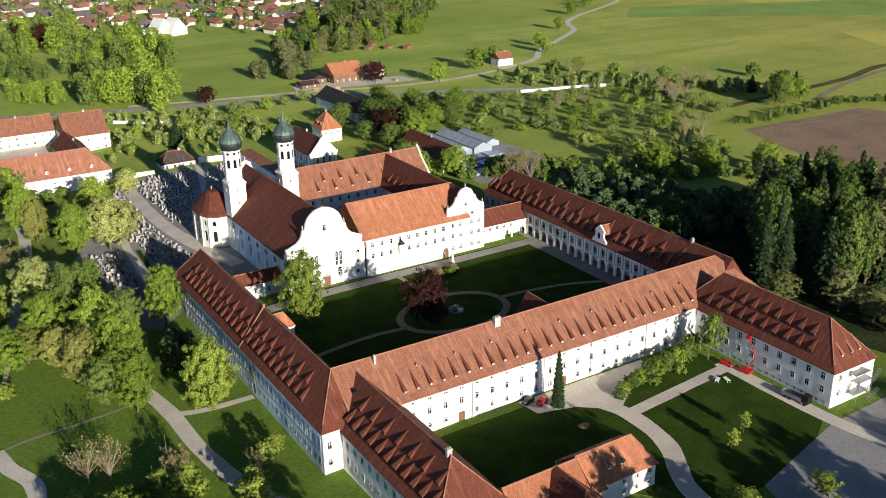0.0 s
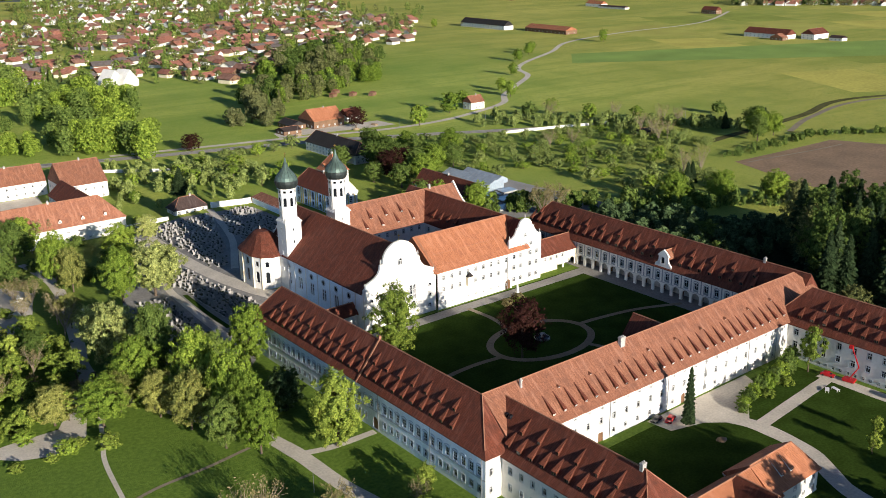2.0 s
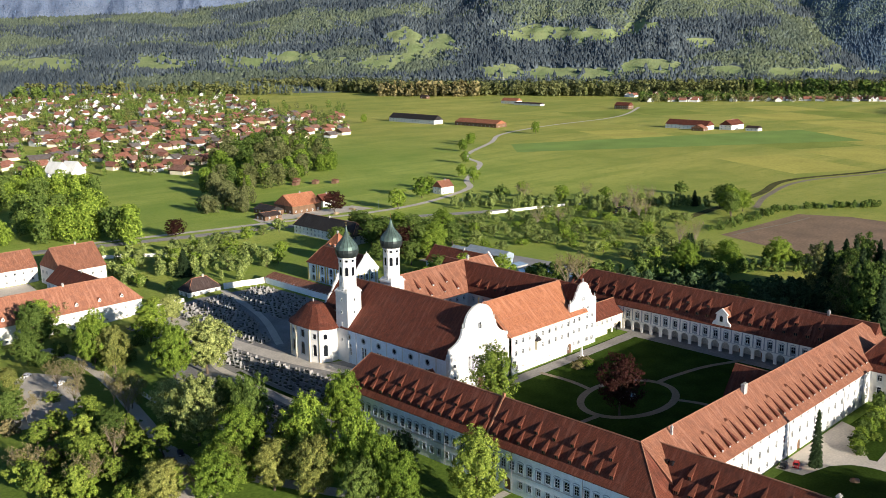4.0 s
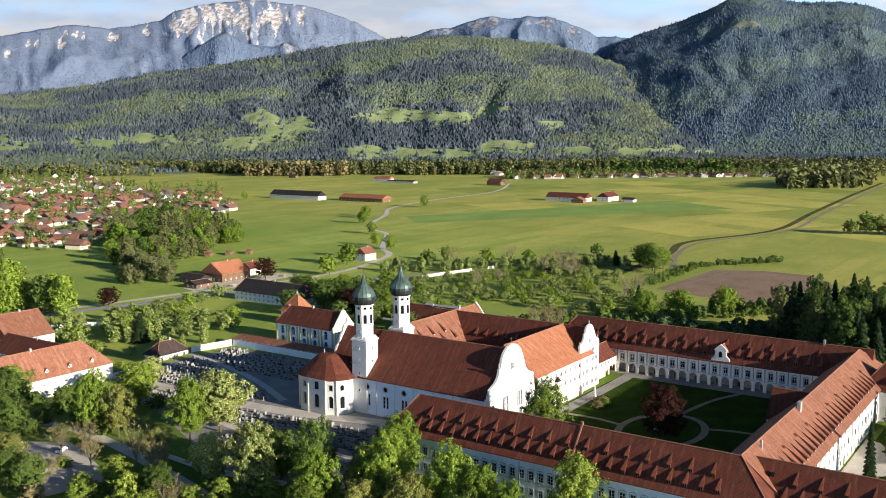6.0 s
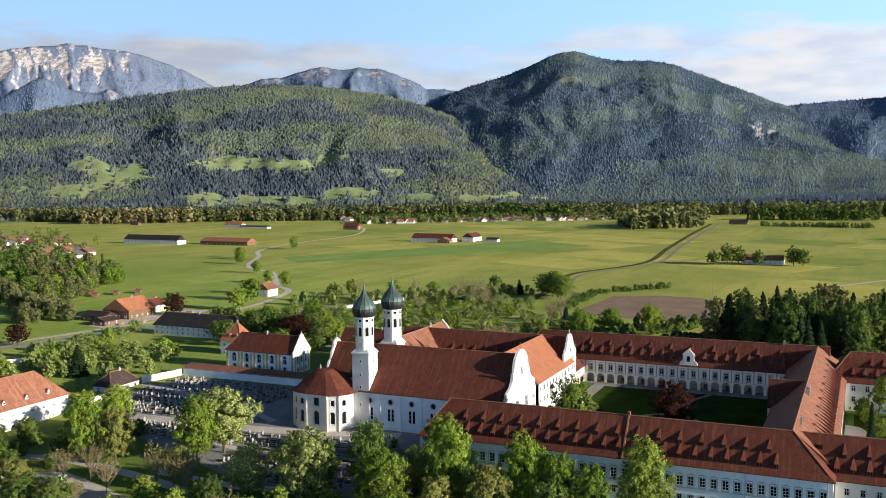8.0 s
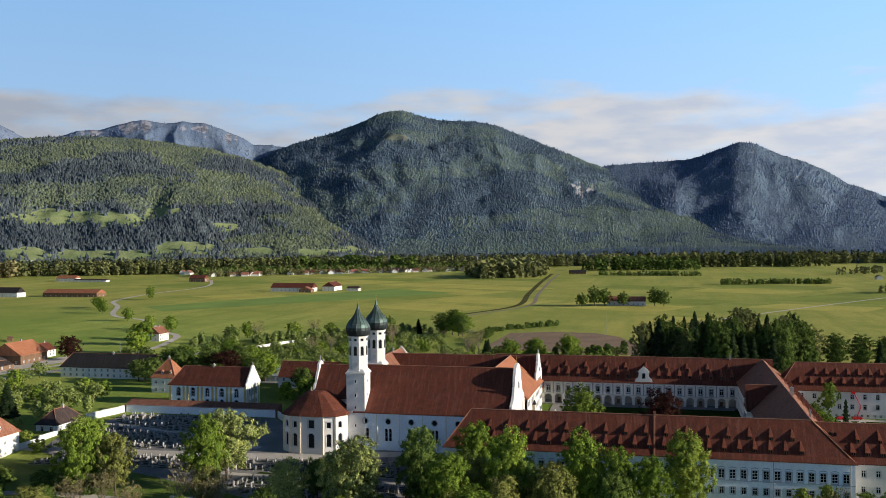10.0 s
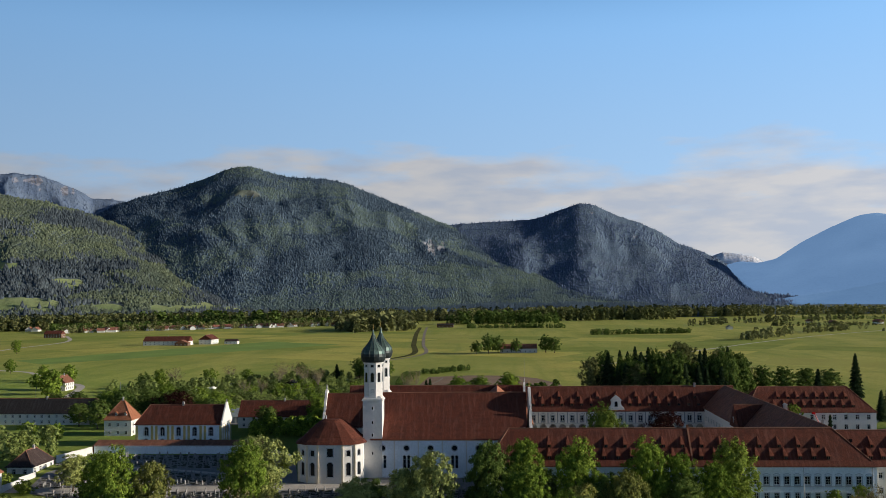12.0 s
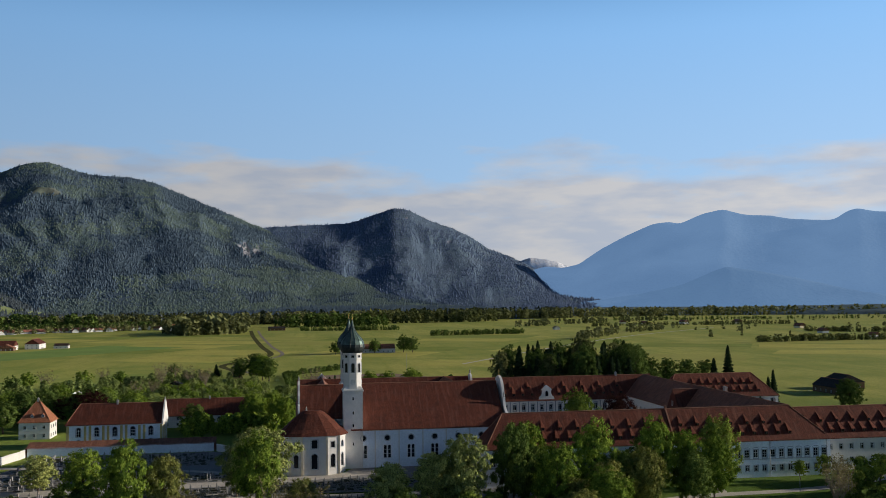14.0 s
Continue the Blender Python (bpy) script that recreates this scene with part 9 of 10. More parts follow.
def gabled_hall(x, y, turn):
    """A white parish hall of three steep gables side by side."""
    t = thing("parish_hall", "white modern hall with three steep pointed gables", "hall", at=(x, y, 0), turn=turn)
    for u, w, h in ((-7.0, 7.0, 10.5), (0.0, 7.0, 8.5), (6.4, 5.8, 6.0)):
        b, r, d = Shape(), Shape(), Shape()
        b.box(u - w / 2, u + w / 2, -5, 5, -0.5, 2.0)
        for sy in (-1, 1):
            b.face([(u - w / 2, sy * 5, 2.0), (u + w / 2, sy * 5, 2.0), (u, sy * 5, h - 0.1)][::-sy])
        for sx in (-1, 1):
            q = [(u + sx * w / 2, -5.4, 1.8), (u + sx * w / 2, 5.4, 1.8), (u, 5.4, h), (u, -5.4, h)]
            r.face(q[::sx])
            r.face([(a, c, z - 0.2) for a, c, z in q][::-sx])
        d.box(u - 0.9, u + 0.9, -5.08, -5.0, 0.0, 1.9)
        part("wall", b, M_WHITE, t)
        part("roof", r, M_STEEL, t, "grey metal roof")
        part("window", d, M_GLASS, t)


gabled_hall(247, 934, 15)

# ---- cemetery ----
def headstone_meshes():
    out = []
    for k, (w, h, top) in enumerate(((0.75, 1.2, "round"), (0.6, 1.5, "cross"), (1.1, 1.0, "flat"), (0.7, 1.35, "point"))):
        s = Shape()
        s.box(-w / 2 - 0.12, w / 2 + 0.12, -0.2, 0.2, -0.3, 0.22)
        if top == "cross":
            s.box(-0.1, 0.1, -0.08, 0.08, 0.2, h)
            s.box(-w / 2, w / 2, -0.075, 0.075, h * 0.66, h * 0.66 + 0.18)
        else:
            ring = [(-w / 2, 0.2), (w / 2, 0.2), (w / 2, h * 0.75)] + {"round": [(w / 2 * math.cos(a * math.pi / 6), h * 0.75 + h * 0.25 * math.sin(a * math.pi / 6)) for a in range(1, 6)],
                                                                   "flat": [(w / 2, h), (-w / 2, h)], "point": [(0, h)]}[top] + [(-w / 2, h * 0.75)]
            s.face([(x, -0.1, z) for x, z in ring])
            s.face([(x, 0.1, z) for x, z in ring][::-1])
            for (x, z), (x2, z2) in zip(ring, ring[1:] + ring[:1]):
                s.face([(x2, -0.1, z2), (x, -0.1, z), (x, 0.1, z), (x2, 0.1, z2)])
        out.append(s)
    return out


BED = Shape()
BED.box(-0.65, 0.65, -2.1, -0.25, -0.3, 0.14, 1)
BED.box(-0.52, 0.52, -1.98, -0.36, 0.14, 0.22, 0)


def graves():
    rng = random.Random(33)
    stones = headstone_meshes()
    pale = [s.mesh("gravestone", M_GRAVE) for s in stones]
    bed = BED.mesh("grave_bed", [M_GRAVE_BED, M_STONE])
    near, far = [], []
    for zone, (x0, x1, y0, y1) in enumerate(((55, 76, 322, 376), (86, 102, 318, 384), (84.5, 97, 386, 462), (106.5, 140, 396, 472), (134, 162, 404, 470))):
        x = x0
        while x < x1:
            y = y0
            while y < y1:
                px, py = x + rng.uniform(-0.55, 0.55) + math.sin(y * 0.07 + zone) * 0.8, y + rng.uniform(-0.6, 0.6) + 1.5 * math.sin(x * 0.3 + zone)
                ok = rng.random() < 0.86
                if zone == 0 and (py > 318 + (px - 40) * 2.6 or py < 330 - (px - 52) * 0.9):
                    ok = False
                if zone == 1 and px > 102 - (py - 352) * 0.16:
                    ok = False
                if zone == 3 and px > 114 + (py - 396) * 0.37:
                    ok = False
                if zone == 4 and (px < 119 + (py - 396) * 0.37 or py < 385 + (px - 131) * 0.8):
                    ok = False
                if ok:
                    (near if zone < 2 else far).append((px, py, rng.randrange(4), rng.uniform(0.9, 1.6), rng.uniform(-6, 6)))
                y += 3.1
            x += 2.0
    rng.shuffle(near)
    far += near[240:]
    for x, y, k, sc, tilt in near[:240]:
        g = tagged(new("gravestone", pale[k]), ("rounded grey gravestone over a planted grave", "stone cross over a planted grave", "wide low gravestone over a planted grave", "pointed grey gravestone over a planted grave")[k], "gravestone", "cemetery graves")
        g.matrix_basis = pose(x, y, ground_z(x, y) + 0.05, 0, 0, 180 + tilt) @ Matrix.Diagonal((sc, sc, sc, 1))
        part("grave_bed", bed, None, g)
    s = Shape()
    for x, y, k, sc, tilt in far:
        m = pose(x, y, ground_z(x, y) + 0.05, 0, 0, 180 + tilt)
        for src, mi in ((stones[k], 0), (BED, 1)):
            n = len(s.v)
            s.v += [tuple(m @ (Vector(v) * sc)) for v in src.v]
            s.f += [tuple(n + i for i in f) for f in src.f]
            s.m += [mi if src is not BED else 1 + q for q in src.m]
    tagged(new("gravestones", s.mesh("gravestones", [M_GRAVE, M_GRAVE_BED, M_STONE])), "rows of grey gravestones with planted beds", "gravestones", kind="stuff")


graves()


def garden_wall(label, a, b, h=2.4, thick=0.5, cap=None):
    n = max(1, int(math.hypot(b[0] - a[0], b[1] - a[1]) / 8))
    s = Shape()
    for i in range(n):
        p, q = [(a[0] + (b[0] - a[0]) * t, a[1] + (b[1] - a[1]) * t) for t in (i / n, (i + 1) / n)]
        L, m = wall_frame(p, q)
        z = min(ground_z(*p), ground_z(*q))
        k = len(s.v)
        s.box(0, L, 0, thick, -0.6 + z, z + h, 0)
        s.face([(0, -0.15, z + h), (L, -0.15, z + h), (L, thick / 2, z + h + 0.35), (0, thick / 2, z + h + 0.35)], 1)
        s.face([(L, thick + 0.15, z + h), (0, thick + 0.15, z + h), (0, thick / 2, z + h + 0.35), (L, thick / 2, z + h + 0.35)], 1)
        s.v[k:] = [tuple(m @ Vector(v)) for v in s.v[k:]]
    return tagged(new("garden_wall", s.mesh("garden_wall", [M_WHITE, cap or M_WHITE])), label, "wall", kind="structure")


garden_wall("white plastered garden wall", (100.4, 480), (121, 478.3), 2.2)
garden_wall("white plastered cemetery wall", (145.5, 482), (161.5, 477), 2.8)
garden_wall("white plastered cemetery wall", (161.5, 477), (166.5, 476.5), 2.8)
garden_wall("white plastered cemetery wall", (166.5, 404), (146, 388), 2.6)
garden_wall("low pale cemetery wall by the park road", (47, 388), (44.8, 355), 1.3)
garden_wall("low pale cemetery wall by the park road", (44.8, 355), (50, 326), 1.3)
garden_wall("long pale field wall", (388, 523), (428, 513), 1.6)
garden_wall("long pale field wall", (428, 513), (468, 500), 1.6)
garden_wall("long pale field wall", (130, 600), (178, 560), 1.6)
t = thing("cemetery_gallery", "long low white gallery with a red tiled lean-to roof", "gallery")
build_wall(t, (166.5, 476), (166.5, 405), -2, 3.5, [], M_BLUE, cornice=False)
s = Shape()
s.face([(166.0, 476.5, 3.3), (166.0, 404.5, 3.3), (172.5, 404.5, 5.0), (172.5, 476.5, 5.0)])
s.face([(172.5, 476.5, -1), (172.5, 404.5, -1), (172.5, 404.5, 5.0), (172.5, 476.5, 5.0)][::-1])
s.face([(166.0, 404.5, 3.3), (166.5, 404.5, -1.5), (172.5, 404.5, -1.5), (172.5, 404.5, 5.0)])
s.face([(166.0, 476.5, 3.3), (172.5, 476.5, 5.0), (172.5, 476.5, -1.5), (166.5, 476.5, -1.5)])
part("roof", s, M_TILE, t)


# ---- nursery: greenhouses and cold frames ----
def greenhouse(x0, x1, y0, y1, ev, rd):
    t = thing("greenhouse", "glass greenhouse with a ridged roof in the abbey nursery", "greenhouse", "nursery greenhouses")
    f = Shape()
    g = Shape()
    xm = (x0 + x1) / 2
    n = int((y1 - y0) / 3)
    for i in range(n + 1):
        y = y0 + (y1 - y0) * i / n
        f.tube((x0, y, 0), (x0, y, ev), 0.07, 0.07, 4)
        f.tube((x1, y, 0), (x1, y, ev), 0.07, 0.07, 4)
        f.tube((x0, y, ev), (xm, y, rd), 0.07, 0.07, 4)
        f.tube((x1, y, ev), (xm, y, rd), 0.07, 0.07, 4)
    for a, z in ((x0, ev), (x1, ev), (xm, rd)):
        f.tube((a, y0, z), (a, y1, z), 0.08, 0.08, 4)
    g.face([(x0, y1, ev), (x0, y0, ev), (xm, y0, rd), (xm, y1, rd)])
    g.face([(x1, y0, ev), (x1, y1, ev), (xm, y1, rd), (xm, y0, rd)])
    g.face([(x0, y1, 0), (x0, y0, 0), (x0, y0, ev), (x0, y1, ev)])
    g.face([(x1, y0, 0), (x1, y1, 0), (x1, y1, ev), (x1, y0, ev)])
    g.face([(x0, y0, 0), (x1, y0, 0), (x1, y0, ev), (xm, y0, rd), (x0, y0, ev)])
    g.face([(x1, y1, 0), (x0, y1, 0), (x0, y1, ev), (xm, y1, rd), (x1, y1, ev)])
    part("frame", f, M_STEEL, t)
    part("glazing", g, M_GREENHOUSE, t)


greenhouse(262, 274, 412, 452, 3.0, 5.6)
greenhouse(275, 287, 412, 452, 3.0, 5.6)
greenhouse(289, 297, 420, 450, 2.4, 4.2)
for i in range(9):
    s = Shape()
    x = 254 + (i % 3) * 12
    y = 402 - (i // 3) * 12
    s.box(x, x + 10, y, y + 6.5, -0.2, 0.9, 0)
    s.face([(x, y, 0.904), (x + 10, y, 0.904), (x + 10, y + 6.5, 1.25), (x, y + 6.5, 1.25)], 1)
    tagged(new("cold_frame", s.mesh("cold_frame", [M_STONE, M_GREENHOUSE])), "low glazed cold frame in the abbey nursery", "cold frame", "nursery beds")
patch("nursery_yard", "grey gravel yard of the nursery", "yard", [(248, 366), (290, 350), (306, 352), (300, 456), (256, 456)], M_ASPHALT, 0.045, 20)
rnd = random.Random(3)
for i in range(8):
    s = Shape()
    a, b = rnd.uniform(3, 6), rnd.uniform(2, 3.5)
    s.box(-a / 2, a / 2, -b / 2, b / 2, -0.2, rnd.uniform(0.5, 1.4))
    o = tagged(new("covered_pile", s.mesh("covered_pile", M_WHITE_PAINT if i % 2 else M_GREENHOUSE)), "pile of goods under pale sheeting in the nursery", "pile", "nursery piles")
    o.matrix_basis = pose(rnd.uniform(280, 304), rnd.uniform(352, 372), 0, 0, 0, rnd.uniform(0, 90))


# ---- cars ----
def car_meshes(length=4.3, width=1.76, height=1.45):
    b = Shape()
    prof = [(-0.5, 0.28), (-0.5, 0.62), (-0.47, 0.72), (-0.28, 0.80), (-0.14, 1.30), (0.08, 1.42), (0.30, 1.36), (0.44, 0.92), (0.5, 0.84), (0.5, 0.28)]
    pts = [(x * length, z * height / 1.42) for x, z in prof]
    half = width / 2
    for sy in (-1, 1):
        b.face([(x, sy * half * (0.82 if z > 0.95 else 1.0), z) for x, z in pts][::sy])
    for (x, z), (x2, z2) in zip(pts, pts[1:] + pts[:1]):
        wa, wb = half * (0.82 if z > 0.95 else 1.0), half * (0.82 if z2 > 0.95 else 1.0)
        b.face([(x, -wa, z), (x, wa, z), (x2, wb, z2), (x2, -wb, z2)])
    g = Shape()
    for (x, z), (x2, z2) in ((pts[3], pts[4]), (pts[7], pts[6])):
        q = [(x + (x2 - x) * t, w, z + (z2 - z) * t + 0.012) for t, w in ((0.1, -half * 0.76), (0.1, half * 0.76), (0.9, half * 0.72), (0.9, -half * 0.72))]
        off = -0.012 if x < 0 else 0.012
        g.face([(p[0] + off, p[1], p[2]) for p in (q if x > 0 else q[::-1])])
    for sy in (-1, 1):
        q = [(-0.23 * length, 0.86), (0.36 * length, 0.92), (0.28 * length, 1.26), (-0.11 * length, 1.24)]
        g.face([(x, sy * (half * (0.82 + 0.14 * (1.3 - z) / 0.5) + 0.015), z) for x, z in q][::-sy])
    w = Shape()
    for i in range(12):
        a0, a1 = 2 * math.pi * i / 12, 2 * math.pi * (i + 1) / 12
        r = 0.33
        w.face([(r * math.cos(a0), -0.11, r * math.sin(a0)), (r * math.cos(a1), -0.11, r * math.sin(a1)), (r * math.cos(a1), 0.11, r * math.sin(a1)), (r * math.cos(a0), 0.11, r * math.sin(a0))])
    for sy in (-1, 1):
        w.face([(0.33 * math.cos(2 * math.pi * i / 12), sy * 0.11, 0.33 * math.sin(2 * math.pi * i / 12)) for i in range(12)][::-sy])
    lamp = Shape()
    lamp.box(-0.02, 0.02, -0.18, 0.18, -0.08, 0.08)
    return b, g.mesh("car_glass", M_GLASS), w.mesh("wheel", M_RUBBER), lamp


CAR = car_meshes()
CAR_BODY = {}


def car(x, y, turn, paint, label):
    t = thing("car", label, "car", at=(x, y, ground_z(x, y) + 0.07), turn=turn)
    if paint.name not in CAR_BODY:
        CAR_BODY[paint.name] = CAR[0].mesh("car_body", paint)
    body = part("car_body", CAR_BODY[paint.name], None, t)
    part("car_glass", CAR[1], None, body)
    for sx in (-1.35, 1.3):
        for sy in (-0.78, 0.78):
            part("wheel", CAR[2], None, t, m=pose(sx, sy, 0.33))
    for sx, m, nm in ((-2.16, M_FRAME, "headlight"), (2.16, M_RED_PAINT, "tail_light")):
        for sy in (-0.62, 0.62):
            part(nm, CAR[3], m, t, m=pose(sx, sy, 0.72))


car(146.4, 184.9, 20, M_RED_PAINT, "red hatchback car parked on the forecourt")
car(143.4, 187.4, 15, M_DARK_PAINT, "black car parked beside the white wing")
car(207.0, 171.8, 100, M_RED_PAINT, "small red car parked on the drive")
car(26.0, 431.0, 30, M_WHITE_PAINT, "white car parked under park trees")
car(30.5, 412.0, 20, M_WHITE_PAINT, "white car parked under park trees")
car(30.0, 325.0, 70, M_DARK_PAINT, "dark car parked on the park road")
car(214.5, 112.0, 70, M_DARK_PAINT, "dark car parked in the yard")
car(219.0, 118.0, 70, M_WHITE_PAINT, "white car parked in the yard")


def log_pile(x, y, turn, n):
    """Round logs stacked in a low heap, each a part."""
    t = thing("log_pile", "low pile of pale round logs in the barn yard", "log pile", at=(x, y, 0), turn=turn)
    log = Shape()
    log.tube((-2.4, 0, 0), (2.4, 0, 0), 0.24, 0.21, 7)
    log.face([(-2.4, 0.24 * math.cos(a * 0.8976), 0.24 * math.sin(a * 0.8976)) for a in range(7)][::-1])
    me = log.mesh("log", M_WOOD_PALE)
    for row in range(3):
        for k in range(n - row):
            part("log", me, None, t, m=pose(0, (k - (n - row) / 2) * 0.5, 0.24 + row * 0.42))


M_WOOD_PALE = mat("peeled_timber", (0.36, 0.27, 0.17), 0.85, vary=0.3, grain=3)
patch("barn_yard", "pale gravel yard before the old barn", "yard", [(262, 618), (290, 614), (330, 606), (352, 604), (350, 626), (326, 628), (290, 634), (266, 634)], M_GRAVEL, 0.07)
for spot in ((276, 616, 30, 6), (290, 611, 15, 7), (318, 606, 20, 5), (338, 612, 100, 6)):
    log_pile(*spot)

# ---- lorry, lift, poles, fountain, small garden things ----
def lorry(x, y, turn):
    t = thing("lorry", "black tipper lorry parked beside the wing", "lorry", at=(x, y, 0.11), turn=turn)
    s = Shape()
    s.box(-4.2, -2.2, -1.2, 1.2, 0.7, 3.0)
    cab = part("cab", s, M_DARK_PAINT, t)
    g = Shape()
    g.box(-4.23, -4.2, -1.0, 1.0, 1.8, 2.7)
    part("windscreen", g, M_GLASS, cab)
    s = Shape()
    s.box(-2.0, 4.2, -1.25, 1.25, 0.9, 1.05)
    for y0, y1, x0, x1 in ((-1.25, -1.15, -2, 4.2), (1.15, 1.25, -2, 4.2), (-1.15, 1.15, -2, -1.9), (-1.15, 1.15, 4.1, 4.2)):
        s.box(x0, x1, y0, y1, 1.05, 2.0)
    part("load_bed", s, M_STEEL, t)
    for sx in (-3.2, 1.4, 3.0):
        for sy in (-1.0, 1.0):
            part("wheel", CAR[2], None, t, m=pose(sx, sy, 0.48) @ Matrix.Diagonal((1.45, 1.8, 1.45, 1)))


lorry(207.4, 146.5, 96)


def work_lift():
    t = thing("work_lift", "red articulated work lift standing against the wing", "lift", at=(208.3, 165.5, 0.1), turn=8)
    s = Shape()
    s.box(-1.2, 1.2, -1.8, 1.8, 0.3, 1.1)
    part("chassis", s, M_RED_PAINT, t)
    s = Shape()
    s.tube((0, 0, 1.0), (1.1, -2.0, 5.0), 0.2, 0.18, 6)
    s.tube((1.1, -2.0, 5.0), (1.3, 0.6, 10.6), 0.18, 0.15, 6)
    part("boom", s, M_RED_PAINT, t)
    s = Shape()
    s.box(0.8, 1.8, 0.4, 1.6, 10.4, 11.4)
    part("basket", s, M_RED_PAINT, t)
    for sx in (-1, 1):
        for sy in (-1.2, 1.2):
            part("wheel", CAR[2], None, t, m=pose(sx, sy, 0.4, 0, 0, 90))


work_lift()


def pole(x, y, h, label, name="pole"):
    s = Shape()
    s.tube((x, y, -0.5), (x, y, ground_z(x, y) + h), 0.11, 0.06, 6)
    tagged(new(name, s.mesh(name, M_STEEL)), label, "pole")


def pylon(bearing, r, h=30):
    """A lattice power pylon before the wooded hills."""
    x, y = EYE_AT.x + r * math.sin(radians(bearing)), EYE_AT.y + r * math.cos(radians(bearing))
    t = thing("pylon", "grey lattice power pylon before the wooded hills", "pylon", "power pylons", at=(x, y, 0), turn=-bearing + 20)
    for sx in (-1, 1):
        for sy in (-1, 1):
            s = Shape()
            s.tube((sx * 2.4, sy * 2.4, -0.5), (sx * 0.35, sy * 0.35, h), 0.22, 0.12, 4)
            for k in range(5):
                a, b = k / 5, (k + 1) / 5
                s.tube((sx * (2.4 - 2.05 * a), sy * (2.4 - 2.05 * a), h * a), (-sx * (2.4 - 2.05 * b), sy * (2.4 - 2.05 * b), h * b), 0.1, 0.1, 3)
            part("leg", s, M_STEEL, t)
    for z, w in ((h * 0.72, 6.5), (h * 0.84, 5.0), (h * 0.95, 3.6)):
        s = Shape()
        s.tube((-w, 0, z), (w, 0, z), 0.16, 0.16, 4)
        s.tube((-w, 0, z), (0, 0, z + 1.6), 0.1, 0.1, 3)
        s.tube((w, 0, z), (0, 0, z + 1.6), 0.1, 0.1, 3)
        part("cross_arm", s, M_STEEL, t)


for bearing in (53, 61.5, 70, 78.7):
    pylon(bearing, 2290 if bearing > 60 else 2450)

pole(526, 286, 17, "tall pale pole at the field edge")
pole(42, 206, 8, "tall pale flagpole beside the park road", "flagpole")
pole(45.5, 205, 7, "tall pale flagpole beside the park road", "flagpole")
pole(49, 219, 7.5, "tall pale flagpole beside the park road", "flagpole")
pole(402, 560, 9, "wooden line pole by the country lane")
pole(520, 470, 9, "wooden line pole by the country lane")
pole(345, 590, 9, "wooden line pole by the railway")
pole(270, 606, 9, "wooden line pole by the railway")


def fountain():
    t = thing("fountain", "shallow stone fountain basin on the courtyard lawn", "fountain")
    cx, cy = 159.5, 250.5
    s = Shape()
    s.lathe([(2.7, -0.2), (2.7, 0.6), (2.4, 0.65), (2.3, 0.3), (0.6, 0.3), (0.45, 1.6), (1.1, 1.8), (0.2, 2.0), (0.0, 2.0)], cx, cy, 24)
    part("basin", s, M_STONE, t)
    w = Shape()
    w.face([(cx + 2.35 * math.cos(a * math.pi / 12), cy + 2.35 * math.sin(a * math.pi / 12), 0.42) for a in range(24)])
    part("water", w, M_GLASS, t)


fountain()


def obelisk(x, y):
    s = Shape()
    s.box(x - 0.7, x + 0.7, y - 0.7, y + 0.7, -0.2, 1.0)
    s.prism([(x - 0.45, y - 0.45), (x + 0.45, y - 0.45), (x + 0.45, y + 0.45), (x - 0.45, y + 0.45)], 1.0, 4.4, 0, 0.5)
    s.lathe([(0.3, 4.4), (0.4, 4.7), (0.02, 5.1)], x, y, 8)
    tagged(new("monument", s.mesh("monument", M_WHITE)), "small white stone monument before the convent", "monument")


obelisk(181.5, 287.0)


def railway_line():
    line = smooth_line([(60, 660), (170, 622), (260, 596), (330, 566), (420, 520)], 24)
    for off in (-1.9, -0.5, 1.2, 2.6):
        s = Shape()
        for a, b in zip(line, line[1:]):
            d = (b - a).normalized()
            n = Vector((-d.y, d.x, 0)) * off
            s.tube((a.x + n.x, a.y + n.y, 0.32), (b.x + n.x, b.y + n.y, 0.32), 0.07, 0.07, 4)
        tagged(new("rail", s.mesh("rail", M_STEEL)), "thin steel rail on the ballast", "rail", kind="structure")


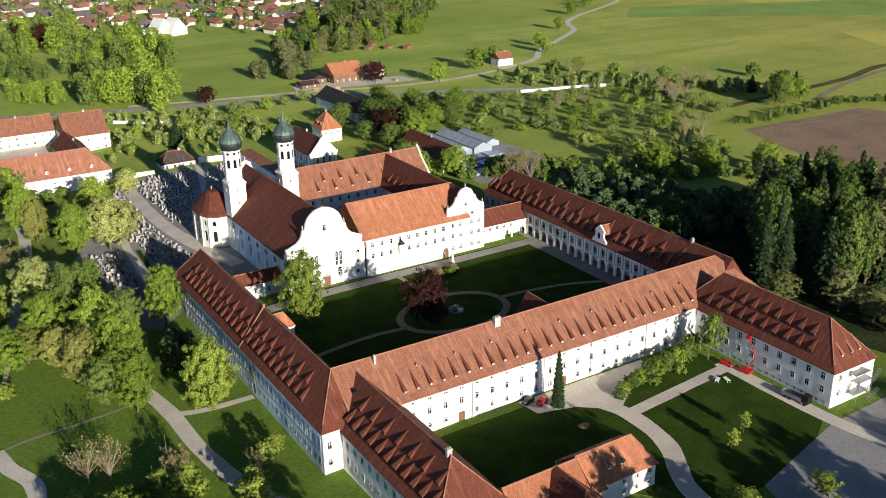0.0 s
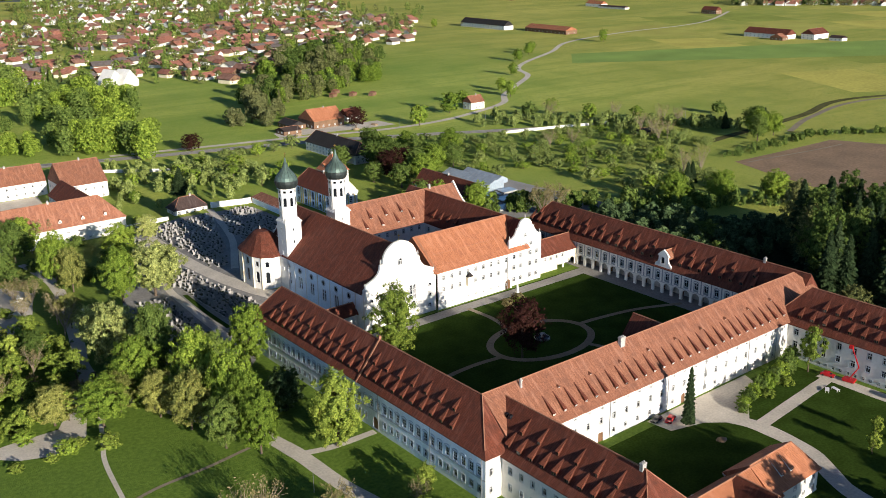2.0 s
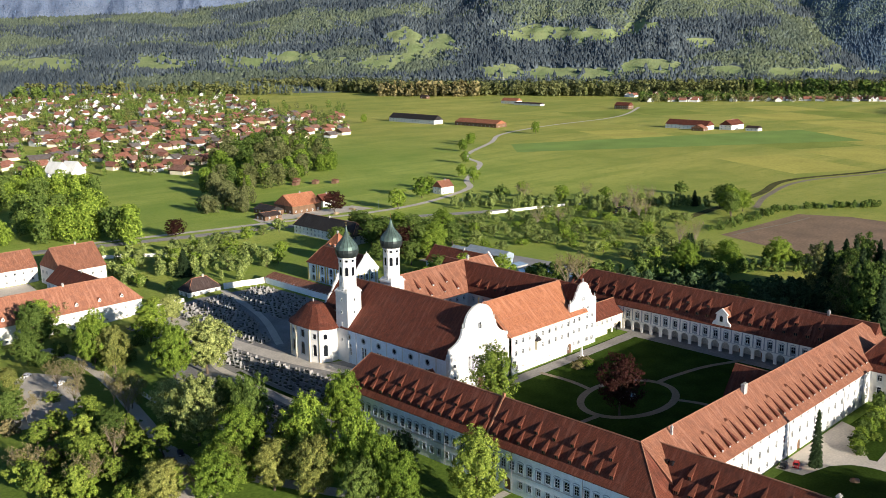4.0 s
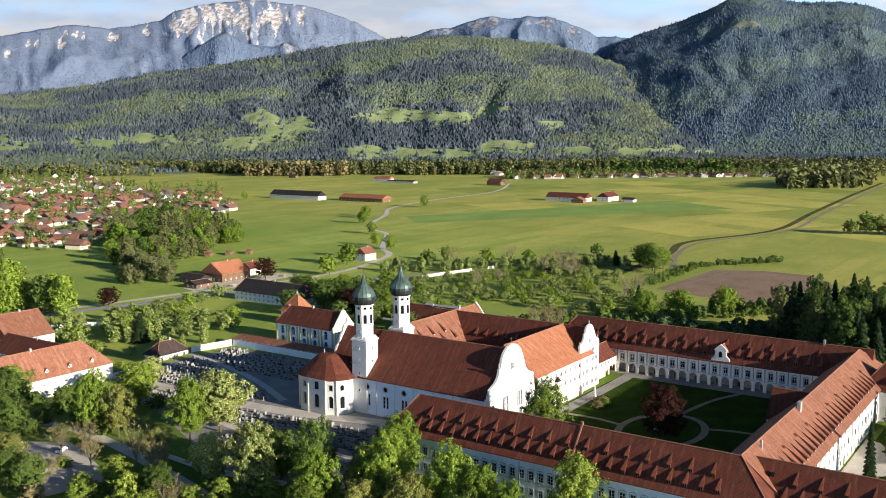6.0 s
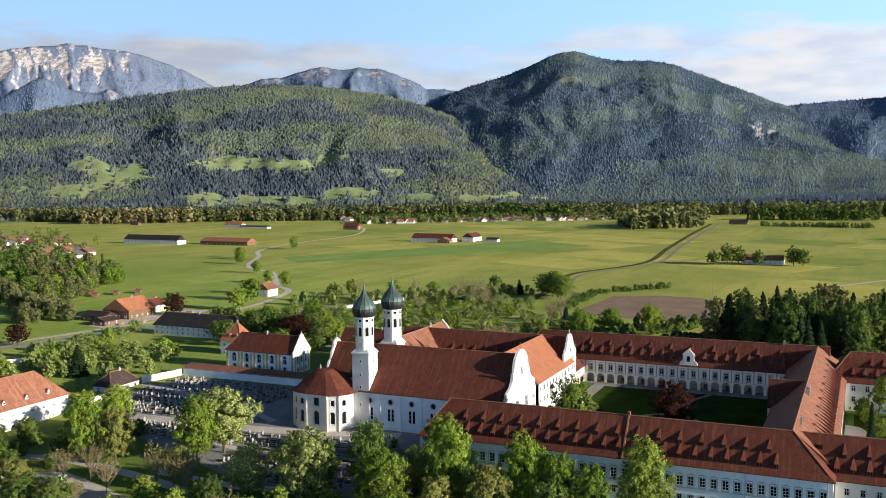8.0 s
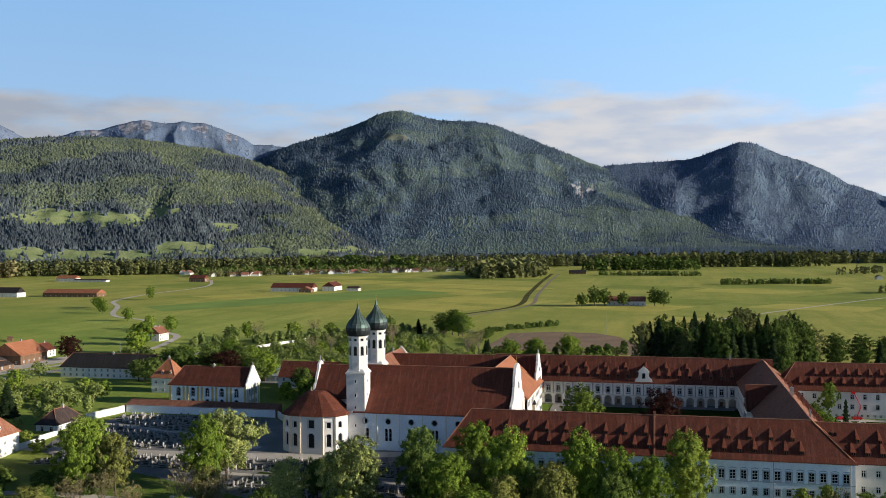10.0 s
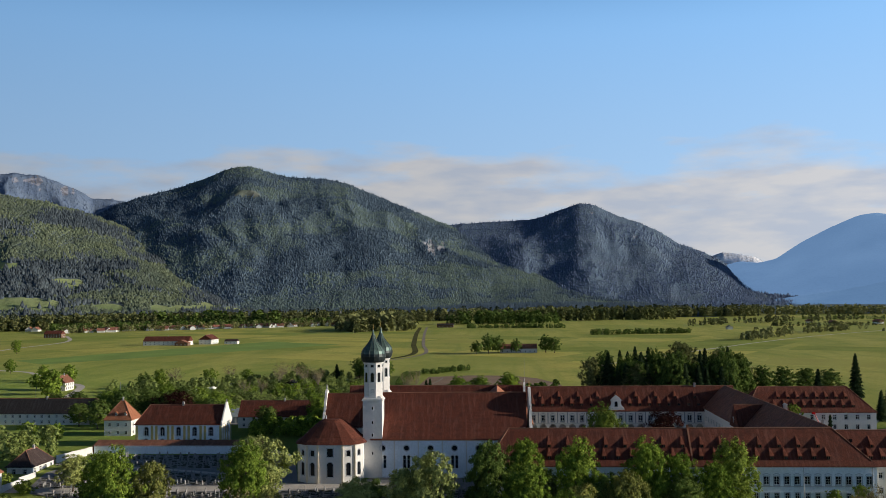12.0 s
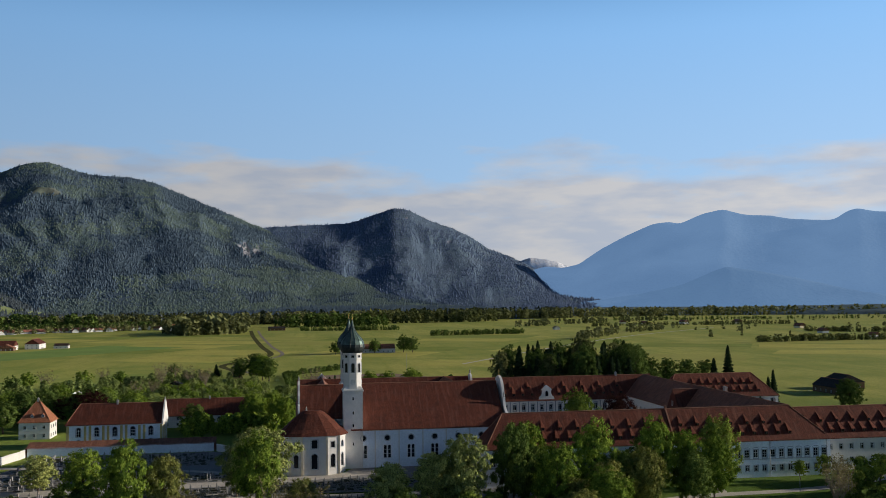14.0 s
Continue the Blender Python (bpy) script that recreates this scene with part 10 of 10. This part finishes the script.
railway_line()
for k, (x, y, a) in enumerate(((262, 944, 20), (274, 938, 20), (286, 930, 30))):
    s = Shape()
    s.box(-9, 9, -8, 8, -0.5, 6)
    for sy in (-1, 1):
        s.face([(-9, sy * 8, 6), (9, sy * 8, 6), (0, sy * 8, 16)][::-sy])
    r = Shape()
    for sx in (-1, 1):
        q = [(sx * 9.4, -8.4, 5.6), (sx * 9.4, 8.4, 5.6), (0, 8.4, 16.2), (0, -8.4, 16.2)]
        r.face(q[::sx])
        r.face([(px, py, pz - 0.2) for px, py, pz in q][::-sx])
    if k < 2:
        t = thing("village_hall", "white hall with a steep pale pointed roof", "hall", at=(x, y, 0), turn=a)
        part("wall", s, M_WHITE, t)
        part("roof", r, M_PALE, t)
for k, (x, y) in enumerate(((386, 745), (402, 738), (416, 728), (398, 760))):
    s = Shape()
    s.box(-4, 4, -2, 2, -0.2, 2.6)
    s.face([(-4.3, -2.3, 2.604), (4.3, -2.3, 2.604), (4.3, 2.3, 3.4), (-4.3, 2.3, 3.4)], 1)
    o = tagged(new("field_shelter", s.mesh("field_shelter", [M_WOOD, M_TILE])), "low brown timber shelter in the meadow", "shelter", "meadow shelters")
    o.matrix_basis = pose(x, y, 0, 0, 0, 30)


def garden_table(x, y, turn):
    t = thing("garden_table", "white garden table on the forecourt lawn", "table", at=(x, y, 0.05), turn=turn)
    s = Shape()
    s.box(-1.3, 1.3, -0.6, 0.6, 0.7, 0.78)
    part("tabletop", s, M_WHITE_PAINT, t)
    for sx in (-1.15, 1.15):
        for sy in (-0.45, 0.45):
            s = Shape()
            s.box(sx - 0.05, sx + 0.05, sy - 0.05, sy + 0.05, -0.1, 0.7)
            part("leg", s, M_WHITE_PAINT, t)


garden_table(197.2, 166.3, 30)
garden_table(199.6, 165.0, 75)


def earth_heap(x, y, r, h):
    """A low heap of bare earth with an uneven outline."""
    rng = random.Random(3)
    s = Shape()
    n = 14
    rings = []
    for f, z in ((1.0, -0.1), (0.75, 0.35), (0.42, 0.75), (0.0, 1.0)):
        rings.append([(x + math.cos(2 * math.pi * k / n) * r * f * rng.uniform(0.8, 1.2), y + math.sin(2 * math.pi * k / n) * r * f * 0.7 * rng.uniform(0.8, 1.2), h * z * rng.uniform(0.85, 1.1)) for k in range(n)])
    for a, b in zip(rings, rings[1:]):
        for k in range(n):
            s.face([a[k], a[(k + 1) % n], b[(k + 1) % n], b[k]])
    tagged(new("earth_heap", s.mesh("earth_heap", M_SOIL, smooth=True)), "low heap of bare brown earth on the lawn", "heap")


earth_heap(148.7, 169.1, 2.0, 0.8)
